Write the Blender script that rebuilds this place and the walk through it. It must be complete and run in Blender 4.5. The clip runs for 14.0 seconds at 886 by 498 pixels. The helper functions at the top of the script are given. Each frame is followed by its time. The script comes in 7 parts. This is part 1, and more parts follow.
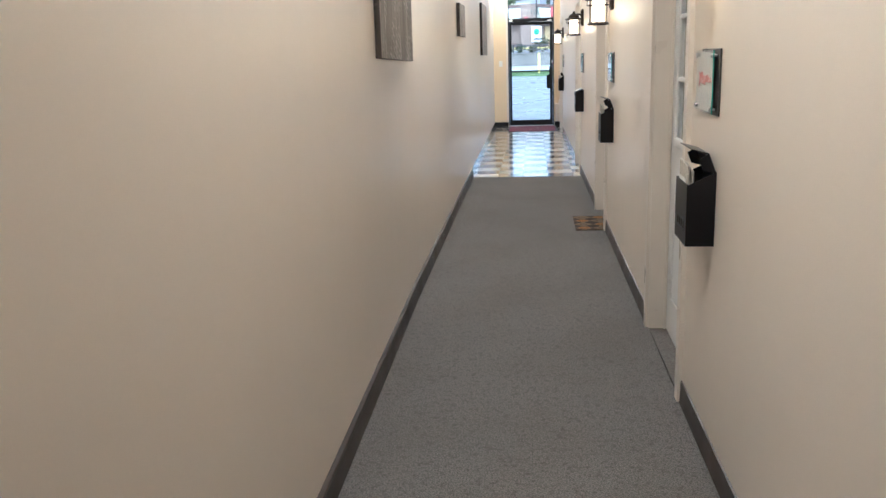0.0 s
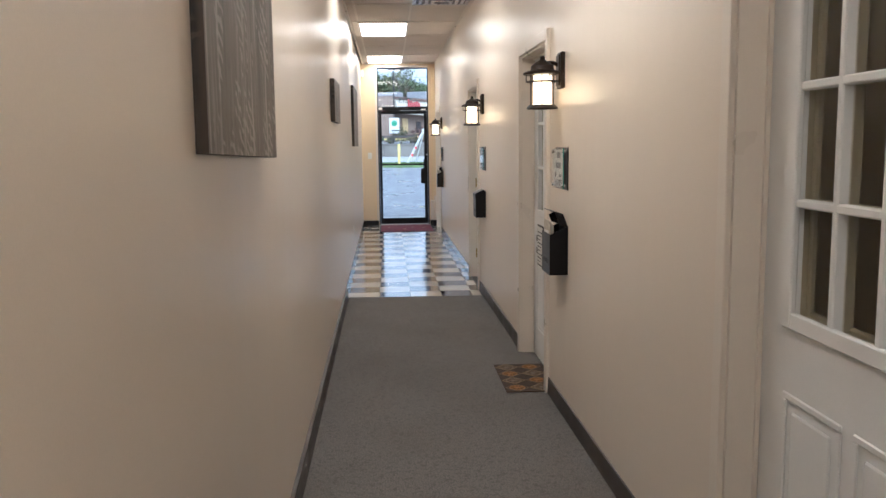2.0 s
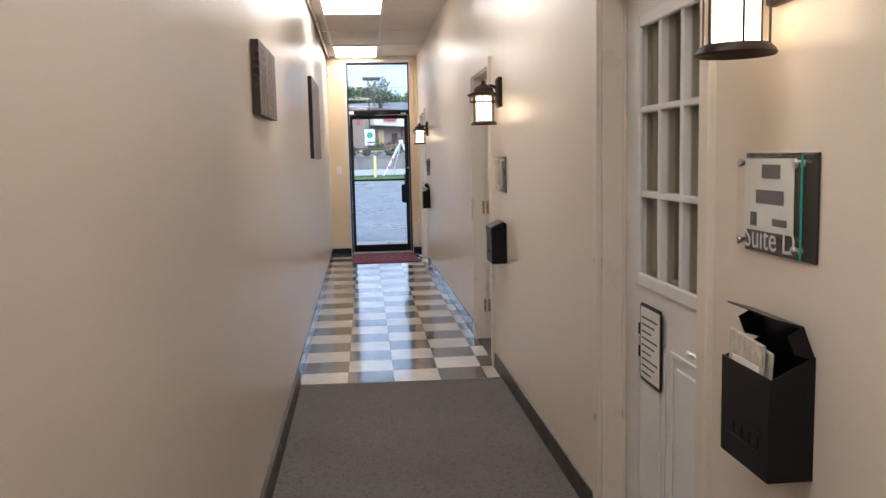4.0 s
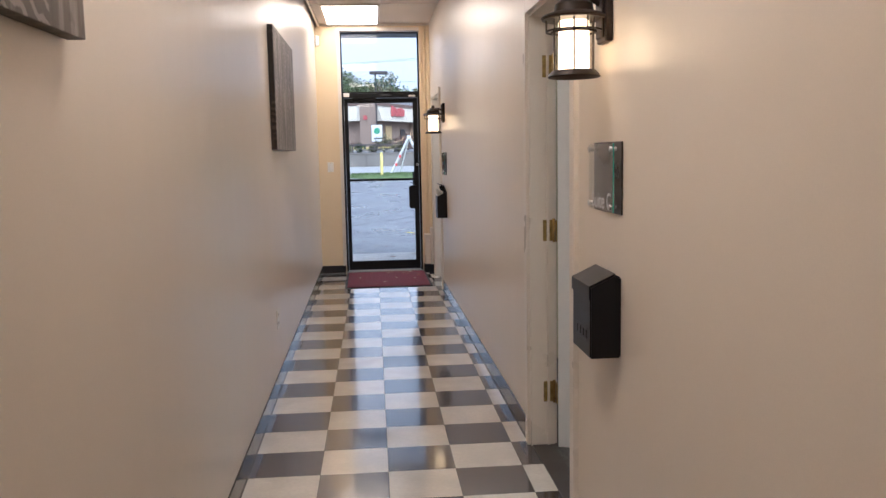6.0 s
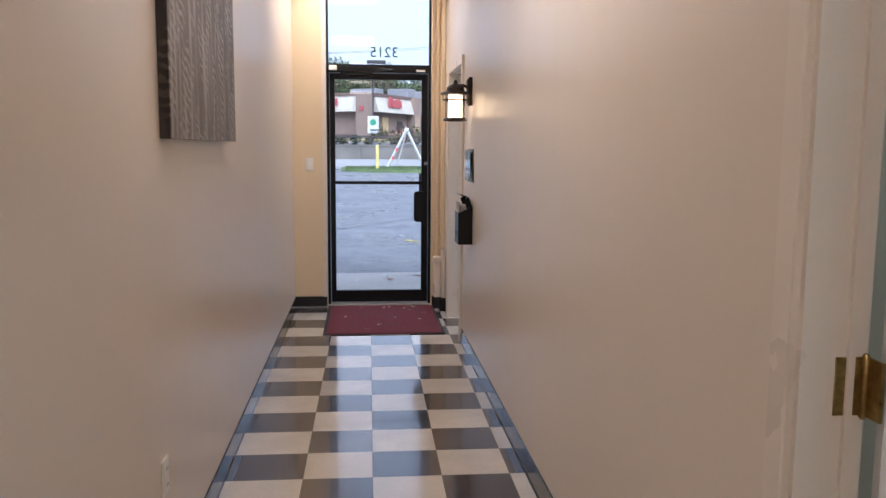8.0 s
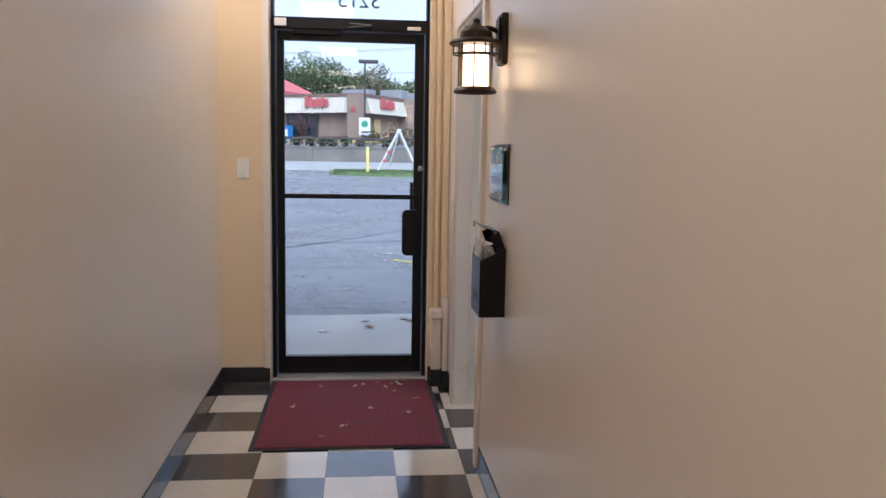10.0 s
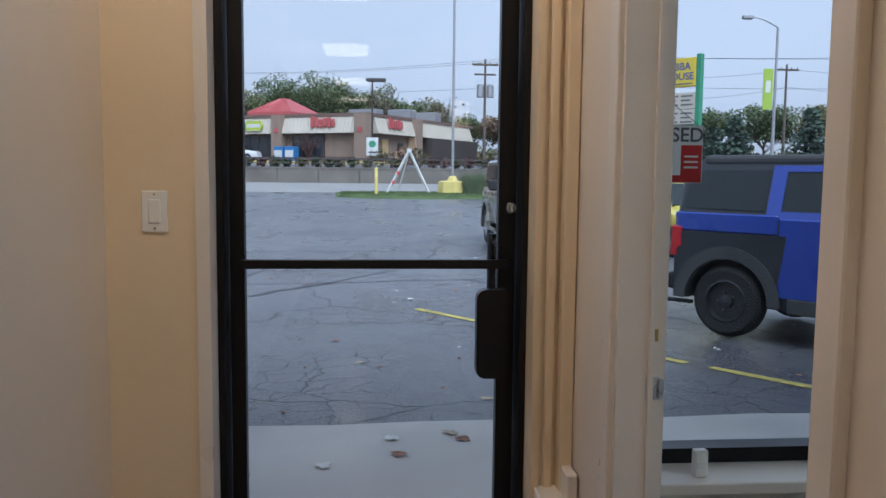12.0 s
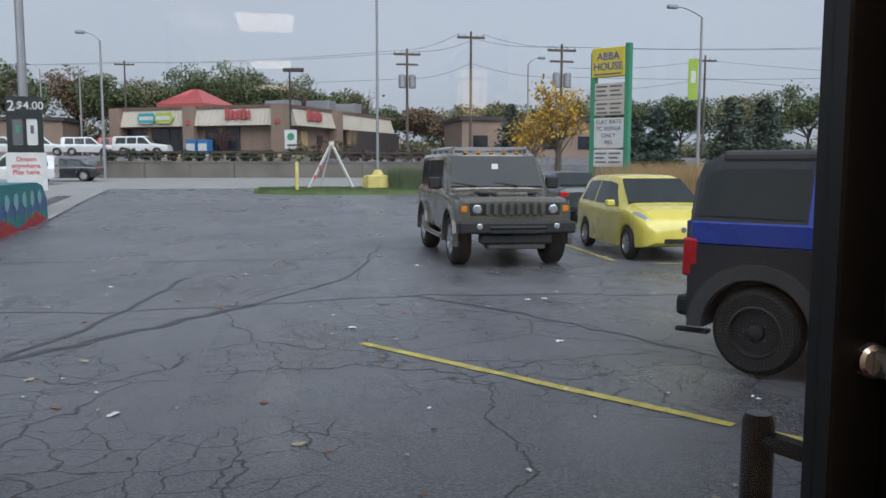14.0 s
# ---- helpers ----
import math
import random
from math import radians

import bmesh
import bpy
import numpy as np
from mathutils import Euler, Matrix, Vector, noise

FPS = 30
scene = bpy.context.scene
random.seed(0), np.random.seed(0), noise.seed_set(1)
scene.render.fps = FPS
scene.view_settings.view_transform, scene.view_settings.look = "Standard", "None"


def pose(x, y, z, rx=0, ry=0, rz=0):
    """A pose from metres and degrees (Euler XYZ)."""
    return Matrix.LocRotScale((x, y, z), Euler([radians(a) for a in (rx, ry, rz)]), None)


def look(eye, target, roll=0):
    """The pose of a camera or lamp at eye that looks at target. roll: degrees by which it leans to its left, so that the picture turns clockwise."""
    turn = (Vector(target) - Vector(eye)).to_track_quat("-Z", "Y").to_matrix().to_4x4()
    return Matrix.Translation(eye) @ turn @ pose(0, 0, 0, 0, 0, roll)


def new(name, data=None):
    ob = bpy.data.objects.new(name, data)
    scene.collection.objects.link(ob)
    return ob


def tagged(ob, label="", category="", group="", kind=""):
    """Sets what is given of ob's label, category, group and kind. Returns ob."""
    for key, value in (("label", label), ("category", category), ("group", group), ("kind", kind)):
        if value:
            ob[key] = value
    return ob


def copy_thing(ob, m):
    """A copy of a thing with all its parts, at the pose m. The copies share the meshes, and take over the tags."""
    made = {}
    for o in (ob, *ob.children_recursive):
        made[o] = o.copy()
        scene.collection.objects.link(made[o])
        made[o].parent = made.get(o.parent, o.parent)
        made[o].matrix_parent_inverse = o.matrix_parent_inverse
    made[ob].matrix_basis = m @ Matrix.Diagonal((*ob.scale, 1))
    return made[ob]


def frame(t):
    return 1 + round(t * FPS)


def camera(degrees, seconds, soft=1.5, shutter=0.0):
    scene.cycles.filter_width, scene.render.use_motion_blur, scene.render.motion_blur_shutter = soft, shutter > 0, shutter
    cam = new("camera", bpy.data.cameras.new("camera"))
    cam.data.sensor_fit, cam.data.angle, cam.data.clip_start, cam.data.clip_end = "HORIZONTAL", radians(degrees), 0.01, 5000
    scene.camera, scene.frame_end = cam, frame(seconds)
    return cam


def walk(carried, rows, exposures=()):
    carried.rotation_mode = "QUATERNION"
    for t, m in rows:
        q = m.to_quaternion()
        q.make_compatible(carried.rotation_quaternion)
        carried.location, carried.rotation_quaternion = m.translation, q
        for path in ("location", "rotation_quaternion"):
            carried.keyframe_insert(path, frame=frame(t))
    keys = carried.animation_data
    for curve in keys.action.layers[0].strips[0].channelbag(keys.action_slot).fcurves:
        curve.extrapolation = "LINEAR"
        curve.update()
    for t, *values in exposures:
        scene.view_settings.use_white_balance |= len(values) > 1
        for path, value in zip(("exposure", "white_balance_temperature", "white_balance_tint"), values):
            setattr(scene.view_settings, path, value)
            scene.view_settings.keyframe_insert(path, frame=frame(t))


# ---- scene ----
cam = camera(56.8, 14.0)
PATH = [
    (0, (0.777, -10.275, 1.443), (0.553, -8.339, 0.989), -1.9),
    (0.5, (0.656, -9.883, 1.447), (0.594, -7.925, 1.041), -2.7),
    (1, (0.57, -9.358, 1.43), (0.615, -7.39, 1.078), -2.2),
    (1.5, (0.5, -8.785, 1.449), (0.59, -6.808, 1.159), -1.1),
    (2, (0.448, -8.177, 1.463), (0.575, -6.197, 1.212), -0.7),
    (2.5, (0.464, -7.505, 1.471), (0.594, -5.521, 1.251), -0.9),
    (3, (0.441, -6.83, 1.473), (0.591, -4.848, 1.249), -1.2),
    (5.5, (0.597, -3.608, 1.414), (0.797, -1.63, 1.192), -1.1),
    (6, (0.605, -2.955, 1.417), (0.769, -0.975, 1.187), -1.1),
    (6.5, (0.589, -2.298, 1.413), (0.777, -0.321, 1.176), -0.6),
    (7, (0.615, -1.678, 1.437), (0.792, 0.301, 1.214), -0.5),
    (7.5, (0.59, -1.042, 1.441), (0.777, 0.935, 1.207), -0.3),
    (8, (0.622, -0.423, 1.441), (0.802, 1.554, 1.196), 0.4),
    (10.5, (0.794, 2.716, 1.398), (0.994, 4.693, 1.163), 1.0),
    (11, (0.785, 3.372, 1.4), (0.95, 5.352, 1.149), 0.6),
    (11.5, (0.755, 3.98, 1.395), (0.907, 5.965, 1.181), 0.6),
    (12, (0.697, 4.57, 1.407), (0.88, 6.558, 1.219), 0.6),
    (12.5, (0.688, 5.1, 1.43), (0.922, 7.081, 1.237), 0.5),
    (13, (0.63, 5.536, 1.461), (0.95, 7.503, 1.296), 0.6),
    (13.5, (0.61, 6.022, 1.456), (0.975, 7.98, 1.271), 0.2),
    (14, (0.588, 6.412, 1.485), (0.962, 8.366, 1.279), 0.1),
]
EXPOSURES = [(0, 2.82, 4520, 3), (1.5, 2.3, 4730, 6), (3, 2.2, 4800, 8), (6, 2.05, 5040, 13), (8, 2.0, 5060, 16), (10.5, 1.86, 5060, 13), (11.5, 1.75, 5200, 11), (12.2, 1.0, 5150, 11), (13, 0.76, 5450, 13), (14, 0.88, 5800, 11)]
walk(cam, [(t, look(e, g, r)) for t, e, g, r in PATH], EXPOSURES)

# ---- world and sun ----
world = bpy.data.worlds.new("overcast")
scene.world = world
world.use_nodes = True
wn, wl = world.node_tree.nodes, world.node_tree.links
sky = wn.new("ShaderNodeTexSky")
sky.sky_type, sky.sun_disc = "NISHITA", False
sky.sun_elevation, sky.sun_rotation = radians(38), radians(200)
sky.air_density, sky.dust_density = 1.0, 4.0
grey = wn.new("ShaderNodeHueSaturation")
grey.inputs["Saturation"].default_value = 0.22
wl.new(sky.outputs["Color"], grey.inputs["Color"])
cl_coord = wn.new("ShaderNodeTexCoord")
cl_noise = wn.new("ShaderNodeTexNoise")
cl_noise.inputs["Scale"].default_value, cl_noise.inputs["Detail"].default_value = 2.5, 4
wl.new(cl_coord.outputs["Generated"], cl_noise.inputs["Vector"])
cl_mix = wn.new("ShaderNodeMix")
cl_mix.data_type = "RGBA"
cl_mix.inputs[0].default_value = 0.8
wl.new(grey.outputs["Color"], cl_mix.inputs[6])
cl_ramp = wn.new("ShaderNodeValToRGB")
cl_ramp.color_ramp.elements[0].color = (2.08, 2.15, 2.32, 1)
cl_ramp.color_ramp.elements[1].color = (2.60, 2.67, 2.83, 1)
wl.new(cl_noise.outputs["Fac"], cl_ramp.inputs[0])
wl.new(cl_ramp.outputs["Color"], cl_mix.inputs[7])
wl.new(cl_mix.outputs[2], wn["Background"].inputs["Color"])
wn["Background"].inputs["Strength"].default_value = 0.11
sun = new("sun", bpy.data.lights.new("sun", "SUN"))
sun.data.energy, sun.data.angle, sun.data.color = 1.5, radians(60), (1.0, 0.97, 0.93)
sun.matrix_world = look((0, 0, 30), (-5, 14, 12))

PANEL_GLOW, SCONCE_GLOW = 2.75, 1.7


# ---- small helpers ----
def pos(nt):
    return nt.nodes.new("ShaderNodeNewGeometry").outputs["Position"]


def mix_node(nt, fac, a, b):
    m = nt.nodes.new("ShaderNodeMix")
    m.data_type = "RGBA"
    for s, v in ((0, fac), (6, a), (7, b)):
        if isinstance(v, bpy.types.NodeSocket):
            nt.links.new(v, m.inputs[s])
        else:
            m.inputs[s].default_value = v if s == 0 else (*v, 1)
    return m.outputs[2]


def noise_node(nt, scale, detail=3, vec=None, stretch=None):
    n = nt.nodes.new("ShaderNodeTexNoise")
    n.inputs["Scale"].default_value, n.inputs["Detail"].default_value = scale, detail
    v = vec or pos(nt)
    if stretch:
        mp = nt.nodes.new("ShaderNodeMapping")
        mp.inputs["Scale"].default_value = stretch
        nt.links.new(v, mp.inputs["Vector"])
        v = mp.outputs["Vector"]
    nt.links.new(v, n.inputs["Vector"])
    return n.outputs["Fac"]


def ramp_node(nt, fac, lo, hi, a=0.0, b=1.0):
    r = nt.nodes.new("ShaderNodeMapRange")
    nt.links.new(fac, r.inputs[0])
    for i, v in enumerate((lo, hi, a, b)):
        r.inputs[i + 1].default_value = v
    return r.outputs[0]


def tone(c, k):
    return tuple(min(1.0, v * k) for v in c)


def make(name, c, rough=0.5, metal=0.0, var=0.08, scale=3.0, fine=90.0, bump=0.15, depth=0.001, coat=0.0, stretch=None, rvar=0.06, glow=0.0, per_object=0.0, wave=0.0):
    """A plain surface with a broad and a fine variation of tone, roughness and relief."""
    m = bpy.data.materials.new(name)
    m.use_nodes = True
    nt = m.node_tree
    p = nt.nodes["Principled BSDF"]
    broad, grain = noise_node(nt, scale, 4, stretch=stretch), noise_node(nt, fine, 3, stretch=stretch)
    col = mix_node(nt, ramp_node(nt, broad, 0.3, 0.7), tone(c, 1 - var), tone(c, 1 + var))
    col = mix_node(nt, ramp_node(nt, grain, 0.35, 0.65, 0, 0.35), col, tone(c, 1 - 1.6 * var))
    if per_object:
        oi = nt.nodes.new("ShaderNodeObjectInfo")
        col = mix_node(nt, ramp_node(nt, oi.outputs["Random"], 0, 1, 0, per_object), col, tone(c, 0.72))
    nt.links.new(col, p.inputs["Base Color"])
    nt.links.new(ramp_node(nt, broad, 0.3, 0.7, max(0.02, rough - rvar), min(1, rough + rvar)), p.inputs["Roughness"])
    p.inputs["Metallic"].default_value = metal
    p.inputs["Coat Weight"].default_value = coat
    p.inputs["Coat Roughness"].default_value = 0.06
    if bump:
        b = nt.nodes.new("ShaderNodeBump")
        b.inputs["Strength"].default_value, b.inputs["Distance"].default_value = bump, depth
        nt.links.new(grain, b.inputs["Height"])
        nt.links.new(b.outputs["Normal"], p.inputs["Normal"])
        if wave:
            w = nt.nodes.new("ShaderNodeBump")
            w.inputs["Strength"].default_value, w.inputs["Distance"].default_value = 1.0, wave
            nt.links.new(noise_node(nt, 2.6, 2, stretch=(1, 1, 0.3)), w.inputs["Height"])
            nt.links.new(w.outputs["Normal"], b.inputs["Normal"])
    if glow:
        p.inputs["Emission Color"].default_value = (*c, 1)
        p.inputs["Emission Strength"].default_value = glow
    return m


def make_glass(name, tint=(1, 1, 1), ior=1.5, rough=0.0):
    m = bpy.data.materials.new(name)
    m.use_nodes = True
    nt = m.node_tree
    nt.nodes.remove(nt.nodes["Principled BSDF"])
    tr, gl, lw, mx = (nt.nodes.new("ShaderNode" + k) for k in ("BsdfTransparent", "BsdfGlossy", "LayerWeight", "MixShader"))
    tr.inputs["Color"].default_value = (*tint, 1)
    gl.inputs["Roughness"].default_value = rough
    lw.inputs["Blend"].default_value = 0.5
    pw = nt.nodes.new("ShaderNodeMath")
    pw.operation = "POWER"
    nt.links.new(lw.outputs["Facing"], pw.inputs[0])
    pw.inputs[1].default_value = 4.5
    nt.links.new(ramp_node(nt, pw.outputs[0], 0, 1, ((ior - 1) / (ior + 1)) ** 2, 0.9), mx.inputs[0])
    nt.links.new(tr.outputs[0], mx.inputs[1])
    nt.links.new(gl.outputs[0], mx.inputs[2])
    nt.links.new(mx.outputs[0], nt.nodes["Material Output"].inputs["Surface"])
    return m


def box(bm, x0, x1, y0, y1, z0, z1, bevel=0.0, seg=1):
    vs = [bm.verts.new((x, y, z)) for x in (x0, x1) for y in (y0, y1) for z in (z0, z1)]
    fs = [bm.faces.new([vs[i] for i in q]) for q in ((0, 1, 3, 2), (4, 6, 7, 5), (0, 4, 5, 1), (2, 3, 7, 6), (0, 2, 6, 4), (1, 5, 7, 3))]
    if bevel:
        bmesh.ops.bevel(bm, geom=list({e for f in fs for e in f.edges}), offset=bevel, segments=seg, affect="EDGES", profile=0.5)
    return bm


def boxes(*rows, bevel=0.0, seg=1):
    bm = bmesh.new()
    for r in rows:
        box(bm, *r, bevel=bevel, seg=seg)
    return bm


def lathe(bm, prof, seg=20, at=(0, 0, 0), axis="z", cap=True):
    """A solid of revolution from (radius, height) pairs."""
    rings = []
    for r, h in prof:
        ring = []
        for i in range(seg):
            a = 2 * math.pi * i / seg
            u, v = r * math.cos(a), r * math.sin(a)
            q = {"z": (u, v, h), "y": (u, h, v), "x": (h, u, v)}[axis]
            ring.append(bm.verts.new((q[0] + at[0], q[1] + at[1], q[2] + at[2])))
        rings.append(ring)
    for a, b in zip(rings, rings[1:]):
        for i in range(seg):
            bm.faces.new((a[i], a[(i + 1) % seg], b[(i + 1) % seg], b[i]))
    if cap:
        bm.faces.new(rings[0])
        bm.faces.new(rings[-1])
    bmesh.ops.recalc_face_normals(bm, faces=bm.faces)
    return bm


def rod(bm, a, b, r0, r1=None, seg=8):
    """A straight tapering rod from a to b."""
    a, b = Vector(a), Vector(b)
    r1 = r0 if r1 is None else r1
    q = (b - a).to_track_quat("Z", "Y")
    rings = []
    for p, r in ((a, r0), (b, r1)):
        rings.append([bm.verts.new(p + q @ Vector((r * math.cos(2 * math.pi * i / seg), r * math.sin(2 * math.pi * i / seg), 0))) for i in range(seg)])
    for i in range(seg):
        bm.faces.new((rings[0][i], rings[0][(i + 1) % seg], rings[1][(i + 1) % seg], rings[1][i]))
    bm.faces.new(rings[0][::-1])
    bm.faces.new(rings[1])
    return bm


def prism(bm, pts, lo, hi, axis="y"):
    """A flat outline, in the two other axes, carried from lo to hi along an axis."""
    def at(p, w):
        return {"x": (w, p[0], p[1]), "y": (p[0], w, p[1]), "z": (p[0], p[1], w)}[axis]
    a, b = [bm.verts.new(at(p, lo)) for p in pts], [bm.verts.new(at(p, hi)) for p in pts]
    n = len(pts)
    for i in range(n):
        bm.faces.new((a[i], a[(i + 1) % n], b[(i + 1) % n], b[i]))
    bm.faces.new(a[::-1])
    bm.faces.new(b)
    bmesh.ops.recalc_face_normals(bm, faces=bm.faces)
    return bm


def mesh_of(name, bm, material, smooth=False):
    me = bpy.data.meshes.new(name)
    bm.to_mesh(me)
    bm.free()
    me.materials.append(material)
    if smooth:
        me.shade_smooth()
        me.set_sharp_from_angle(angle=radians(35))
    return me


def part(name, bm, material, parent, label="", smooth=False, m=None):
    ob = new(name, bm if isinstance(bm, bpy.types.Mesh) else mesh_of(name, bm, material, smooth))
    ob.parent = parent
    if m is not None:
        ob.matrix_basis = m
    return tagged(ob, label)


def thing(name, label, category, at=(0, 0, 0), rz=0, group="", rx=0, ry=0):
    ob = new(name)
    ob.empty_display_size = 0.1
    ob.matrix_basis = pose(*at, rx, ry, rz)
    return tagged(ob, label, category, group)


def solid(name, bm, material, label, category, kind="", at=(0, 0, 0), rz=0, smooth=False, group=""):
    ob = new(name, mesh_of(name, bm, material, smooth))
    ob.matrix_basis = pose(*at, 0, 0, rz)
    return tagged(ob, label, category, group, kind)


def setting(name, bm, material, label, category):
    return solid(name, bm, material, label, category, "structure")


def text_mesh(body, size, depth=0.0006, bold=0.0):
    cu = bpy.data.curves.new("lettering", "FONT")
    cu.offset = bold * size
    cu.body, cu.size, cu.extrude, cu.align_x, cu.align_y = body, size, depth, "CENTER", "CENTER"
    ob = bpy.data.objects.new("lettering", cu)
    scene.collection.objects.link(ob)
    me = bpy.data.meshes.new_from_object(ob.evaluated_get(bpy.context.evaluated_depsgraph_get()))
    bpy.data.objects.remove(ob)
    return me


def lettering(body, size, material, parent, m, name="lettering", label="", bold=0.0):
    me = text_mesh(body, size, bold=bold)
    me.materials.clear()
    me.materials.append(material)
    return part(name, me, material, parent, label, m=m)


# ---- materials ----
def make_carpet():
    """Grey loop pile: a salt-and-pepper grain, trodden darker in patches."""
    m = bpy.data.materials.new("grey carpet")
    m.use_nodes = True
    nt = m.node_tree
    p = nt.nodes["Principled BSDF"]
    loop, speck, worn = noise_node(nt, 170, 3), noise_node(nt, 48, 4), noise_node(nt, 1.4, 5)
    c = mix_node(nt, ramp_node(nt, loop, 0.36, 0.64), (0.085, 0.080, 0.075), (0.235, 0.225, 0.212))
    c = mix_node(nt, ramp_node(nt, speck, 0.52, 0.68, 0, 0.6), c, (0.075, 0.070, 0.064))
    c = mix_node(nt, ramp_node(nt, worn, 0.42, 0.7, 0, 0.38), c, (0.10, 0.088, 0.072))
    nt.links.new(c, p.inputs["Base Color"])
    p.inputs["Roughness"].default_value = 0.97
    b = nt.nodes.new("ShaderNodeBump")
    b.inputs["Strength"].default_value, b.inputs["Distance"].default_value = 0.9, 0.005
    nt.links.new(loop, b.inputs["Height"])
    nt.links.new(b.outputs["Normal"], p.inputs["Normal"])
    return m


PAINT = make("cream wall paint", (0.74, 0.66, 0.56), 0.325, var=0.035, scale=0.9, fine=260, bump=0.25, depth=0.0006, rvar=0.05, wave=0.006)
# cream pushed towards ochre: the lantern's orange light is put into the colour
PAINT_END_LAMPLIT = make("cream end wall paint with warm lamplight", (0.78, 0.63, 0.415), 0.4, var=0.035, scale=0.9, fine=260, bump=0.25, depth=0.0006)
TRIM = make("cream trim paint", (0.76, 0.69, 0.60), 0.32, var=0.03, scale=4, fine=120, bump=0.08)
DOOR_WHITE = make("white door paint", (0.78, 0.78, 0.77), 0.35, var=0.03, scale=5, fine=160, bump=0.06)
CEIL = make("ceiling tile", (0.72, 0.66, 0.60), 0.9, var=0.05, scale=2, fine=160, bump=0.5, depth=0.002)
CARPET = make_carpet()
BASE_BROWN = make("brown vinyl base", (0.045, 0.036, 0.032), 0.38, var=0.12, scale=6, bump=0.05)
BASE_BLACK = make("black vinyl cove base", (0.018, 0.018, 0.022), 0.14, var=0.1, scale=6, bump=0.05)
TILE_W = make("ivory vinyl tile", (0.62, 0.57, 0.49), 0.15, coat=0.35, var=0.1, scale=5, fine=55, bump=0.12, depth=0.0006, per_object=0.18)
TILE_B = make("charcoal vinyl tile", (0.052, 0.044, 0.045), 0.15, coat=0.35, var=0.16, scale=5, fine=55, bump=0.12, depth=0.0006, per_object=0.25)
GROUT = make("tile joint", (0.05, 0.045, 0.04), 0.8)
BLACK_METAL = make("black painted metal", (0.008, 0.008, 0.010), 0.32, var=0.15, fine=200, bump=0.08)
BLACK_FRAME = make("black anodised aluminium", (0.008, 0.008, 0.009), 0.36, var=0.15, scale=5, bump=0.03)
for m in (BLACK_METAL, BLACK_FRAME):
    m.node_tree.nodes["Principled BSDF"].inputs["Specular IOR Level"].default_value = 0.28
BRONZE = make("dark bronze", (0.035, 0.024, 0.018), 0.45, metal=0.5, var=0.25, scale=30, fine=200, bump=0.2)
BRASS = make("brass", (0.62, 0.44, 0.16), 0.25, metal=1.0, var=0.15, scale=25)
STEEL = make("brushed steel", (0.62, 0.62, 0.62), 0.28, metal=1.0, var=0.06, scale=30)
OPAL = make("lit opal glass", (1.0, 0.67, 0.33), 0.3, glow=SCONCE_GLOW, var=0.0, bump=0)
DIFFUSER = make("lit diffuser", (1.0, 0.79, 0.56), 0.4, glow=PANEL_GLOW, var=0.0, bump=0)
PLASTIC_W = make("white plastic", (0.84, 0.82, 0.77), 0.35, var=0.03, bump=0.03)
RED_MAT = make("burgundy ribbed mat", (0.16, 0.022, 0.035), 0.85, var=0.2, scale=7, fine=220, bump=0.8, depth=0.003)
RUBBER = make("black rubber", (0.016, 0.016, 0.017), 0.75, var=0.2, fine=120, bump=0.3)
SIGN_DARK = make("dark brown laminate", (0.032, 0.028, 0.027), 0.3, var=0.1, bump=0.05)
PAPER = make("white paper", (0.78, 0.77, 0.74), 0.7, var=0.04, scale=12, bump=0.1)
NEWS = make("newsprint", (0.55, 0.52, 0.44), 0.85, var=0.25, scale=60, fine=300, bump=0.2)
INK = make("grey print", (0.12, 0.12, 0.13), 0.8, bump=0)
RED_INK = make("red print", (0.55, 0.05, 0.05), 0.7, bump=0)
SILVER_INK = make("silver vinyl lettering", (0.62, 0.62, 0.64), 0.4, bump=0)
ACRYLIC = make_glass("clear acrylic", (0.985, 0.995, 0.99), 1.4)
EDGE_GREEN = make("green acrylic edge", (0.06, 0.42, 0.33), 0.2, var=0.05, bump=0)
PANE = make_glass("window glass", (0.97, 0.985, 0.98), 1.36)
LITE = make_glass("door lite glass", (0.82, 0.79, 0.70), 1.4)
LAMP_GLASS = make_glass("clear lamp glass", (0.96, 0.94, 0.9), 1.45)
ROOM_GREY = make("dim room paint", (0.62, 0.60, 0.55), 0.6, var=0.04)
ROOM_OLIVE = make("olive room paint", (0.50, 0.46, 0.33), 0.6, var=0.05)
ROOM_GREEN = make("pale green room paint", (0.66, 0.72, 0.70), 0.55, var=0.03)

# ---- corridor shell ----
W, YB, YE, CZ = 1.355, -12.6, 6.94, 2.955
OPEN = {"b": (-6.93, -6.01), "d": (-3.475, -2.555), "c": (0.02, 0.86), "a": (5.60, 6.505)}
DH, TH = 2.05, 0.105



def off(y):
    """The east wall runs a third of a degree off the tile grid: its shift in x at y."""
    return 0.010 - 0.0056 * (y + 4)


def lean(bm):
    for v in bm.verts:
        v.co.x += off(v.co.y)
    return bm


rows, y = [], YB
for lo, hi in sorted(OPEN.values()):
    rows += [(W, W + TH, y, lo, -0.06, 3.3), (W, W + TH, lo, hi, DH, 3.3)]
    y = hi
rows.append((W, W + TH, y, 7.115, -0.06, 3.3))
setting("wall_east", lean(boxes(*rows)), PAINT, "cream painted corridor wall with four suite doorways", "wall")


def west(y):
    """The west wall runs a third of a degree off the tile grid and a little more behind the large canvas."""
    return 0.006 - 0.0060 * (y + 0.3) - 0.013 * min(0.0, y + 5.45)


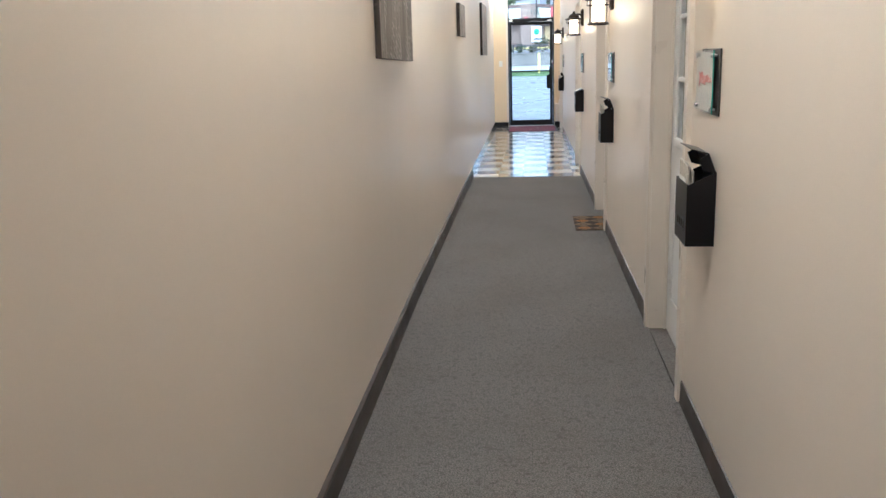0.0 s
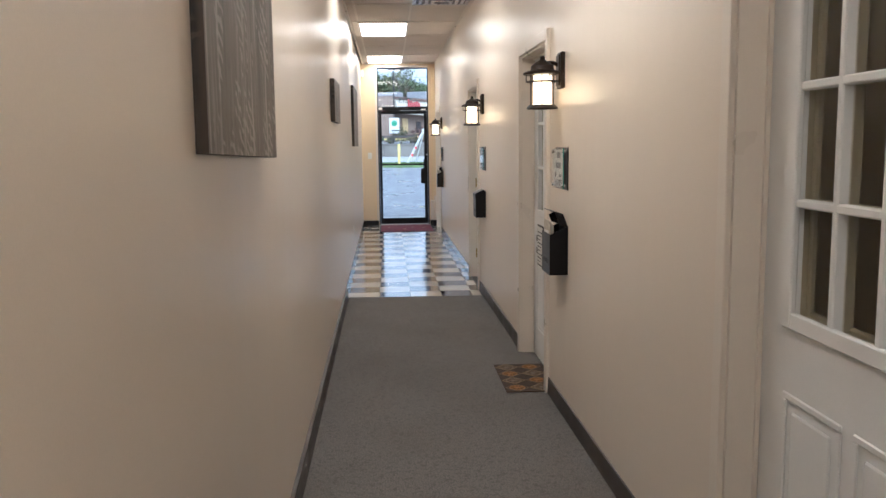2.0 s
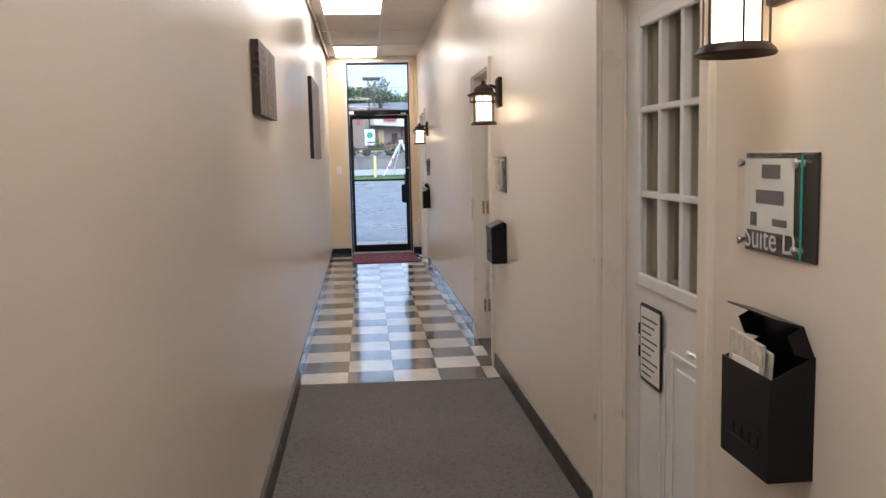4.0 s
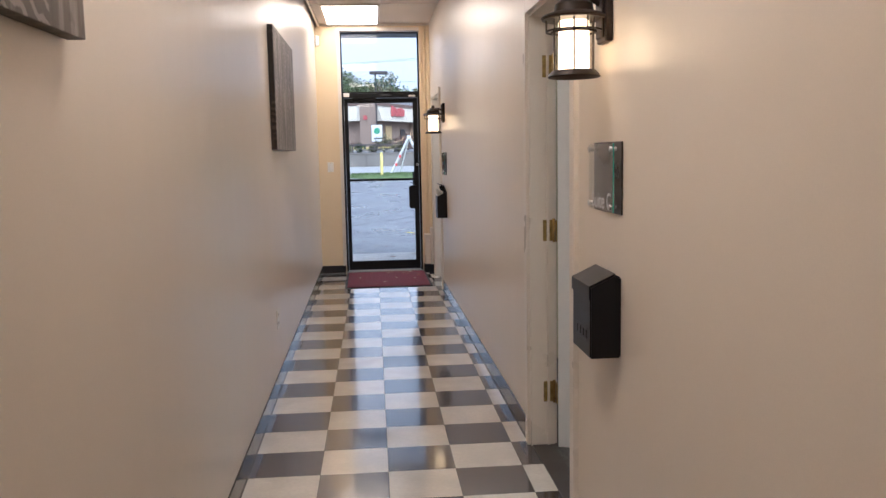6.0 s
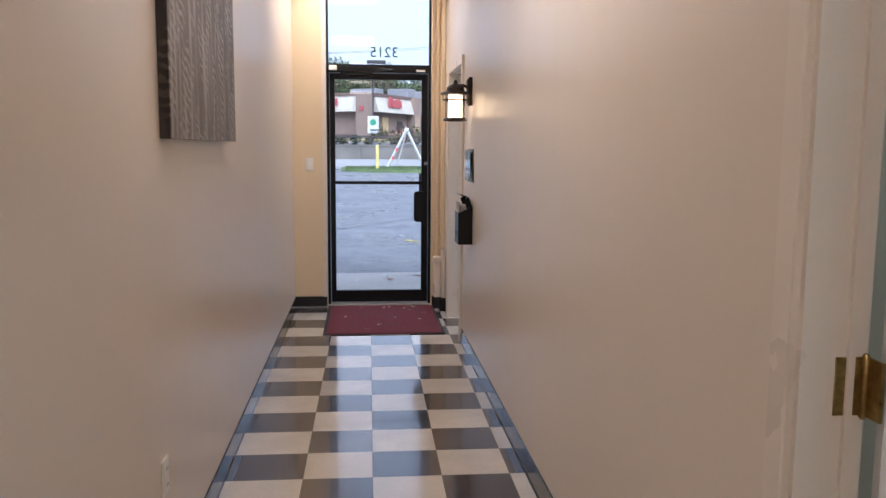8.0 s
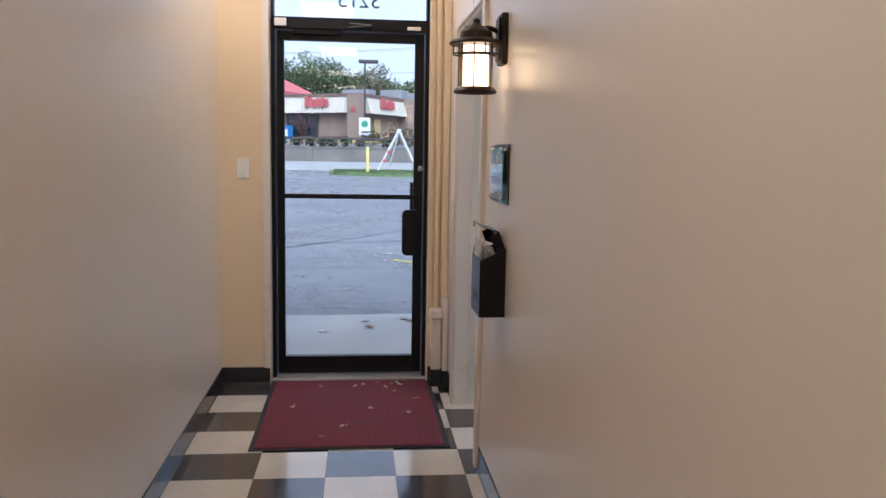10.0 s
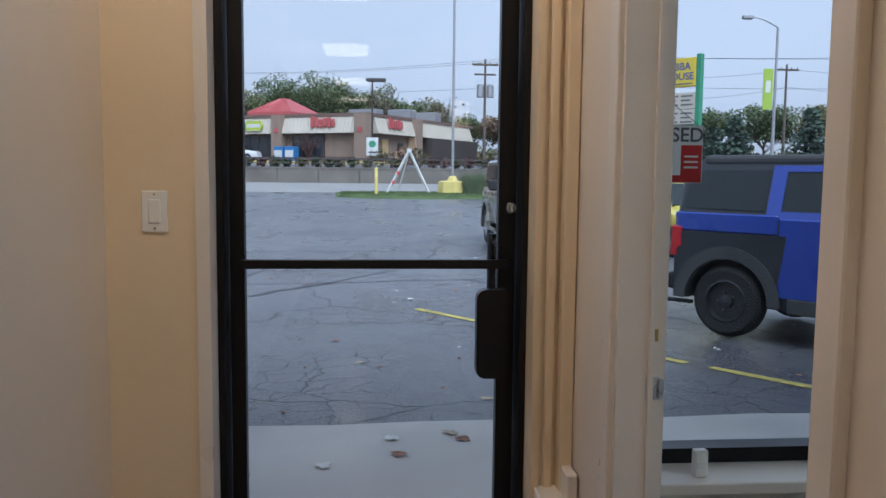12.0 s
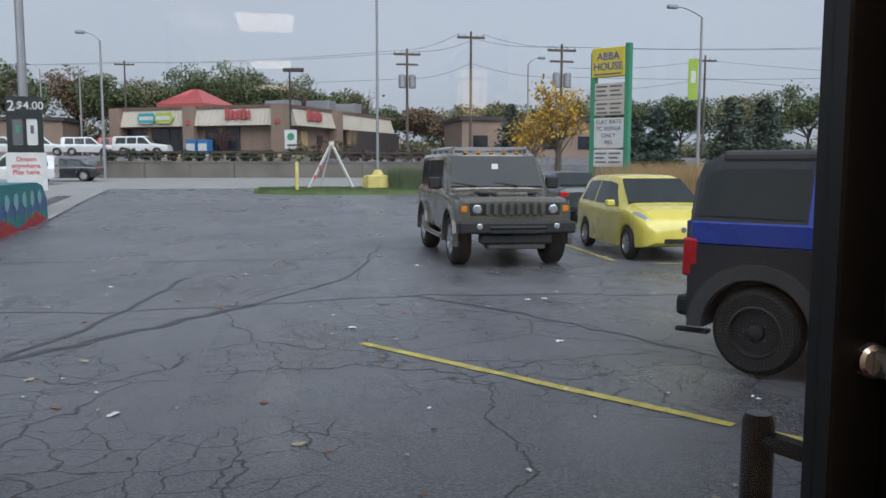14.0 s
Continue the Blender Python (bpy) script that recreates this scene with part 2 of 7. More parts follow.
setting("wall_west", prism(bmesh.new(), [(-0.2, YB), (west(YB), YB), (west(-5.45), -5.45), (west(7.12), 7.12), (-0.2, 7.12)], -0.06, 3.3, "z"), PAINT, "long cream painted corridor wall with an eggshell sheen", "wall")
setting("wall_south", boxes((-0.12, W + TH, YB - 0.12, YB, -0.06, 3.3)), PAINT, "cream painted wall closing the corridor", "wall")
FX0, FX1, FZ = 0.249, 1.187, 2.875
setting("wall_north", boxes((-0.06, FX0, YE, 7.12, -0.06, 3.3), (FX1, W, YE, 7.12, -0.06, 3.3), (FX0, FX1, YE, 7.12, FZ, 3.3)), PAINT_END_LAMPLIT, "cream end wall round the glazed entrance door, warm lamplight in its colour", "wall")

bm = bmesh.new()
box(bm, 0, W, YB, YE, CZ, CZ + 0.02)
ceil_ob = setting("ceiling", bm, CEIL, "suspended ceiling of pale mineral tiles in a white grid", "ceiling")
bm = bmesh.new()
GX, CROSS = (0.105, 0.715, 1.325), [3.22 + 1.22 * k for k in range(-13, 4)]
for gx in GX:
    box(bm, gx - 0.012, gx + 0.012, YB, YE, CZ - 0.008, CZ - 0.001)
for cy in CROSS:
    if YB < cy < YE:
        box(bm, 0.02, W - 0.02, cy - 0.012, cy + 0.012, CZ - 0.006, CZ - 0.0015)
box(bm, 0, 0.022, YB, YE, CZ - 0.03, CZ - 0.004)
box(bm, W - 0.022, W, YB, YE, CZ - 0.03, CZ - 0.004)
box(bm, 0, W, YE - 0.022, YE, CZ - 0.028, CZ - 0.005)
setting("ceiling_grid", bm, TRIM, "white metal grid of the suspended ceiling", "trim")

LIGHT_Y = [2.0 - 3.66 * k for k in range(0, 4)] + [5.66]
for k, ly in enumerate(LIGHT_Y):
    t = thing("ceiling_light", "lit recessed ceiling panel with a white frosted diffuser", "ceiling light", (0.41, ly + 0.61, CZ - 0.012), group="ceiling lights along the corridor")
    part("diffuser", boxes((-0.285, 0.285, -0.59, 0.59, -0.004, 0.0)), DIFFUSER, t, "glowing frosted diffuser")
    part("frame", boxes((-0.31, -0.285, -0.61, 0.61, -0.008, 0.006), (0.285, 0.31, -0.61, 0.61, -0.008, 0.006), (-0.285, 0.285, -0.61, -0.59, -0.008, 0.006), (-0.285, 0.285, 0.59, 0.61, -0.008, 0.006)), TRIM, t)

# air diffuser in the ceiling
t = thing("ceiling_diffuser", "square metal air diffuser with stepped vanes in the ceiling", "air vent", (1.02, 0.475, CZ - 0.004))
for k in range(4):
    o, i_, z = 0.295 - 0.062 * k, 0.262 - 0.062 * k, -0.004 - 0.009 * k
    part("vane", boxes((-o, o, -o, -i_, z - 0.006, z), (-o, o, i_, o, z - 0.006, z), (-o, -i_, -i_, i_, z - 0.006, z), (i_, o, -i_, i_, z - 0.006, z)), STEEL, t, "square stepped vane")
# solid brown-black sheet, the duct's shade put into its colour
part("core", boxes((-0.26, 0.26, -0.26, 0.26, -0.002, 0.002)), BASE_BROWN, t, "dark sheet for the shade in the duct")

# floors
bm = bmesh.new()
prism(bm, [(-0.02, YB), (W + 0.02, YB), (W + 0.02, -0.362), (-0.02, -0.298)], -0.05, 0.006, "z")
setting("carpet_floor", bm, CARPET, "worn grey loop-pile corridor carpet", "carpet")
setting("metal_strip", prism(bmesh.new(), [(0, -0.300), (W, -0.364), (W, -0.350), (0, -0.286)], -0.01, 0.008, "z"), BASE_BROWN, "thin dark edging strip between carpet and tile", "trim")
tile_floor = setting("tile_floor", boxes((-0.02, W + TH, -0.36, 7.0, -0.06, -0.003), (W + TH, 4.6, 2.6, 7.0, -0.06, -0.003)), GROUT, "checkerboard floor of glossy ivory and charcoal vinyl tiles", "floor")

for name, y0, y1, mat_, bt in (("baseboard_west_back", YB, -5.45, BASE_BROWN, 0.028), ("baseboard_west_carpet", -5.45, -0.30, BASE_BROWN, 0.028), ("baseboard_west_tile", -0.296, YE, BASE_BLACK, 0.012)):
    bm = prism(bmesh.new(), [(-0.02, 0.0), (bt, 0.0), (bt - 0.004, 0.012), (bt - 0.007, 0.096), (bt - 0.011, 0.102), (-0.02, 0.102)], y0, y1, "y")
    for v in bm.verts:
        v.co.x += west(v.co.y)
    setting(name, bm, mat_, "dark vinyl base along the foot of the wall", "baseboard")
bw = bpy.data.objects["baseboard_west_carpet"]
screw = mesh_of("screw", lathe(bmesh.new(), [(0.006, 0.0), (0.006, 0.002), (0.003, 0.0032)], 8, axis="x"), make("bright screw head", (0.62, 0.60, 0.56), 0.35, metal=0.7, bump=0))
for k in range(6):
    y = -0.85 - 0.765 * k
    part("screw", screw, None, bw, m=pose(west(y) + 0.0215, y, 0.07))
y = YB
for i, (lo, hi) in enumerate(sorted(OPEN.values()) + [(YE, YE)]):
    y1 = lo - 0.058
    mat_ = BASE_BROWN if y1 < -0.2 or i == 2 else BASE_BLACK
    if y1 - y > 0.02:
        setting("baseboard_east_%d" % (i + 1), lean(prism(bmesh.new(), [(W, 0.0), (W - 0.014, 0.0), (W - 0.009, 0.012), (W - 0.006, 0.1), (W, 0.102)], y, min(y1, YE), "y")), mat_, "dark vinyl base along the foot of the wall", "baseboard")
    y = hi + 0.058
for x0, x1 in ((-0.035, FX0 - 0.004), (FX1 + 0.004, 1.25)):
    setting("baseboard_north", prism(bmesh.new(), [(YE, 0.0), (YE - 0.012, 0.0), (YE - 0.007, 0.012), (YE - 0.004, 0.1), (YE, 0.102)], x0, x1, "x"), BASE_BLACK, "black vinyl base beside the entrance door", "baseboard")


# ---- doorways ----
def door_frame(tag, lo, hi, with_stop=True):
    bm = bmesh.new()
    cw, ct = 0.058, 0.02
    for xf, s in ((W, -1), (W + TH, 1)):
        x0, x1 = sorted((xf - s * 0.006, xf + s * ct))
        box(bm, x0, x1, lo - cw, lo + 0.002, 0.0, DH + cw, bevel=0.003)
        box(bm, x0, x1, hi - 0.002, hi + cw, 0.0, DH + cw, bevel=0.003)
        box(bm, x0, x1, lo + 0.002, hi - 0.002, DH - 0.002, DH + cw, bevel=0.003)
    f = setting("door_frame_" + tag, lean(bm), TRIM, "cream painted door casing and jamb", "door frame")
    bm = bmesh.new()
    box(bm, W - 0.004, W + TH + 0.004, lo - 0.001, lo + 0.016, 0, DH)
    box(bm, W - 0.004, W + TH + 0.004, hi - 0.016, hi + 0.001, 0, DH)
    box(bm, W - 0.004, W + TH + 0.004, lo + 0.016, hi - 0.016, DH - 0.016, DH + 0.001)
    part("jamb", lean(bm), TRIM, f)
    bm = bmesh.new()
    if with_stop:
        sx = W + 0.088
        box(bm, sx - 0.014, sx - 0.002, lo + 0.016, lo + 0.026, 0, DH - 0.016)
        box(bm, sx - 0.014, sx - 0.002, hi - 0.026, hi - 0.016, 0, DH - 0.016)
        box(bm, sx - 0.014, sx - 0.002, lo + 0.026, hi - 0.026, DH - 0.026, DH - 0.016)
        part("stop", lean(bm), TRIM, f)
    return f


frames = {k: door_frame("suite_" + k, *v, with_stop=True) for k, v in OPEN.items()}


def lite_door(tag, label, at, rz, width, lever_side=1, material=None):
    """A half-glazed door: nine panes over two raised panels. The hinge edge is at the origin, the leaf runs along x."""
    material = material or DOOR_WHITE
    d = tagged(new(tag), label, "door", kind="structure")
    d.empty_display_size = 0.1
    d.matrix_basis = pose(*at, 0, 0, rz)
    h, th = 2.03, 0.044
    gx0, gx1, gz0, gz1 = 0.16, width - 0.16, 1.02, 1.885
    bm = boxes((0, gx0, 0, th, 0.008, h), (gx1, width, 0, th, 0.008, h), (gx0, gx1, 0, th, 0.008, gz0), (gx0, gx1, 0, th, gz1, h))
    part("leaf", bm, material, d)
    bm = bmesh.new()
    for y0, y1 in ((-0.012, 0.006), (th - 0.006, th + 0.012)):
        o = 0.032
        box(bm, gx0 - o, gx0 + 0.012, y0, y1, gz0 - o, gz1 + o, bevel=0.004)
        box(bm, gx1 - 0.012, gx1 + o, y0, y1, gz0 - o, gz1 + o, bevel=0.004)
        box(bm, gx0 + 0.012, gx1 - 0.012, y0, y1, gz0 - o, gz0 + 0.012, bevel=0.004)
        box(bm, gx0 + 0.012, gx1 - 0.012, y0, y1, gz1 - 0.012, gz1 + o, bevel=0.004)
    part("glazing_frame", bm, material, d)
    cx, cz = (gx1 - gx0) / 3, (gz1 - gz0) / 3
    for i in (1, 2):
        part("muntin", boxes((gx0 + i * cx - 0.011, gx0 + i * cx + 0.011, -0.006, th + 0.006, gz0, gz1), bevel=0.004), material, d)
        part("muntin", boxes((gx0, gx1, -0.005, th + 0.005, gz0 + i * cz - 0.011, gz0 + i * cz + 0.011), bevel=0.004), material, d)
    pane = None
    for i in range(3):
        for j in range(3):
            if pane is None:
                pane = mesh_of("pane", boxes((0.004, cx - 0.004, th / 2 - 0.002, th / 2 + 0.002, 0.004, cz - 0.004)), LITE)
            part("pane", pane, LITE, d, m=pose(gx0 + i * cx, 0, gz0 + j * cz))
    pw = (width - 0.33) / 2
    for px in (0.14, 0.14 + pw + 0.05):
        bm = bmesh.new()
        for s, y0 in ((-1, 0.0), (1, th)):
            y1 = y0 + s * 0.007
            for q in ((px, px + pw, 0.2, 0.218), (px, px + pw, 0.802, 0.82), (px, px + 0.018, 0.218, 0.802), (px + pw - 0.018, px + pw, 0.218, 0.802)):
                box(bm, q[0], q[1], min(y0, y1), max(y0, y1), q[2], q[3], bevel=0.003)
            y2 = y0 + s * 0.006
            box(bm, px + 0.045, px + pw - 0.045, min(y0, y2), max(y0, y2), 0.245, 0.775, bevel=0.005)
        part("panel", bm, material, d, "raised lower panel")
    bm = bmesh.new()
    lx = width - 0.07
    for s, y0 in ((-1, 0.0), (1, th)):
        lathe(bm, [(0.026, y0), (0.026, y0 + s * 0.006), (0.01, y0 + s * 0.01), (0.01, y0 + s * 0.045)], 14, (lx, 0, 0.87), "y")
        box(bm, lx - 0.11, lx + 0.012, *sorted((y0 + s * 0.04, y0 + s * 0.052)), 0.862, 0.88, bevel=0.004)
    part("lever", bm, STEEL, d, "satin nickel lever handle", smooth=True)
    return d


# bright brass toned down, its dark reflections put into the colour
DARK_BRASS = make("brass toned down for reflections", (0.46, 0.33, 0.13), 0.33, metal=1.0, var=0.3, scale=40)


def hinge(parent, at, rz=0):
    """A brass butt hinge; its leaf lies on the jamb."""
    h = part("hinge", boxes((-0.046, 0.0, -0.0025, 0.0015, -0.05, 0.05), bevel=0.0006), DARK_BRASS, parent, "brass butt hinge, dark reflections in its colour", m=pose(*at, 0, 0, rz))
    bm = bmesh.new()
    lathe(bm, [(0.004, -0.056), (0.0065, -0.052), (0.0065, 0.052), (0.004, 0.056)], 10, (0.005, -0.004, 0))
    for z in (-0.033, 0.0, 0.033):
        lathe(bm, [(0.004, -0.0035), (0.004, -0.0015)], 8, (-0.02, 0, z), "y")
    part("knuckle", bm, DARK_BRASS, h, smooth=True)
    part("leaf", boxes((0.006, 0.012, -0.046, -0.006, -0.05, 0.05)), DARK_BRASS, h)


DX = W + 0.088
lite_door("door_suite_b", "closed white half-glazed door with nine panes and two panels", (DX + off(OPEN["b"][1]), OPEN["b"][1] - 0.018, 0), -90, 0.884)
lite_door("door_suite_d", "closed white half-glazed door with a notice hung on it", (DX + off(OPEN["d"][1]), OPEN["d"][1] - 0.018, 0), -90, 0.884)
lite_door("door_suite_c", "open white half-glazed door swung into the suite", (W + TH + 0.012 + off(0.9), OPEN["c"][1] - 0.066, 0), -20, 0.884)
lite_door("door_suite_a", "open white half-glazed door swung into the front room", (W + TH + 0.014 + off(5.6), OPEN["a"][0] + 0.012, 0), -32, 0.77)
for z in (0.27, 1.05, 1.81):
    hinge(frames["c"], (W + TH - 0.002 + off(0.9), OPEN["c"][1] - 0.0175, z))

# ---- rooms behind the doors ----
for tag, y0, y1, mt in (("b", -8.6, -4.9, ROOM_GREY), ("d", -4.8, -1.4, ROOM_GREY), ("c", -1.3, 2.5, ROOM_OLIVE), ("a", 2.6, 7.0, ROOM_GREEN)):
    x0, x1 = W + TH - 0.065, 4.6
    rows = [(x0, x1, y0 - 0.05, y0, -0.06, 3.3), (x1, x1 + 0.1, y0, y1, -0.06, 3.3)]
    if tag != "a":
        rows.append((x0, x1, y1, y1 + 0.049, -0.06, 3.3))
        setting("floor_suite_" + tag, boxes((x0, x1, y0, y1, -0.05, 0.003)), CARPET, "dark carpet in a suite", "carpet")
    setting("walls_suite_" + tag, boxes(*rows), mt, "plain painted walls of a suite", "wall")
    setting("ceiling_suite_" + tag, boxes((x0, x1 + 0.1, y0 - 0.05, y1 + 0.05, CZ - 0.25, CZ + 0.02)), CEIL, "plain suite ceiling", "ceiling")
ROOM_LIT = make("lit room diffuser", (0.95, 0.97, 0.88), 0.4, glow=2.6, var=0, bump=0)
# unseen panels; C's inferred from its lit door, the front room's added to brighten it
for ly in (0.2, 5.2):
    t = thing("room_light", "unseen lit ceiling panel added in a suite", "ceiling light", (2.9, ly, CZ - 0.262), group="ceiling lights in the suites")
    part("diffuser", boxes((-0.3, 0.3, -0.6, 0.6, 0, 0.01)), ROOM_LIT, t)
    part("frame", boxes((-0.32, -0.301, -0.62, 0.62, -0.004, 0.011), (0.301, 0.32, -0.62, 0.62, -0.004, 0.011)), TRIM, t)
for k in "bdc":
    lo, hi = OPEN[k]
    setting("threshold_" + k, lean(boxes((W + 0.002, W + TH, lo + 0.016, hi - 0.016, -0.05, 0.005))), BASE_BROWN if k == "c" else CARPET, "dark threshold in the doorway", "trim")

# ---- entrance door ----
GY = 7.125
ent = tagged(new("door_entrance"), "black aluminium storefront door glazed over its whole height", "door", kind="structure")
ent.matrix_basis = pose(0, 0, 0)
D0, D1 = 0.252, 1.184
part("door_post", boxes((D0, D0 + 0.022, 7.03, 7.16, 0.0, 2.155), bevel=0.002), BLACK_FRAME, ent)
part("door_post", boxes((D1 - 0.022, D1, 7.03, 7.16, 0.0, 2.155), bevel=0.002), BLACK_FRAME, ent)
part("header", boxes((D0 + 0.022, D1 - 0.022, 7.03, 7.16, 2.105, 2.155), bevel=0.002), BLACK_FRAME, ent)
SL, SR, ST, SB = D0 + 0.026, D1 - 0.026, 2.10, 0.02
G0, G1, GZ0, GZ1 = 0.322, 1.103, 0.128, 2.045
part("stile", boxes((SL, G0, 7.10, 7.145, SB, ST), bevel=0.003), BLACK_FRAME, ent)
part("stile", boxes((G1, SR, 7.10, 7.145, SB, ST), bevel=0.003), BLACK_FRAME, ent)
part("top_rail", boxes((G0, G1, 7.10, 7.145, GZ1, ST), bevel=0.003), BLACK_FRAME, ent)
part("bottom_rail", boxes((G0, G1, 7.10, 7.145, SB, GZ0), bevel=0.003), BLACK_FRAME, ent)
p = part("pane", boxes((G0, G1, GY - 0.003, GY + 0.003, GZ0, GZ1)), PANE, ent, "clear door glass")
p.visible_shadow = False
part("push_bar", boxes((G0 - 0.01, G1 + 0.03, 7.075, 7.098, 1.108, 1.136), bevel=0.003), BLACK_FRAME, ent, "slim black push bar across the glass")
bm = bmesh.new()
prism(bm, [(G1 - 0.07 + 0.028 * (1 - math.cos(a)), z0 + s * 0.028 * math.sin(a)) for z0, s, seq in ((0.765 + 0.028, -1, (math.pi / 2, math.pi / 3, math.pi / 6, 0)), (1.045 - 0.028, 1, (0, math.pi / 6, math.pi / 3, math.pi / 2))) for a in seq] + [(G1 + 0.02, 1.045), (G1 + 0.02, 0.765)], 7.055, 7.098, "y")
part("push_pad", bm, BLACK_METAL, ent, "rounded black pull pad")
bm = bmesh.new()
lathe(bm, [(0.017, 7.10), (0.017, 7.092), (0.014, 7.088), (0.011, 7.088)], 18, (1.141, 0, 1.297), "y")
box(bm, 1.136, 1.146, 7.068, 7.09, 1.283, 1.311, bevel=0.003)
part("thumb_turn", bm, STEEL, ent, "worn metal thumb-turn lock", smooth=True)
bm = bmesh.new()
lathe(bm, [(0.018, 0.77), (0.018, 1.20), (0.014, 1.208)], 14, (1.105, 7.225, 0))
rod(bm, (1.105, 7.225, 1.18), (1.135, 7.145, 1.18), 0.012)
rod(bm, (1.105, 7.225, 0.80), (1.135, 7.145, 0.80), 0.012)
part("pull_handle", bm, BLACK_METAL, ent, "black tubular outside pull handle", smooth=True)
bm = boxes((0.38, 0.66, 7.05, 7.10, 2.075, 2.12), bevel=0.006)
rod(bm, (0.64, 7.06, 2.11), (0.84, 6.985, 2.125), 0.009)
rod(bm, (0.84, 6.985, 2.125), (0.70, 7.04, 2.14), 0.008)
part("door_closer", bm, BLACK_METAL, ent, "black overhead door closer")
part("alarm_contact", boxes((1.05, 1.13, 7.015, 7.032, 2.11, 2.13), bevel=0.003), PLASTIC_W, ent, "white magnetic contact")
part("alarm_contact", boxes((0.275, 0.345, 7.012, 7.031, 2.115, 2.16), bevel=0.004), PLASTIC_W, ent, "white magnetic contact")
part("saddle", boxes((D0, D1, 6.985, 7.16, -0.02, 0.014), bevel=0.003), make("dull aluminium", (0.42, 0.40, 0.37), 0.55, metal=0.6, var=0.15, scale=9), ent, "worn aluminium threshold")

tr = tagged(new("window_transom"), "clear transom window above the entrance door with a house number", "window", kind="structure")
TY0, TY1 = 7.06, 7.14
part("window_frame", boxes((D0, D1, TY0, TY1, 2.158, 2.175), (D0, D1, TY0, TY1, FZ - 0.016, FZ), (D0, D0 + 0.016, TY0, TY1, 2.175, FZ - 0.016), (D1 - 0.016, D1, TY0, TY1, 2.175, FZ - 0.016)), BLACK_FRAME, tr)
p = part("pane", boxes((D0 + 0.016, D1 - 0.016, 7.097, 7.103, 2.175, FZ - 0.016)), PANE, tr)
p.visible_shadow = False
lettering("3215", 0.13, make("teal number vinyl", (0.03, 0.11, 0.11), 0.5, bump=0), tr, pose(0.765, 7.112, 2.285, 90, 0, 180), "house_number", "dark house number lettered on the glass")
# white trim in the reveal
setting("trim_reveal", boxes((FX0 - 0.035, FX0 + 0.003, YE - 0.012, 7.03, 0.10, FZ + 0.035), (FX0 + 0.003, FX1 - 0.003, YE - 0.012, 7.055, FZ - 0.003, FZ + 0.035)), TRIM, "cream trim lining the entrance door opening", "trim")
# this trim and the moulding take the end wall's lamplight-tinted cream
setting("trim_reveal_east", boxes((FX1 - 0.003, FX1 + 0.02, YE - 0.012, 7.03, 0.10, FZ + 0.035)), PAINT_END_LAMPLIT, "cream trim beside the entrance door, warm lamplight in its colour", "trim")
# boxed trim beside the doorway of the front room
setting("trim_pilaster", boxes((1.222, 1.250, YE - 0.018, YE, 0.445, CZ - 0.03), (1.262, 1.302, YE - 0.05, YE, 0.10, CZ - 0.03), bevel=0.004), PAINT_END_LAMPLIT, "stepped cream moulding beside the entrance", "trim")
setting("trim_ledge", boxes((1.205, 1.262, YE - 0.10, YE, 0.10, 0.415), (1.196, 1.268, YE - 0.115, YE, 0.415, 0.465), (1.268, 1.30, YE - 0.135, YE - 0.05, 0.10, 0.545), bevel=0.005), TRIM, "boxed-in cream ledge at the foot of the wall", "trim")
setting("baseboard_ledge", boxes((1.198, 1.266, YE - 0.107, YE - 0.013, 0.0, 0.104), (1.266, 1.30, YE - 0.142, YE - 0.05, 0.0, 0.104), bevel=0.003), BASE_BLACK, "black vinyl base round the boxed ledge", "baseboard")

# ---- front room window ----
WX0, WX1, WZ0 = 1.50, 4.3, 0.50
setting("wall_front_room", boxes((W + 0.04, 4.7, 6.96, 7.12, -0.06, WZ0 - 0.02), (WX1, 4.7, 6.96, 7.12, WZ0 - 0.02, 3.3), (W + 0.04, WX0, 6.96, 7.12, WZ0 - 0.02, 3.3), (WX0, WX1, 6.96, 7.12, 2.87, 3.3)), ROOM_GREEN, "pale painted wall under a shop window", "wall")
win = tagged(new("window_front_room"), "large black-framed shop window of the front room", "window", kind="structure")
part("window_frame", boxes((WX0, WX1, 7.05, 7.13, WZ0 - 0.018, WZ0 + 0.03), (WX0, WX1, 7.05, 7.13, 2.83, 2.87), (WX0, WX0 + 0.04, 7.05, 7.13, WZ0 + 0.03, 2.83), (WX1 - 0.04, WX1, 7.05, 7.13, WZ0 + 0.03, 2.83), (2.9, 2.94, 7.05, 7.13, WZ0 + 0.03, 2.83)), BLACK_FRAME, win)
for x0, x1 in ((WX0 + 0.04, 2.9), (2.94, WX1 - 0.04)):
    p = part("pane", boxes((x0, x1, 7.097, 7.103, WZ0 + 0.03, 2.83)), PANE, win)
    p.visible_shadow = False
part("window_sill", boxes((WX0 - 0.03, WX1, 6.87, 7.049, 0.445, 0.482), (WX0 - 0.03, WX1, 6.945, 6.959, 0.36, 0.445), bevel=0.004), TRIM, win, "white painted sill")
setting("baseboard_front_room", boxes((W + 0.055, 4.6, 6.945, 6.958, 0, 0.10)), BASE_BLACK, "black vinyl base under the window", "baseboard")

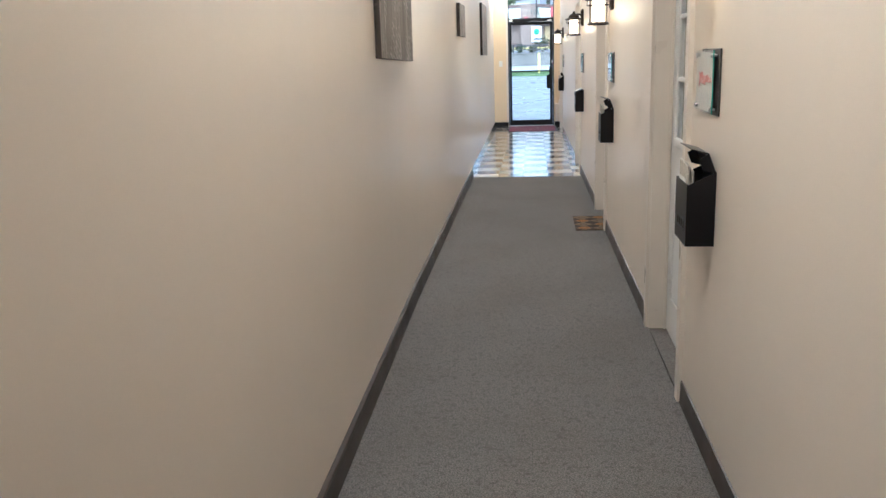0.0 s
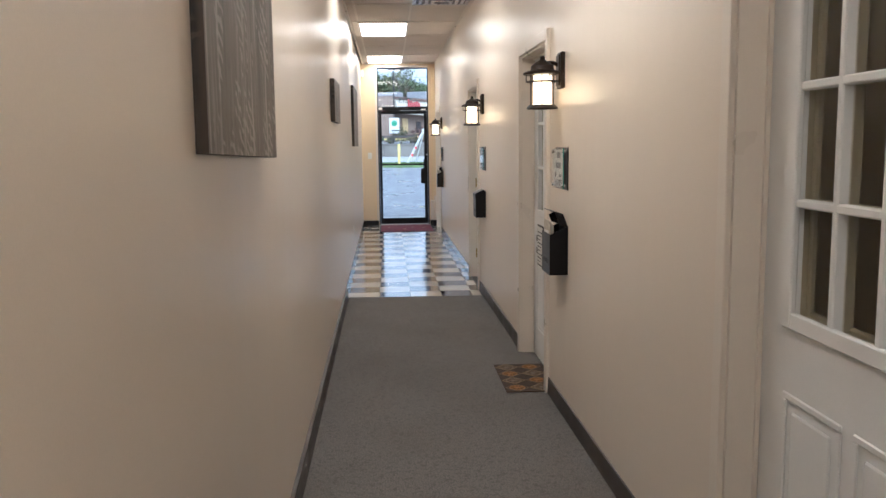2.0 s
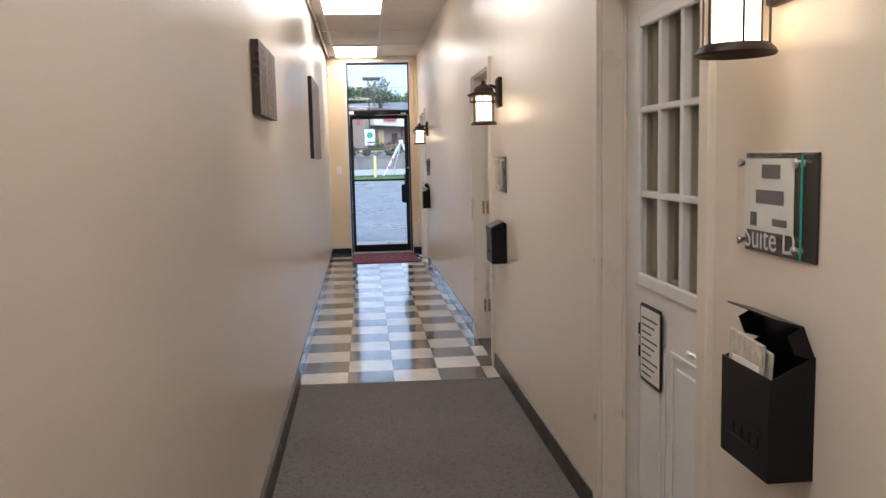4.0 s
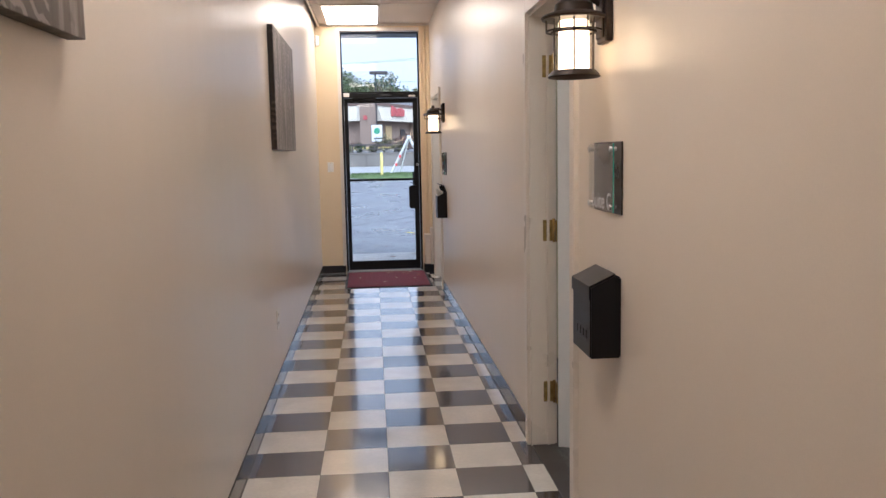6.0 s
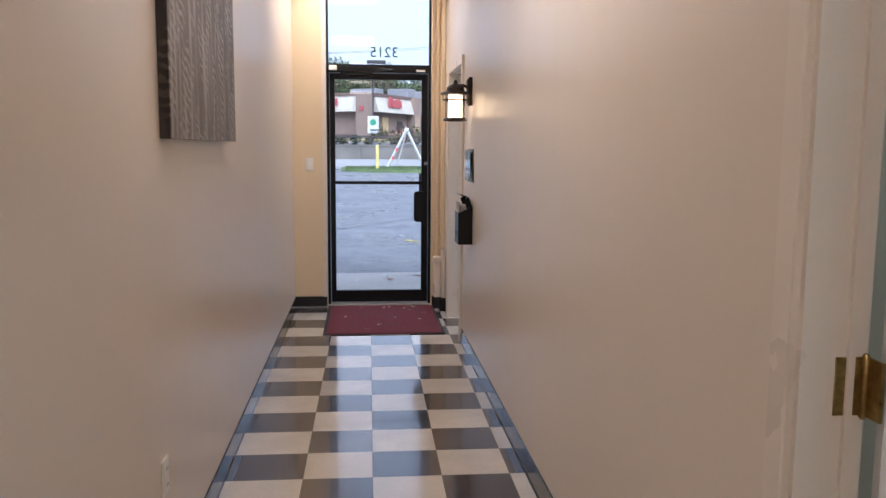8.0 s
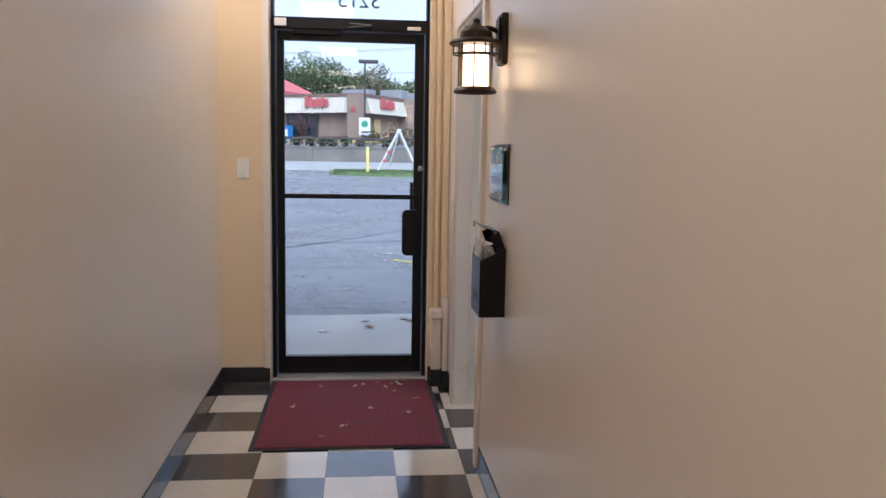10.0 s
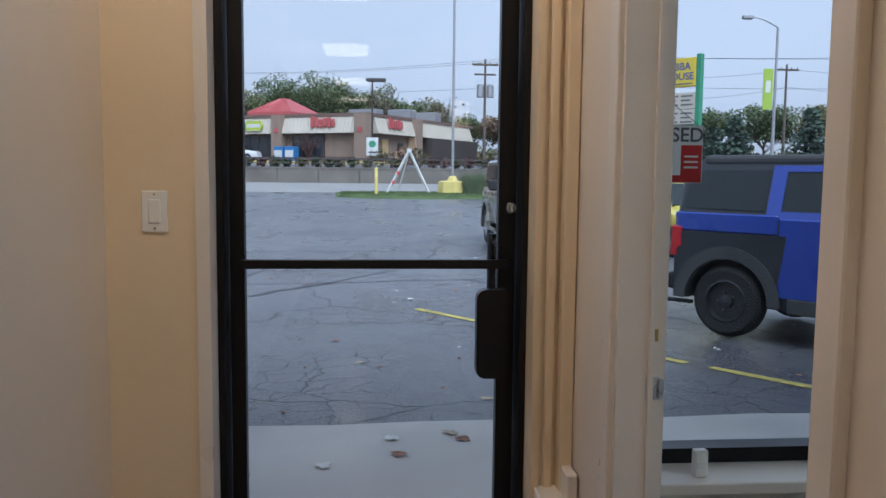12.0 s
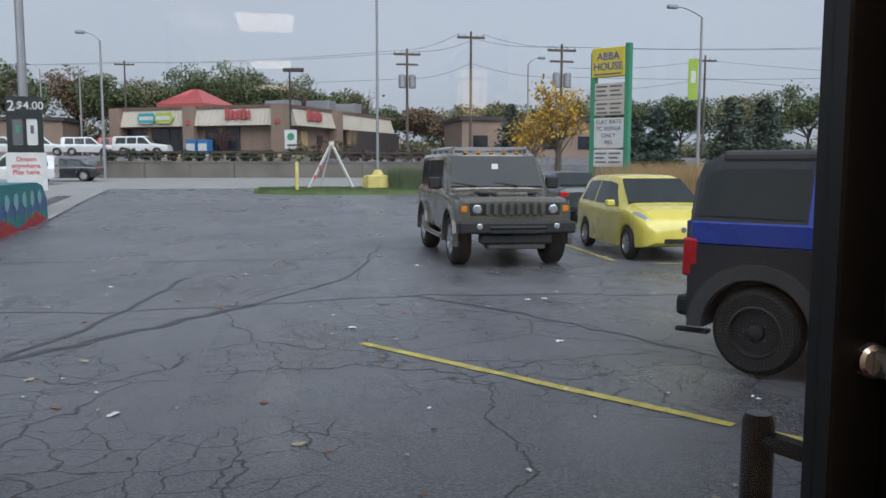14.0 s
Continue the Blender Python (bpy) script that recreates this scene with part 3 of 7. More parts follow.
def thin_plastic(name, c):
    """White plastic sheet that lets daylight through."""
    m = make(name, c, 0.4, var=0.03, bump=0)
    nt = m.node_tree
    tl, mx = nt.nodes.new("ShaderNodeBsdfTranslucent"), nt.nodes.new("ShaderNodeMixShader")
    tl.inputs["Color"].default_value = (*c, 1)
    mx.inputs[0].default_value = 0.45
    nt.links.new(nt.nodes["Principled BSDF"].outputs[0], mx.inputs[1])
    nt.links.new(tl.outputs[0], mx.inputs[2])
    nt.links.new(mx.outputs[0], nt.nodes["Material Output"].inputs["Surface"])
    return m


s = thing("closed_sign", "white and red plastic closed sign hung in the window", "sign", (1.63, 7.083, 1.47))
part("board", boxes((-0.115, 0.115, -0.003, 0.0, -0.09, 0.09), bevel=0.0012), thin_plastic("white sign plastic", (0.8, 0.8, 0.78)), s)
part("red_field", boxes((-0.112, 0.112, -0.0046, -0.0032, -0.088, -0.066), (0.045, 0.112, -0.0046, -0.0032, -0.066, 0.028)), thin_plastic("red sign plastic", (0.65, 0.05, 0.05)), s, "red printed field")
for body, size, x, z in (("CLOSED", 0.062, 0, 0.058), ("WILL", 0.027, -0.035, 0.012), ("RETURN", 0.027, -0.035, -0.013), ("1 : 15", 0.033, -0.035, -0.044)):
    lettering(body, size, INK, s, pose(x, -0.0055, z, 90), label="printed black lettering", bold=0.012)
bm = bmesh.new()
for z in (-0.01, -0.027, -0.044):
    box(bm, 0.055, 0.10, -0.0058, -0.0048, z, z + 0.006)
part("small_print", bm, PAPER, s)
bm = bmesh.new()
rod(bm, (-0.1, -0.001, 0.09), (-0.04, 0.004, 0.2), 0.0012, seg=5)
rod(bm, (0.1, -0.001, 0.09), (-0.04, 0.004, 0.2), 0.0012, seg=5)
part("cord", bm, INK, s)
bm = bmesh.new()
lathe(bm, [(0.02, 0.012), (0.016, 0.006), (0.007, 0.002), (0.006, -0.008)], 14, (-0.04, 0, 0.2), "y")
part("suction_cup", bm, make("yellowed suction cup", (0.6, 0.5, 0.25), 0.3), s, smooth=True)
s = thing("alarm_sensor", "small white plastic alarm sensor on the window sill", "sensor", (1.715, 6.935, 0.482))
part("body", boxes((-0.022, 0.022, -0.016, 0.016, 0, 0.085), bevel=0.006, seg=2), PLASTIC_W, s)
part("lens", boxes((-0.015, 0.015, -0.019, -0.0155, 0.03, 0.05), bevel=0.001), PAPER, s)

# strike plate and latch on the far jamb of the front room's doorway
jy = OPEN["a"][1] - 0.016
part("strike_plate", lean(boxes((W + 0.076, W + 0.098, jy - 0.002, jy, 1.0, 1.03))), BRASS, frames["a"], "small brass deadbolt strike")
part("strike_plate", lean(boxes((W + 0.070, W + 0.106, jy - 0.003, jy, 0.855, 0.91), (W + 0.100, W + 0.112, jy - 0.012, jy - 0.002, 0.86, 0.905))), STEEL, frames["a"], "steel latch strike")


# ---- wall lanterns ----
def sconce(y, first=None):
    at = (1.245 + off(y), y, 1.645 if y < 0 else 1.62)
    if first:
        return copy_thing(first, pose(*at))
    t = thing("wall_lantern", "lit bronze wall lantern with a caged opal glass cylinder", "wall lamp", at, group="wall lanterns beside the suite doors")
    part("backplate", boxes((0.086, 0.110, -0.05, 0.05, 0.105, 0.29), (0.078, 0.086, -0.038, 0.038, 0.118, 0.277), bevel=0.004), BRONZE, t)
    bm = bmesh.new()
    prev = None
    for i in range(9):
        a = math.pi * i / 8
        q = (0.085 - 0.085 * i / 8, 0, 0.222 + 0.02 * math.sin(a) - 0.006 * i / 8)
        if prev:
            rod(bm, prev, q, 0.0095, seg=8)
        prev = q
    part("arm", bm, BRONZE, t, smooth=True)
    bm = bmesh.new()
    lathe(bm, [(0.098, 0.176), (0.101, 0.183), (0.092, 0.191), (0.062, 0.199), (0.058, 0.222), (0.04, 0.238), (0.02, 0.247), (0.012, 0.256), (0.013, 0.266), (0.004, 0.273)], 26)
    part("roof", bm, BRONZE, t, smooth=True)
    bm = bmesh.new()
    lathe(bm, [(0.052, 0.018), (0.079, 0.0), (0.082, 0.004), (0.078, 0.012), (0.068, 0.022), (0.052, 0.022)], 26, cap=False)
    part("base_ring", bm, BRONZE, t, smooth=True)
    bm = bmesh.new()
    for k in range(6):
        a = 2 * math.pi * k / 6 + 0.3
        c, s_ = 0.068 * math.cos(a), 0.068 * math.sin(a)
        rod(bm, (c, s_, 0.018), (c, s_, 0.182), 0.0028, seg=6)
    for z in (0.138,):
        lathe(bm, [(0.0665, z - 0.003), (0.071, z - 0.003), (0.071, z + 0.003), (0.0665, z + 0.003), (0.0665, z - 0.003)], 24, cap=False)
    for k in range(6):
        a = 2 * math.pi * k / 6 + 0.8
        rod(bm, (0.084 * math.cos(a), 0.084 * math.sin(a), 0.182), (0.084 * math.cos(a), 0.084 * math.sin(a), 0.14), 0.0028, seg=5)
    lathe(bm, [(0.082, 0.139), (0.087, 0.139), (0.087, 0.144), (0.082, 0.144), (0.082, 0.139)], 24, cap=False)
    part("cage", bm, BRONZE, t, "thin bronze cage bars and rings")
    bm = bmesh.new()
    lathe(bm, [(0.047, 0.016), (0.047, 0.172)], 24)
    part("glass", bm, OPAL, t, "glowing opal glass cylinder", smooth=True)
    bm = bmesh.new()
    lathe(bm, [(0.063, 0.02), (0.063, 0.176)], 24, cap=False)
    g = part("outer_glass", bm, LAMP_GLASS, t, smooth=True)
    g.visible_shadow = False
    return t


lan = sconce(-3.87)
for y in (-7.36, -0.405, 5.135):
    sconce(y, lan)


# ---- suite signs ----
def suite_sign(y, letters, insert, label):
    """A dark backing board with an acrylic cover on four stand-offs. Seen from the corridor, local x runs towards the entrance side's opposite."""
    t = thing("suite_sign", label, "sign", (W + off(y), y, 1.335 if y < 0 else 1.324), rz=-90, group="suite signs")
    t.scale = (1, 0.62, 1)
    part("backing", boxes((-0.152, 0.152, -0.008, 0.0, -0.11, 0.11), bevel=0.001), SIGN_DARK, t)
    c = part("cover", boxes((-0.162, 0.115, -0.033, -0.029, -0.105, 0.105)), ACRYLIC, t, "clear acrylic cover")
    c.visible_shadow = False
    part("cover_edge", boxes((0.1155, 0.119, -0.0335, -0.0285, -0.105, 0.105)), EDGE_GREEN, t, "green edge of the acrylic")
    for x in (-0.145, 0.098):
        for z in (-0.088, 0.088):
            bm = lathe(bmesh.new(), [(0.0065, -0.008), (0.0065, -0.034), (0.0095, -0.0342), (0.0095, -0.041), (0.0082, -0.043)], 14, (x, 0, z), "y")
            part("stand_off", bm, STEEL, t, "polished metal stand-off", smooth=True)
    if letters:
        lettering(letters, 0.074, SILVER_INK, t, pose(-0.01, -0.0338, -0.076, 90), label="pale lettering on the acrylic")
    if insert == "paper":
        part("insert", boxes((-0.13, 0.10, -0.0285, -0.027, -0.10, 0.098)), PAPER, t, "white paper sheet")
        bm = bmesh.new()
        prev = (-0.105, -0.0342, 0.03)
        for k in range(1, 46):
            q = (-0.105 + 0.19 * k / 45 + 0.012 * math.sin(k * 1.3), -0.0342, 0.008 + (0.03 - 0.0005 * k) * math.cos(k * 1.05) * (0.5 + 0.5 * math.sin(k * 0.37) ** 2))
            rod(bm, prev, q, 0.0022, seg=5)
            prev = q
        part("print", bm, make("faded red print", (0.66, 0.30, 0.28), 0.7, bump=0), t, "faint red handwritten mark")
    elif insert == "flyer":
        part("insert", boxes((-0.13, 0.085, -0.0285, -0.027, -0.06, 0.098)), PAPER, t, "printed white sheet")
        part("print", boxes((-0.05, 0.03, -0.0298, -0.0288, 0.055, 0.085), (-0.075, 0.045, -0.0298, -0.0288, 0.0, 0.03), (-0.1, -0.07, -0.0298, -0.0288, -0.05, -0.02), (0.0, 0.06, -0.0298, -0.0288, -0.045, -0.03)), INK, t, "grey printed shapes")
    elif insert == "picture":
        part("insert", boxes((-0.14, 0.112, -0.0285, -0.027, -0.04, 0.098)), make("painted picture blue", (0.05, 0.25, 0.42), 0.5, var=0.45, scale=18, fine=40, bump=0), t, "blue painted picture")
        part("picture_band", boxes((-0.14, 0.112, -0.0297, -0.0287, -0.04, -0.012)), make("painted picture plum", (0.12, 0.03, 0.07), 0.5, var=0.3, scale=30, bump=0), t)
        spot = make("painted picture yellow", (0.6, 0.36, 0.06), 0.5, bump=0)
        for x, z, r in ((-0.02, 0.055, 0.018), (-0.095, 0.03, 0.014), (0.06, 0.04, 0.012)):
            part("picture_spot", lathe(bmesh.new(), [(r, -0.0287), (r, -0.0298)], 14, (x, 0, z), "y"), spot, t)
        pale = make("painted picture pale blue", (0.3, 0.55, 0.65), 0.5, bump=0)
        for q in ((-0.13, -0.03, -0.0298, -0.0287, 0.0, 0.014), (0.0, 0.09, -0.0298, -0.0287, 0.072, 0.086)):
            part("picture_cloud", boxes(q), pale, t)
    return t


suite_sign(-7.312, "", "paper", "acrylic suite sign holding a white paper sheet")
suite_sign(-3.86, "Suite D", "flyer", "acrylic suite sign holding a printed sheet")
suite_sign(-0.41, "Suite C", "", "acrylic suite sign over a dark plate")
suite_sign(5.135, "Suite A", "picture", "acrylic suite sign with a blue painted picture")


# ---- mailboxes ----
def mailbox(y, opened, papers, label):
    """A black metal wall mailbox. Local -y faces the corridor."""
    t = thing("mailbox", label, "mailbox", (W + off(y), y, 0.785 if y < 0 else 0.796), rz=-90, group="wall mailboxes")
    w, d = 0.108, 0.096
    th = 0.003
    if opened:
        bm = boxes((-w, w, -d, -d + th, 0.0, 0.215), (-w, w, -d + th, 0.0, 0.0, th), (-w, w, -th, 0.0, th, 0.255))
        for s_ in (-1, 1):
            prism(bm, [(-d + th, th), (-th, th), (-th, 0.255), (-d + th, 0.212)], s_ * w - (th if s_ > 0 else 0), s_ * w + (th if s_ < 0 else 0), "x")
        part("body", bm, BLACK_METAL, t, "black enamelled box")
        bm = bmesh.new()
        prism(bm, [(-0.001, 0.25), (-0.004, 0.25), (-0.03, 0.315), (-0.085, 0.332), (-0.085, 0.335), (-0.027, 0.319)], -w, w, "x")
        for s_ in (-1, 1):
            prism(bm, [(-0.002, 0.25), (-0.045, 0.262), (-0.06, 0.3), (-0.03, 0.316)], s_ * w - (th if s_ > 0 else 0), s_ * w + (th if s_ < 0 else 0), "x")
        part("lid", bm, BLACK_METAL, t, "lid standing open")
        for k in range(papers):
            bm = bmesh.new()
            top = 0.275 - 0.012 * k
            box(bm, -0.098, 0.055, -0.088 + 0.014 * k, -0.080 + 0.014 * k, 0.05, top, bevel=0.0025)
            if papers > 2:
                for j in range(3):
                    box(bm, -0.09, -0.02 - 0.01 * j, -0.0887 + 0.014 * k, -0.088 + 0.014 * k, top - 0.03 - 0.02 * j, top - 0.02 - 0.02 * j)
            bmesh.ops.rotate(bm, verts=bm.verts, cent=(0, 0, 0.1), matrix=Matrix.Rotation(radians(3 + 3 * k), 3, "Y"))
            part("newspaper", bm, NEWS, t, "folded newsprint sticking out")
        part("envelope", boxes((-0.06, 0.06, -0.094, -0.092, 0.06, 0.228)), PAPER, t, "white envelope")
    else:
        bm = bmesh.new()
        prism(bm, [(-d, 0.0), (0, 0.0), (0, 0.25), (-0.02, 0.258), (-d, 0.222)], -w, w, "x")
        bmesh.ops.bevel(bm, geom=list(bm.edges), offset=0.004, segments=2, affect="EDGES")
        part("body", bm, BLACK_METAL, t, "black enamelled box")
        bm = bmesh.new()
        prism(bm, [(-d - 0.004, 0.185), (-d - 0.004, 0.226), (-0.02, 0.263), (-0.02, 0.259), (-d, 0.2225), (-d, 0.185)], -w - 0.002, w + 0.002, "x")
        part("lid", bm, BLACK_METAL, t, "closed sloping lid")
    bm = boxes((-0.075, 0.075, -d - 0.0022, -d, 0.05, 0.052), (-0.075, 0.075, -d - 0.0022, -d, 0.088, 0.09))
    for k in range(4):
        box(bm, -0.065 + 0.036 * k, -0.042 + 0.036 * k, -d - 0.0022, -d, 0.058, 0.082)
    part("embossing", bm, BLACK_METAL, t, "raised bars on the front")
    return t


mailbox(-7.352, True, 2, "open black metal wall mailbox with wrapped papers")
mailbox(-3.905, True, 2, "open black metal wall mailbox with papers")
mailbox(-0.443, False, 0, "closed black metal wall mailbox with a sloping lid")
mailbox(5.12, True, 5, "open black metal wall mailbox stuffed with newspapers")

# notice on the door of suite D
t = thing("door_notice", "white notice in a black clip frame on a door", "notice", (DX - 0.014 + off(-2.9), -2.885, 0.80), rz=-90)
bm = bmesh.new()
prism(bm, [(-0.1 + 0.012, -0.135), (0.1 - 0.012, -0.135), (0.1, -0.123), (0.1, 0.123), (0.088, 0.135), (-0.088, 0.135), (-0.1, 0.123), (-0.1, -0.123)], -0.006, 0.0, "y")
part("frame", bm, BLACK_METAL, t)
part("sheet", boxes((-0.09, 0.09, -0.0075, -0.006, -0.124, 0.124)), PAPER, t, "white printed sheet")
bm = bmesh.new()
for k in range(9):
    box(bm, -0.075, 0.075 - 0.03 * ((k * 7) % 3), -0.0086, -0.0076, 0.085 - 0.024 * k, 0.091 - 0.024 * k)
part("print", bm, INK, t, "illegible printed lines")
for z in (0.02, -0.06):
    part("clip", boxes((-0.11, -0.098, -0.01, 0.0, z, z + 0.04), bevel=0.002), BLACK_METAL, t)


# ---- pictures on the west wall ----
def canvas_material(name, base, pale, dark):
    m = bpy.data.materials.new(name)
    m.use_nodes = True
    nt = m.node_tree
    p = nt.nodes["Principled BSDF"]
    big = noise_node(nt, 2.2, 4, stretch=(1, 1.2, 0.8))
    streak = noise_node(nt, 9, 4, stretch=(1, 2.6, 0.22))
    blocks = noise_node(nt, 26, 2, stretch=(1, 1.0, 0.9))
    c = mix_node(nt, ramp_node(nt, big, 0.35, 0.65), tone(base, 0.75), tone(base, 1.2))
    c = mix_node(nt, ramp_node(nt, streak, 0.52, 0.66, 0, 0.85), c, pale)
    c = mix_node(nt, ramp_node(nt, streak, 0.44, 0.3, 0, 0.8), c, dark)
    co = nt.nodes.new("ShaderNodeTexCoord")
    tilt = nt.nodes.new("ShaderNodeMapping")
    tilt.inputs["Rotation"].default_value = (radians(24), 0, 0)
    nt.links.new(co.outputs["Object"], tilt.inputs["Vector"])
    dash = nt.nodes.new("ShaderNodeTexWave")
    dash.bands_direction = "Z"
    dash.inputs["Scale"].default_value, dash.inputs["Distortion"].default_value = 9, 5.0
    dash.inputs["Detail"].default_value, dash.inputs["Detail Scale"].default_value = 3, 2.2
    nt.links.new(tilt.outputs["Vector"], dash.inputs["Vector"])
    groups = ramp_node(nt, noise_node(nt, 6.5, 2, stretch=(1, 1.9, 0.8)), 0.47, 0.53)
    both = nt.nodes.new("ShaderNodeMath")
    both.operation = "MULTIPLY"
    nt.links.new(ramp_node(nt, dash.outputs["Fac"], 0.55, 0.8, 0, 0.75), both.inputs[0])
    nt.links.new(groups, both.inputs[1])
    c = mix_node(nt, both.outputs[0], c, pale)
    c = mix_node(nt, ramp_node(nt, blocks, 0.62, 0.72, 0, 0.35), c, dark)
    nt.links.new(c, p.inputs["Base Color"])
    p.inputs["Roughness"].default_value = 0.5
    b = nt.nodes.new("ShaderNodeBump")
    b.inputs["Strength"].default_value, b.inputs["Distance"].default_value = 0.4, 0.001
    nt.links.new(noise_node(nt, 420, 2), b.inputs["Height"])
    nt.links.new(b.outputs["Normal"], p.inputs["Normal"])
    return m


ART = canvas_material("abstract canvas", (0.125, 0.105, 0.09), (0.33, 0.295, 0.26), (0.06, 0.05, 0.043))
ART_EDGE = canvas_material("canvas edge", (0.018, 0.014, 0.012), (0.09, 0.065, 0.05), (0.006, 0.0055, 0.006))
for y0, y1, z0, z1, tilt, lab in ((-6.47, -5.48, 1.441, 2.19, -1.2, "large abstract canvas in greys and browns"), (-1.90, -1.265, 1.652, 1.97, 0, "small abstract canvas in greys with a black edge"), (2.15, 3.37, 1.463, 2.213, 0, "wide abstract canvas with vertical grey streaks")):
    t = thing("canvas_picture", lab, "picture", (west((y0 + y1) / 2) + 0.002, (y0 + y1) / 2, z0), group="canvases on the wall", rx=tilt)
    hw, hh = (y1 - y0) / 2, z1 - z0
    part("canvas", boxes((0.034, 0.037, -hw, hw, 0, hh), bevel=0.001), ART, t, "painted canvas face")
    for q in ((-hw, hw, 0, 0.03), (-hw, hw, hh - 0.03, hh), (-hw, -hw + 0.03, 0.03, hh - 0.03), (hw - 0.03, hw, 0.03, hh - 0.03)):
        part("stretcher", boxes((0.002, 0.034, *q)), ART_EDGE, t, "dark wrapped edge")

# ---- switch, socket, detector ----
t = thing("light_switch", "ivory rocker light switch on a square plate", "switch", (0.1, YE, 1.288))
part("plate", boxes((-0.036, 0.036, -0.006, 0, -0.058, 0.058), bevel=0.003, seg=2), PLASTIC_W, t)
part("rocker", boxes((-0.017, 0.017, -0.011, -0.005, -0.034, 0.034), bevel=0.0025), PLASTIC_W, t, "raised rocker")
for z in (0.045, -0.051):
    part("screw", boxes((-0.003, 0.003, -0.0072, -0.0055, z, z + 0.006)), BRASS, t)
t = thing("wall_socket", "ivory double wall socket low on the wall", "socket", (west(2.06), 2.06, 0.43), rz=90)
part("plate", boxes((-0.036, 0.036, -0.006, 0, -0.058, 0.058), bevel=0.003, seg=2), PLASTIC_W, t)
for z in (-0.026, 0.026):
    so = part("outlet", boxes((-0.016, 0.016, -0.0095, -0.005, z - 0.017, z + 0.017), bevel=0.003), PLASTIC_W, t)
    part("slot", boxes((-0.008, -0.006, -0.0102, -0.0092, z - 0.004, z + 0.008), (0.006, 0.008, -0.0102, -0.0092, z - 0.004, z + 0.008)), INK, so)
t = thing("corner_detector", "small white alarm detector high in the corner", "sensor", (0.0, YE - 0.012, 2.70), rz=-45)
part("body", boxes((-0.032, 0.032, -0.052, 0.0, 0.0, 0.115), bevel=0.008, seg=2), PLASTIC_W, t)
part("lens", boxes((-0.024, 0.024, -0.056, -0.051, 0.012, 0.055), bevel=0.002), PAPER, t)

# ---- mats ----
t = thing("entrance_mat", "burgundy ribbed entrance mat with a black rubber edge", "mat", (0.735, 6.385, 0.0), rz=0.4)
part("border", boxes((-0.475, 0.475, -0.575, 0.585, 0.0015, 0.006), bevel=0.002), RUBBER, t, "black rubber edge")
n = 60
ribs = [(-0.45 + 0.9 * (k + f) / n, z) for k in range(n) for f, z in ((0, 0.0085), (0.15, 0.0118), (0.7, 0.0118), (0.85, 0.0085))]
bm = prism(bmesh.new(), ribs + [(0.45, 0.0085), (0.45, 0.0052), (-0.45, 0.0052)], -0.555, 0.57, "y")
part("ribbed_top", bm, RED_MAT, t, "burgundy ribbed pile")
rng = random.Random(4)
LEAF = make("dry leaf", (0.33, 0.16, 0.10), 0.7, var=0.3, scale=40, per_object=0.5)
LEAF_PALE = make("pale dry leaf", (0.5, 0.42, 0.30), 0.7, var=0.3, scale=40, per_object=0.4)


def leaf_mesh(r, seed, material):
    g = random.Random(seed)
    bm = bmesh.new()
    n = 9
    mid = bm.verts.new((0, 0, 0.005))
    ring = []
    for i in range(n):
        a = 2 * math.pi * i / n
        k = r * (0.55 + 0.6 * g.random())
        ring.append(bm.verts.new((k * math.cos(a), 0.7 * k * math.sin(a), 0.004 + 0.011 * g.random())))
    for i in range(n):
        bm.faces.new((mid, ring[i], ring[(i + 1) % n]))
    return mesh_of("leaf", bm, material)


leaf_kinds = [leaf_mesh(0.022, k, LEAF if k % 2 else LEAF_PALE) for k in range(6)]
for x, y in [(0.55, 6.81), (0.88, 6.88), (0.97, 6.86), (1.02, 6.83), (0.80, 6.84), (0.75, 6.80), (0.93, 6.78), (1.05, 6.90), (0.42, 6.42), (0.84, 6.38), (1.04, 6.30), (0.98, 6.70), (1.22, 6.72), (1.10, 6.55), (0.70, 6.10), (1.0, 6.87), (0.60, 5.95)]:
    ob = new("dry_leaf", leaf_kinds[rng.randrange(6)])
    ob.matrix_basis = pose(x, y, 0.0115 if x < 1.18 else 0.0, 0, 0, rng.uniform(0, 360))
    tagged(ob, "curled dry brown leaf fragment on the mat", "leaf", "leaves on the mat")

t = thing("door_mat", "small brown door mat with round tile-like ornaments", "mat", (1.235, -3.205, 0.006))
part("base", boxes((-0.12, 0.20, -0.305, 0.305, 0.0, 0.006), bevel=0.002), make("dark brown coir", (0.05, 0.03, 0.02), 0.95, var=0.25, fine=240, bump=0.8, depth=0.003), t)
ORN_A, ORN_B = make("tan print", (0.34, 0.17, 0.06), 0.9, var=0.25, scale=60, fine=240, bump=0.5), make("grey-brown print", (0.20, 0.15, 0.10), 0.9, var=0.25, scale=60, fine=240, bump=0.5)
ORN_C = make("cream print", (0.28, 0.21, 0.12), 0.9, var=0.25, scale=60, fine=240, bump=0.5)
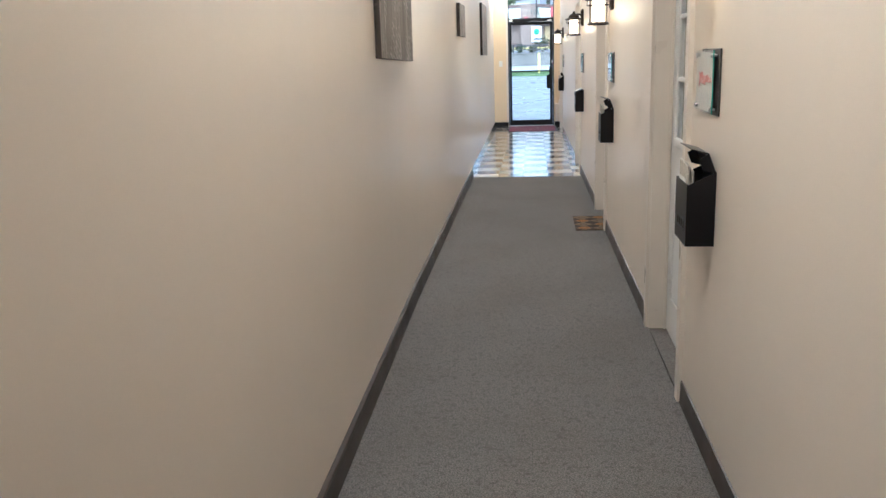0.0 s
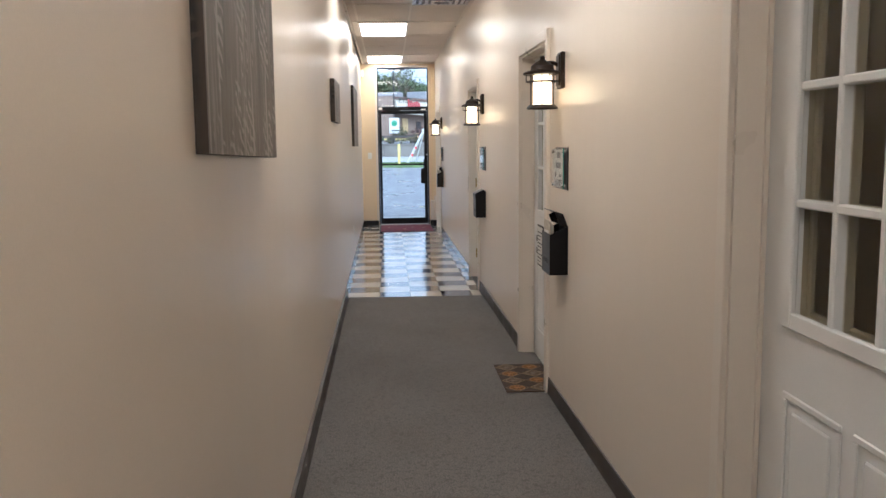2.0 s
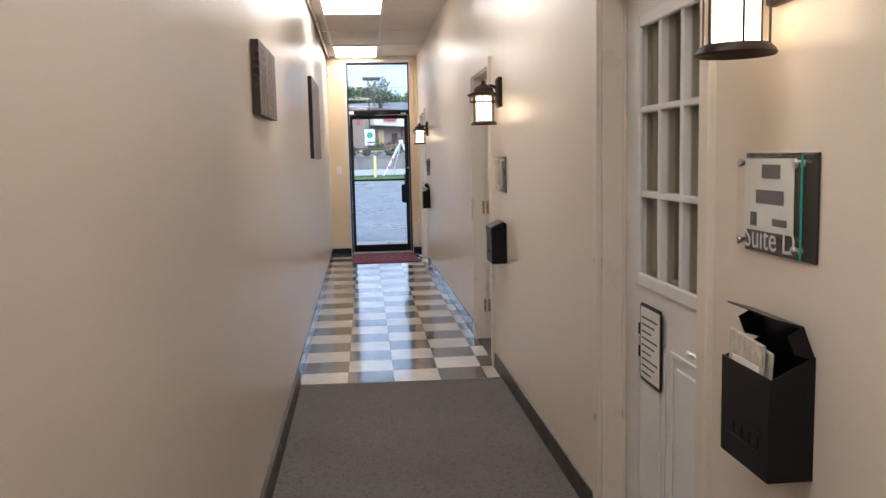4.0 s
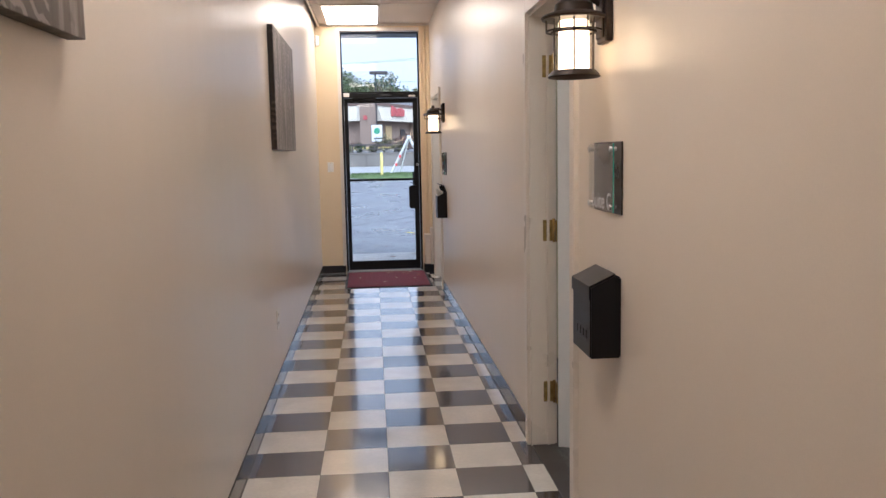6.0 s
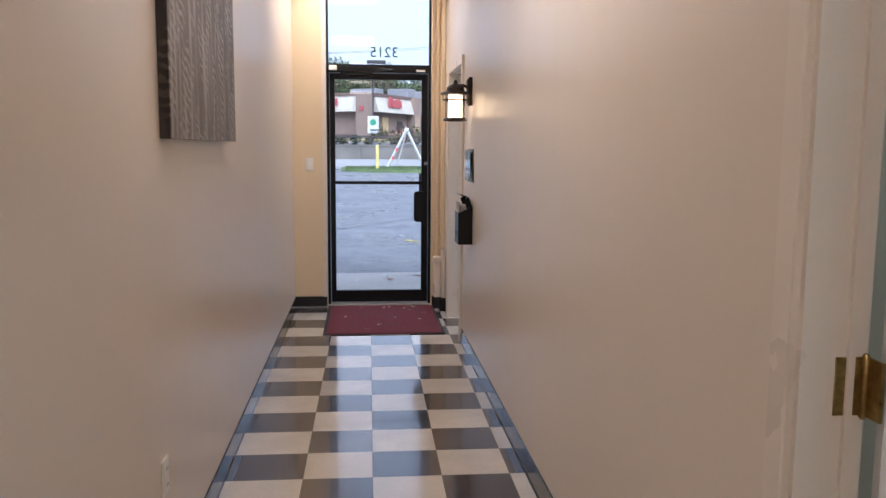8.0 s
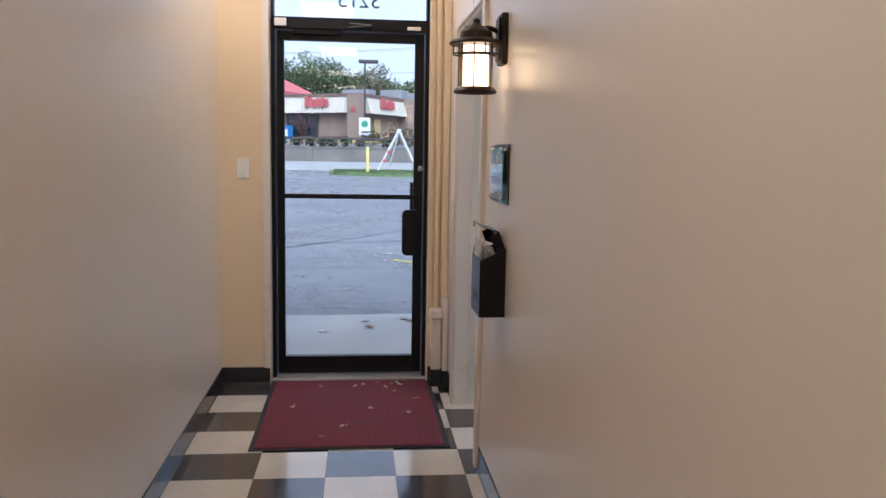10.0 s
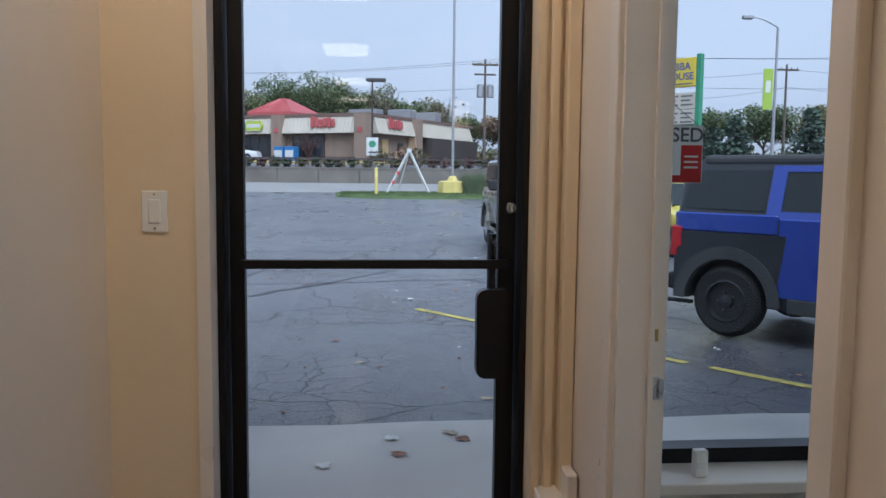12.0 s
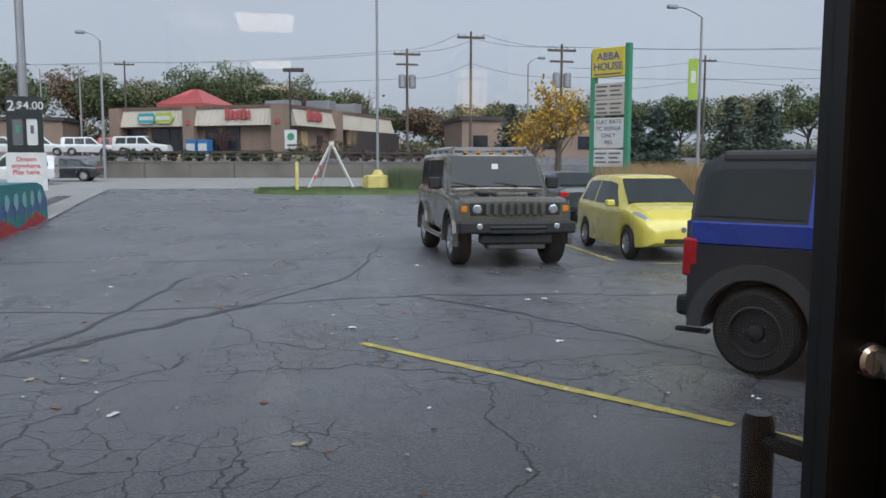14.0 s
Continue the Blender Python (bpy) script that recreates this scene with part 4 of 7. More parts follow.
for i in range(2):
    for j in range(4):
        cx, cy = -0.045 + 0.15 * i, -0.228 + 0.152 * j
        bm = bmesh.new()
        for k in range(4):
            a = math.pi / 2 * k
            p, q = (cx + 0.072 * math.cos(a), cy + 0.074 * math.sin(a)), (cx + 0.072 * math.cos(a + math.pi / 2), cy + 0.074 * math.sin(a + math.pi / 2))
            rod(bm, (*p, 0.0058), (*q, 0.0058), 0.0035, 0.0035, seg=5)
        part("diamond", bm, ORN_C if (i + j) % 2 else ORN_B, t, "printed diamond outline")
        bm = bmesh.new()
        lathe(bm, [(0.050, 0.006), (0.050, 0.0072), (0.040, 0.0072), (0.040, 0.006)], 20, (cx, cy, 0), cap=False)
        lathe(bm, [(0.020, 0.006), (0.020, 0.0074)], 12, (cx, cy, 0))
        for k in range(8):
            a = math.pi * k / 4 + 0.39
            rod(bm, (cx + 0.018 * math.cos(a), cy + 0.018 * math.sin(a), 0.0064), (cx + 0.042 * math.cos(a), cy + 0.042 * math.sin(a), 0.0064), 0.006, 0.003, seg=5)
        part("rosette", bm, ORN_A if (i + j) % 2 == 0 else ORN_B, t, "round printed rosette")

# ==== outside ====
def asphalt_material():
    m = bpy.data.materials.new("cracked damp asphalt")
    m.use_nodes = True
    nt = m.node_tree
    p = nt.nodes["Principled BSDF"]
    P = pos(nt)
    warp = nt.nodes.new("ShaderNodeTexNoise")
    warp.inputs["Scale"].default_value, warp.inputs["Detail"].default_value = 0.9, 5
    nt.links.new(P, warp.inputs["Vector"])
    add = nt.nodes.new("ShaderNodeVectorMath")
    add.operation = "MULTIPLY_ADD"
    nt.links.new(warp.outputs["Color"], add.inputs[0])
    add.inputs[1].default_value = (1.1, 1.1, 0)
    nt.links.new(P, add.inputs[2])

    def cracks(scale, width):
        v = nt.nodes.new("ShaderNodeTexVoronoi")
        v.feature = "DISTANCE_TO_EDGE"
        v.inputs["Scale"].default_value = scale
        nt.links.new(add.outputs[0], v.inputs["Vector"])
        return ramp_node(nt, v.outputs["Distance"], 0.0, width, 1.0, 0.0)
    big = noise_node(nt, 0.16, 5)
    mid = noise_node(nt, 0.55, 5, stretch=(1.6, 0.7, 1))
    fine = noise_node(nt, 55, 6)
    c = mix_node(nt, ramp_node(nt, big, 0.35, 0.65), (0.078, 0.079, 0.091), (0.118, 0.119, 0.132))
    c = mix_node(nt, ramp_node(nt, mid, 0.47, 0.64, 0, 0.7), c, (0.040, 0.041, 0.049))
    c = mix_node(nt, ramp_node(nt, fine, 0.47, 0.58, 0, 0.7), c, (0.22, 0.22, 0.23))
    mask = ramp_node(nt, noise_node(nt, 0.35, 3), 0.43, 0.52)
    fine_cr = nt.nodes.new("ShaderNodeMath")
    fine_cr.operation = "MULTIPLY"
    nt.links.new(cracks(3.4, 0.024), fine_cr.inputs[0])
    nt.links.new(mask, fine_cr.inputs[1])
    big_cr = cracks(0.36, 0.0045)
    mx = nt.nodes.new("ShaderNodeMath")
    mx.operation = "MAXIMUM"
    nt.links.new(fine_cr.outputs[0], mx.inputs[0])
    nt.links.new(big_cr, mx.inputs[1])
    c = mix_node(nt, mx.outputs[0], c, (0.012, 0.012, 0.013))
    nt.links.new(c, p.inputs["Base Color"])
    nt.links.new(ramp_node(nt, mid, 0.35, 0.65, 0.44, 0.24), p.inputs["Roughness"])
    b = nt.nodes.new("ShaderNodeBump")
    b.inputs["Strength"].default_value, b.inputs["Distance"].default_value = 0.8, 0.012
    h = nt.nodes.new("ShaderNodeMath")
    h.operation = "SUBTRACT"
    nt.links.new(fine, h.inputs[0])
    nt.links.new(mx.outputs[0], h.inputs[1])
    nt.links.new(h.outputs[0], b.inputs["Height"])
    nt.links.new(b.outputs["Normal"], p.inputs["Normal"])
    return m


ASPHALT = asphalt_material()
CONCRETE = make("weathered concrete", (0.60, 0.58, 0.55), 0.75, var=0.18, scale=0.9, fine=60, bump=0.4, depth=0.003)
ROAD = make("pale concrete road", (0.28, 0.275, 0.265), 0.7, var=0.12, scale=0.35, fine=30, bump=0.3, depth=0.004)
GRASS = make("short grass", (0.085, 0.125, 0.04), 0.9, var=0.3, scale=1.5, fine=25, bump=0.8, depth=0.03)
SOIL = make("dark soil", (0.03, 0.024, 0.02), 0.95, var=0.3, scale=3, bump=0.6, depth=0.02)
BRICK = make("brown brick", (0.255, 0.185, 0.14), 0.85, var=0.14, scale=0.8, fine=12, bump=0.4, depth=0.01)
BRICK_DARK = make("dark brick", (0.15, 0.10, 0.08), 0.85, var=0.14, scale=0.8, fine=12, bump=0.4, depth=0.01)
CREAM_METAL = make("cream ribbed metal", (0.50, 0.455, 0.375), 0.5, var=0.08, scale=0.6, fine=9, bump=0.1)
RED_METAL = make("red metal roofing", (0.42, 0.09, 0.09), 0.45, var=0.1, scale=0.8, bump=0.05)
DARK_WALL = make("dark brown cladding", (0.05, 0.042, 0.04), 0.7, var=0.15, scale=1)
SHOP_GLASS = make("dark shop glass", (0.02, 0.024, 0.028), 0.08, var=0.3, scale=0.4, bump=0)
WOOD_POLE = make("weathered utility pole", (0.11, 0.09, 0.075), 0.9, var=0.2, scale=3, stretch=(8, 8, 0.6), bump=0.5, depth=0.01)
GREY_POLE = make("galvanised pole", (0.32, 0.32, 0.33), 0.5, metal=0.5, var=0.08, scale=2)
WIRE = make("black cable", (0.02, 0.02, 0.022), 0.6, bump=0)
YELLOW_LINE = make("worn yellow road paint", (0.50, 0.42, 0.10), 0.7, var=0.28, scale=9, fine=50, bump=0.5, depth=0.003)
YELLOW_CON = make("yellow painted concrete", (0.60, 0.50, 0.16), 0.7, var=0.2, scale=4, bump=0.3)
WHITE_PAINT = make("weathered white paint", (0.58, 0.58, 0.56), 0.6, var=0.1, scale=3)
GREEN_PAINT = make("green painted steel", (0.05, 0.24, 0.13), 0.45, var=0.1)
STRAW = make("tall dry grass blades", (0.40, 0.275, 0.13), 0.9, var=0.3, scale=2, fine=10, bump=0)
TAR = make("black tar seal", (0.012, 0.012, 0.014), 0.35, var=0.2, scale=3)

TERRAIN = ((6.0, -0.10), (9.15, -0.10), (12, -0.15), (16, -0.21), (20, -0.27), (26, -0.26), (34, -0.10), (41, 0.05), (48, 0.14), (69.15, 0.45), (69.3, 1.5), (75, 1.95), (82, 2.15), (130, 2.5), (1500, 3.0))


def gz(y):
    for (a, za), (b, zb) in zip(TERRAIN, TERRAIN[1:]):
        if y <= b:
            return za + (zb - za) * max(0, y - a) / (b - a)
    return TERRAIN[-1][1]


def sheet(outline_x, y0, y1, lift, step=1.0):
    """A strip of ground between y0 and y1; outline_x gives its left and right edge for each y."""
    ys = sorted({y0, y1, *(y for y, _ in TERRAIN if y0 < y < y1), *[y0 + step * k for k in range(int((y1 - y0) / step) + 1)]})
    bm = bmesh.new()
    prev = None
    for y in ys:
        l, r = outline_x(y)
        row = [bm.verts.new((l + (r - l) * i / 4, y, gz(y) + lift)) for i in range(5)]
        if prev:
            for i in range(4):
                bm.faces.new((prev[i], prev[i + 1], row[i + 1], row[i]))
        prev = row
    return bm


bm = bmesh.new()
prev = None
for y in sorted({t for t, _ in TERRAIN} | set(range(10, 130, 6))):
    row = [bm.verts.new((x, y, gz(y))) for x in (-900, -120, -40, -12, 0, 12, 40, 120, 900)]
    if prev:
        for i in range(8):
            bm.faces.new((prev[i], prev[i + 1], row[i + 1], row[i]))
    prev = row
setting("ground", bm, ASPHALT, "damp cracked asphalt car park sloping gently", "ground")
setting("ground_behind", boxes((-900, 900, -900, 6.0, -0.3, -0.101)), ASPHALT, "asphalt round the back of the building", "ground")
setting("road", sheet(lambda y: (-120, 120), 50.5, 69.1, 0.012, 6), ROAD, "pale concrete street beyond the car park", "road")
setting("driveway", sheet(lambda y: (-60, -6.3 - 0.11 * (y - 31)), 31, 50.5, 0.012, 3), ROAD, "pale concrete driveway apron", "road")
setting("kerb", sheet(lambda y: (-6.3 - 0.11 * (y - 31) - 0.1, -6.3 - 0.11 * (y - 31) + 0.25), 31, 50.5, 0.03, 3), ROAD, "low concrete kerb at the edge of the car park", "kerb")
setting("drain", sheet(lambda y: (-7.6 - 0.11 * (y - 31), -7.0 - 0.11 * (y - 31)), 33, 44, 0.02, 3), TAR, "dark drain grating across the driveway", "drain")
bm = bmesh.new()
ex = [(-14 + 0.5 * k, 9.15 + 0.025 * math.sin(k * 1.7) + 0.02 * math.sin(k * 0.6)) for k in range(64)]
prism(bm, [(-14, 7.16)] + [] + [(x, y) for x, y in reversed(ex)][::-1] + [(17.5, 7.16)], -0.3, -0.02, "z")
setting("pavement", bm, CONCRETE, "worn concrete walk in front of the shops", "pavement")
bm = bmesh.new()
prev = None
for k in range(15):
    x = -0.9 + 8.2 * k / 14
    half = 2.6 * math.sqrt(max(0.02, 1 - ((x - 3.2) / 4.2) ** 2))
    row = [bm.verts.new((x, 46.3 + half * s, gz(46.3 + half * s) + (-0.02 if abs(s) == 1 else 0.2 if abs(s) < 0.7 else 0.09))) for s in (-1, -0.85, -0.4, 0.4, 0.85, 1)]
    if prev:
        for i in range(5):
            bm.faces.new((prev[i], row[i], row[i + 1], prev[i + 1]))
    prev = row
setting("grass_island", bm, GRASS, "raised island of mown grass in the car park", "grass")

rng = random.Random(11)
bm = bmesh.new()
for k in range(5200):
    x, s = rng.uniform(-0.7, 7.0), rng.uniform(-0.9, 0.9)
    half = 2.6 * math.sqrt(max(0.02, 1 - ((x - 3.2) / 4.2) ** 2))
    y, h, a = 46.3 + half * s, rng.uniform(0.04, 0.12), rng.uniform(0, 3.14)
    z = gz(y) - 0.01 + 0.2 * min(1, (1 - abs(s)) / 0.5)
    w = 0.02
    vs = [bm.verts.new(q) for q in ((x - w * math.cos(a), y - w * math.sin(a), z - 0.03), (x + w * math.cos(a), y + w * math.sin(a), z - 0.03), (x + rng.uniform(-0.03, 0.03), y, z + h))]
    bm.faces.new(vs)
tagged(solid("grass_blades", bm, GRASS, "short green grass blades on the island", "grass"), kind="stuff")


def strip(points, width, lift=0.008):
    bm = bmesh.new()
    for (x0, y0), (x1, y1) in zip(points, points[1:]):
        d = Vector((x1 - x0, y1 - y0)).normalized()
        n = Vector((-d.y, d.x)) * width / 2
        bm.faces.new([bm.verts.new((p[0] + s * n.x, p[1] + s * n.y, gz(p[1]) + lift)) for p, s in (((x0, y0), 1), ((x0, y0), -1), ((x1, y1), -1), ((x1, y1), 1))])
    return bm


def worn_line(a, b, name_label):
    g = random.Random(int(a[0] * 100))
    d = Vector((b[0] - a[0], b[1] - a[1]))
    n = max(6, int(d.length / 0.22))
    bm = bmesh.new()
    side = Vector((-d.y, d.x)).normalized()
    for k in range(n):
        p0, p1 = k / n, (k + 0.985) / n
        q = [Vector(a) + d * p for p in (p0, p1)]
        w = [0.05 + g.uniform(-0.008, 0.006) for _ in range(4)]
        bm.faces.new([bm.verts.new((v.x, v.y, gz(v.y) + 0.006)) for v in (q[0] + side * w[0], q[0] - side * w[1], q[1] - side * w[2], q[1] + side * w[3])])
    setting("parking_line", bm, YELLOW_LINE, name_label, "road marking")


worn_line((1.257, 13.93), (3.30, 10.94), "worn yellow parking line on the asphalt")
worn_line((3.42, 10.77), (4.1, 9.8), "faded end of a yellow parking line")
worn_line((6.55, 23.3), (6.45, 20.4), "worn yellow parking line beside a car")
worn_line((7.0, 19.9), (9.6, 19.2), "worn yellow parking line in front of a car")
g = random.Random(3)
for pts, w in (([(2.6, 24), (1.5, 19), (0.2, 16.5)], 0.09), ([(-6, 17), (-1.5, 16.2), (2.4, 16.9), (6, 16.2)], 0.06), ([(-0.9, 19.5), (-1.4, 15.5), (-2.2, 12.2), (-2.0, 9.6)], 0.11), ([(2.2, 16.9), (3.3, 15.0), (4.3, 12.6)], 0.05), ([(-5, 22), (0, 21.6), (4, 22)], 0.05), ([(0.2, 16.5), (-0.9, 15), (-1.9, 13.6)], 0.22)):
    fine = []
    for p, q in zip(pts, pts[1:]):
        for k in range(9):
            fine.append((p[0] + (q[0] - p[0]) * k / 9 + g.uniform(-0.06, 0.06), p[1] + (q[1] - p[1]) * k / 9 + g.uniform(-0.06, 0.06)))
    setting("tar_seam", strip(fine + [pts[-1]], w * 0.55, 0.004), TAR, "dark crooked seam in the asphalt", "road marking")
lk = [leaf_mesh(0.055, 20 + k, (LEAF_PALE, LEAF, PAPER)[k % 3]) for k in range(6)]
for k in range(70):
    x, y = g.uniform(-6, 8), 9.4 + 17 * g.random() ** 1.6
    ob = new("fallen_leaf", lk[g.randrange(6)])
    ob.matrix_basis = pose(x, y, gz(y) + 0.001, 0, 0, g.uniform(0, 360))
    tagged(ob, "pale fallen leaf lying on the asphalt", "leaf", "leaves on the asphalt")
small = [leaf_mesh(0.026, 40 + k, (LEAF_PALE, LEAF, PAPER)[k % 3]) for k in range(6)]
for k in range(150):
    x, y = g.uniform(-5, 7), 9.3 + 9 * g.random() ** 1.3
    ob = new("leaf_scrap", small[g.randrange(6)])
    ob.matrix_basis = pose(x, y, gz(y) + 0.001, 0, 0, g.uniform(0, 360))
    tagged(ob, "small scrap of dry leaf on the asphalt", "leaf", "leaf scraps on the asphalt")
for k in range(14):
    ob = new("fallen_leaf", lk[g.randrange(6)])
    ob.matrix_basis = pose(g.uniform(-1, 4), g.uniform(8.2, 9.1), -0.019, 0, 0, g.uniform(0, 360))
    tagged(ob, "dry fallen leaf on the concrete walk", "leaf", "leaves on the walk")

# the shop front's outside
setting("canopy", boxes((-14, 17, 7.125, 8.45, 3.0, 3.7)), make("grey canopy soffit", (0.28, 0.29, 0.31), 0.7), "grey canopy over the walk", "canopy")
setting("facade", boxes((-14, -0.121, 6.97, 7.12, -0.1, 3.309), (4.701, 17, 6.97, 7.12, -0.1, 3.309)), BRICK, "brick shop front beside the entrance", "wall")
setting("roof_slab", boxes((-14, 17, -13, 7.12, 3.31, 3.7)), DARK_WALL, "flat roof over the shops", "roof")


# ---- vehicles ----
def paint(name, c, rough=0.3, metal=0.0):
    return make(name, c, rough, metal=metal, var=0.05, scale=2, fine=300, bump=0.03, coat=0.6)


CAR_GLASS = make("dark car glass", (0.03, 0.036, 0.038), 0.05, var=0.08, scale=1.5, bump=0)
CAR_GLASS.node_tree.nodes["Principled BSDF"].inputs["Specular IOR Level"].default_value = 0.22
TRIM_BLACK = make("black plastic trim", (0.012, 0.012, 0.013), 0.6, var=0.15, fine=150, bump=0.2)
TRIM_GREY = make("grey plastic cladding", (0.055, 0.055, 0.058), 0.65, var=0.1, fine=150, bump=0.2)
LAMP_CLEAR = make("clear headlamp", (0.38, 0.40, 0.42), 0.16, metal=0.4, var=0.2, scale=20, bump=0)
LAMP_RED = make("red tail lamp", (0.45, 0.015, 0.02), 0.15, var=0.2, scale=20, bump=0)
LAMP_AMBER = make("amber lamp", (0.6, 0.2, 0.02), 0.2, bump=0)
CHROME = make("chrome", (0.75, 0.75, 0.76), 0.12, metal=1.0, var=0.05, bump=0)
ALLOY = make("alloy wheel", (0.42, 0.42, 0.43), 0.35, metal=0.8, var=0.08)
STEEL_BLACK = make("black steel wheel", (0.045, 0.045, 0.048), 0.42, metal=0.5, var=0.15)


def lerp_station(st, x):
    for a, b in zip(st, st[1:]):
        if a[0] <= x <= b[0]:
            k = (x - a[0]) / (b[0] - a[0])
            return [p + (q - p) * k for p, q in zip(a, b)]
    return list(st[0] if x < st[0][0] else st[-1])


def car(name, label, at, rz, st, wheels, rw, ww, body_mat, lower_mat=None, windows=(), screen=None, rear=None, rim_mat=None, lamps=(), spokes=6, slim=0.0):
    """A car from stations (x, bottom, belt, roof, half width, half width at the roof), rear to front, with wheel arches cut into its flanks."""
    t = thing(name, label, "car", (*at, gz(at[1])), rz, group="parked cars")
    xs = sorted({s[0] for s in st} | {w + rw * 1.18 * k for w in wheels for k in (-1, -0.92, -0.7, -0.35, 0, 0.35, 0.7, 0.92, 1)})
    xs = [x for x in xs if st[0][0] <= x <= st[-1][0]]
    bm = bmesh.new()
    prev = None
    for x in xs:
        _, zb, zw, zr, w, wr = lerp_station(st, x)
        arch = zb
        for c in wheels:
            d = abs(x - c)
            if d < rw * 1.17:
                arch = max(arch, rw + math.sqrt((rw * 1.18) ** 2 - d * d))
        arch = min(arch, zw - 0.08)
        half = [(0, zb), (w - 0.28, zb), (w - 0.28, max(zb, arch)), (w - 0.01, arch), (w, arch + 0.03), (w, zw - 0.13), (w - 0.012, zw - 0.03), (w - 0.035, zw), (wr + (w - 0.05 - wr) * 0.06, zr - 0.07), (wr - 0.05, zr - 0.012), (wr * 0.6, zr), (0, zr + 0.008)]
        ring = [bm.verts.new((x, y, z)) for y, z in half] + [bm.verts.new((x, -y, z)) for y, z in half[-2:0:-1]]
        if prev:
            n = len(ring)
            for i in range(n):
                bm.faces.new((prev[i], prev[(i + 1) % n], ring[(i + 1) % n], ring[i]))
        else:
            bm.faces.new(ring)
        prev = ring
    bm.faces.new(prev[::-1])
    bmesh.ops.recalc_face_normals(bm, faces=bm.faces)
    body = part("body", bm, body_mat, t, smooth=True)

    def side(x, k, s, off=0.008):
        _, zb, zw, zr, w, wr = lerp_station(st, x)
        z = zw + (zr - 0.07 - zw) * k
        y = (w - 0.035) + ((wr + (w - 0.05 - wr) * 0.06) - (w - 0.035)) * k
        return (x, s * (y + off), z)
    for x0, x1, x2, x3 in windows:
        # lower edge x0 to x1, upper edge x2 to x3
        for s in (-1, 1):
            bm = bmesh.new()
            lowr = [side(x0 + (x1 - x0) * k / 5, 0.08, s) for k in range(6)]
            upr = [side(x2 + (x3 - x2) * k / 5, 0.9, s) for k in range(6)]
            inn = [(q[0], q[1] - s * 0.02, q[2]) for q in lowr], [(q[0], q[1] - s * 0.02, q[2]) for q in upr]
            vo = [[bm.verts.new(q) for q in lowr], [bm.verts.new(q) for q in upr]]
            vi = [[bm.verts.new(q) for q in inn[0]], [bm.verts.new(q) for q in inn[1]]]
            for k in range(5):
                bm.faces.new((vo[0][k], vo[0][k + 1], vo[1][k + 1], vo[1][k]))
                for e in (0, 1):
                    bm.faces.new((vo[e][k], vo[e][k + 1], vi[e][k + 1], vi[e][k]))
            for k in (0, 5):
                bm.faces.new((vo[0][k], vo[1][k], vi[1][k], vi[0][k]))
            part("side_window", bm, CAR_GLASS, t)
    for nm, scr in (("windscreen", screen), ("rear_window", rear)):
        if scr:
            x0, z0, w0, x1, z1, w1 = scr
            bm = bmesh.new()
            off = 0.014 if x0 > x1 else -0.014
            a = [bm.verts.new(q) for q in ((x0 + off, -w0, z0 + 0.022), (x0 + off, w0, z0 + 0.022), (x1 + off, w1, z1 + 0.022), (x1 + off, -w1, z1 + 0.022))]
            b = [bm.verts.new(q) for q in ((x0 - 2 * off, -w0, z0 - 0.02), (x0 - 2 * off, w0, z0 - 0.02), (x1 - 2 * off, w1, z1 - 0.02), (x1 - 2 * off, -w1, z1 - 0.02))]
            bm.faces.new(a)
            for i in range(4):
                bm.faces.new((a[i], a[(i + 1) % 4], b[(i + 1) % 4], b[i]))
            part(nm, bm, CAR_GLASS, t)
    tyre = bmesh.new()
    lathe(tyre, [(rw * 0.60, -ww / 2 + 0.01), (rw * 0.86, -ww / 2), (rw * 0.96, -ww / 2 + 0.03), (rw, -ww / 2 + 0.06), (rw, ww / 2 - 0.06), (rw * 0.96, ww / 2 - 0.03), (rw * 0.86, ww / 2), (rw * 0.60, ww / 2 - 0.01)], 28, axis="y", cap=False)
    tyre_me = mesh_of("tyre", tyre, RUBBER, True)
    rim, holes, nuts = bmesh.new(), bmesh.new(), bmesh.new()
    lathe(rim, [(rw * 0.61, ww / 2 - 0.012), (rw * 0.56, ww / 2 - 0.004), (rw * 0.52, ww / 2 - 0.05), (rw * 0.2, ww / 2 - 0.055), (rw * 0.17, ww / 2 - 0.02), (rw * 0.1, ww / 2 - 0.012), (0.002, ww / 2 - 0.010)], 28, axis="y", cap=False)
    for k in range(spokes):
        a = 2 * math.pi * k / spokes
        if slim:
            lathe(holes, [(0.0145, ww / 2 - 0.06), (0.0145, ww / 2 - 0.046)], 8, (rw * 0.44 * math.cos(a), 0, rw * 0.44 * math.sin(a)), "y")
            if k % 3 == 0:
                lathe(nuts, [(0.010, ww / 2 - 0.06), (0.010, ww / 2 - 0.03), (0.005, ww / 2 - 0.025)], 6, (rw * 0.26 * math.cos(a), 0, rw * 0.26 * math.sin(a)), "y")
        else:
            rod(rim, (rw * 0.15 * math.cos(a), ww / 2 - 0.03, rw * 0.15 * math.sin(a)), (rw * 0.55 * math.cos(a), ww / 2 - 0.02, rw * 0.55 * math.sin(a)), rw * 0.08, rw * 0.055, seg=6)
            b = a + math.pi / spokes
            lathe(holes, [(rw * 0.09, ww / 2 - 0.06), (rw * 0.09, ww / 2 - 0.047)], 7, (rw * 0.40 * math.cos(b), 0, rw * 0.40 * math.sin(b)), "y")
    rim_me = mesh_of("rim", rim, rim_mat or ALLOY, True)
    # solid black discs on the rim paint the shade of its holes
    hole_me = mesh_of("wheel_opening", holes, TRIM_BLACK)
    nut_me = mesh_of("wheel_nut", nuts, CHROME) if slim else None
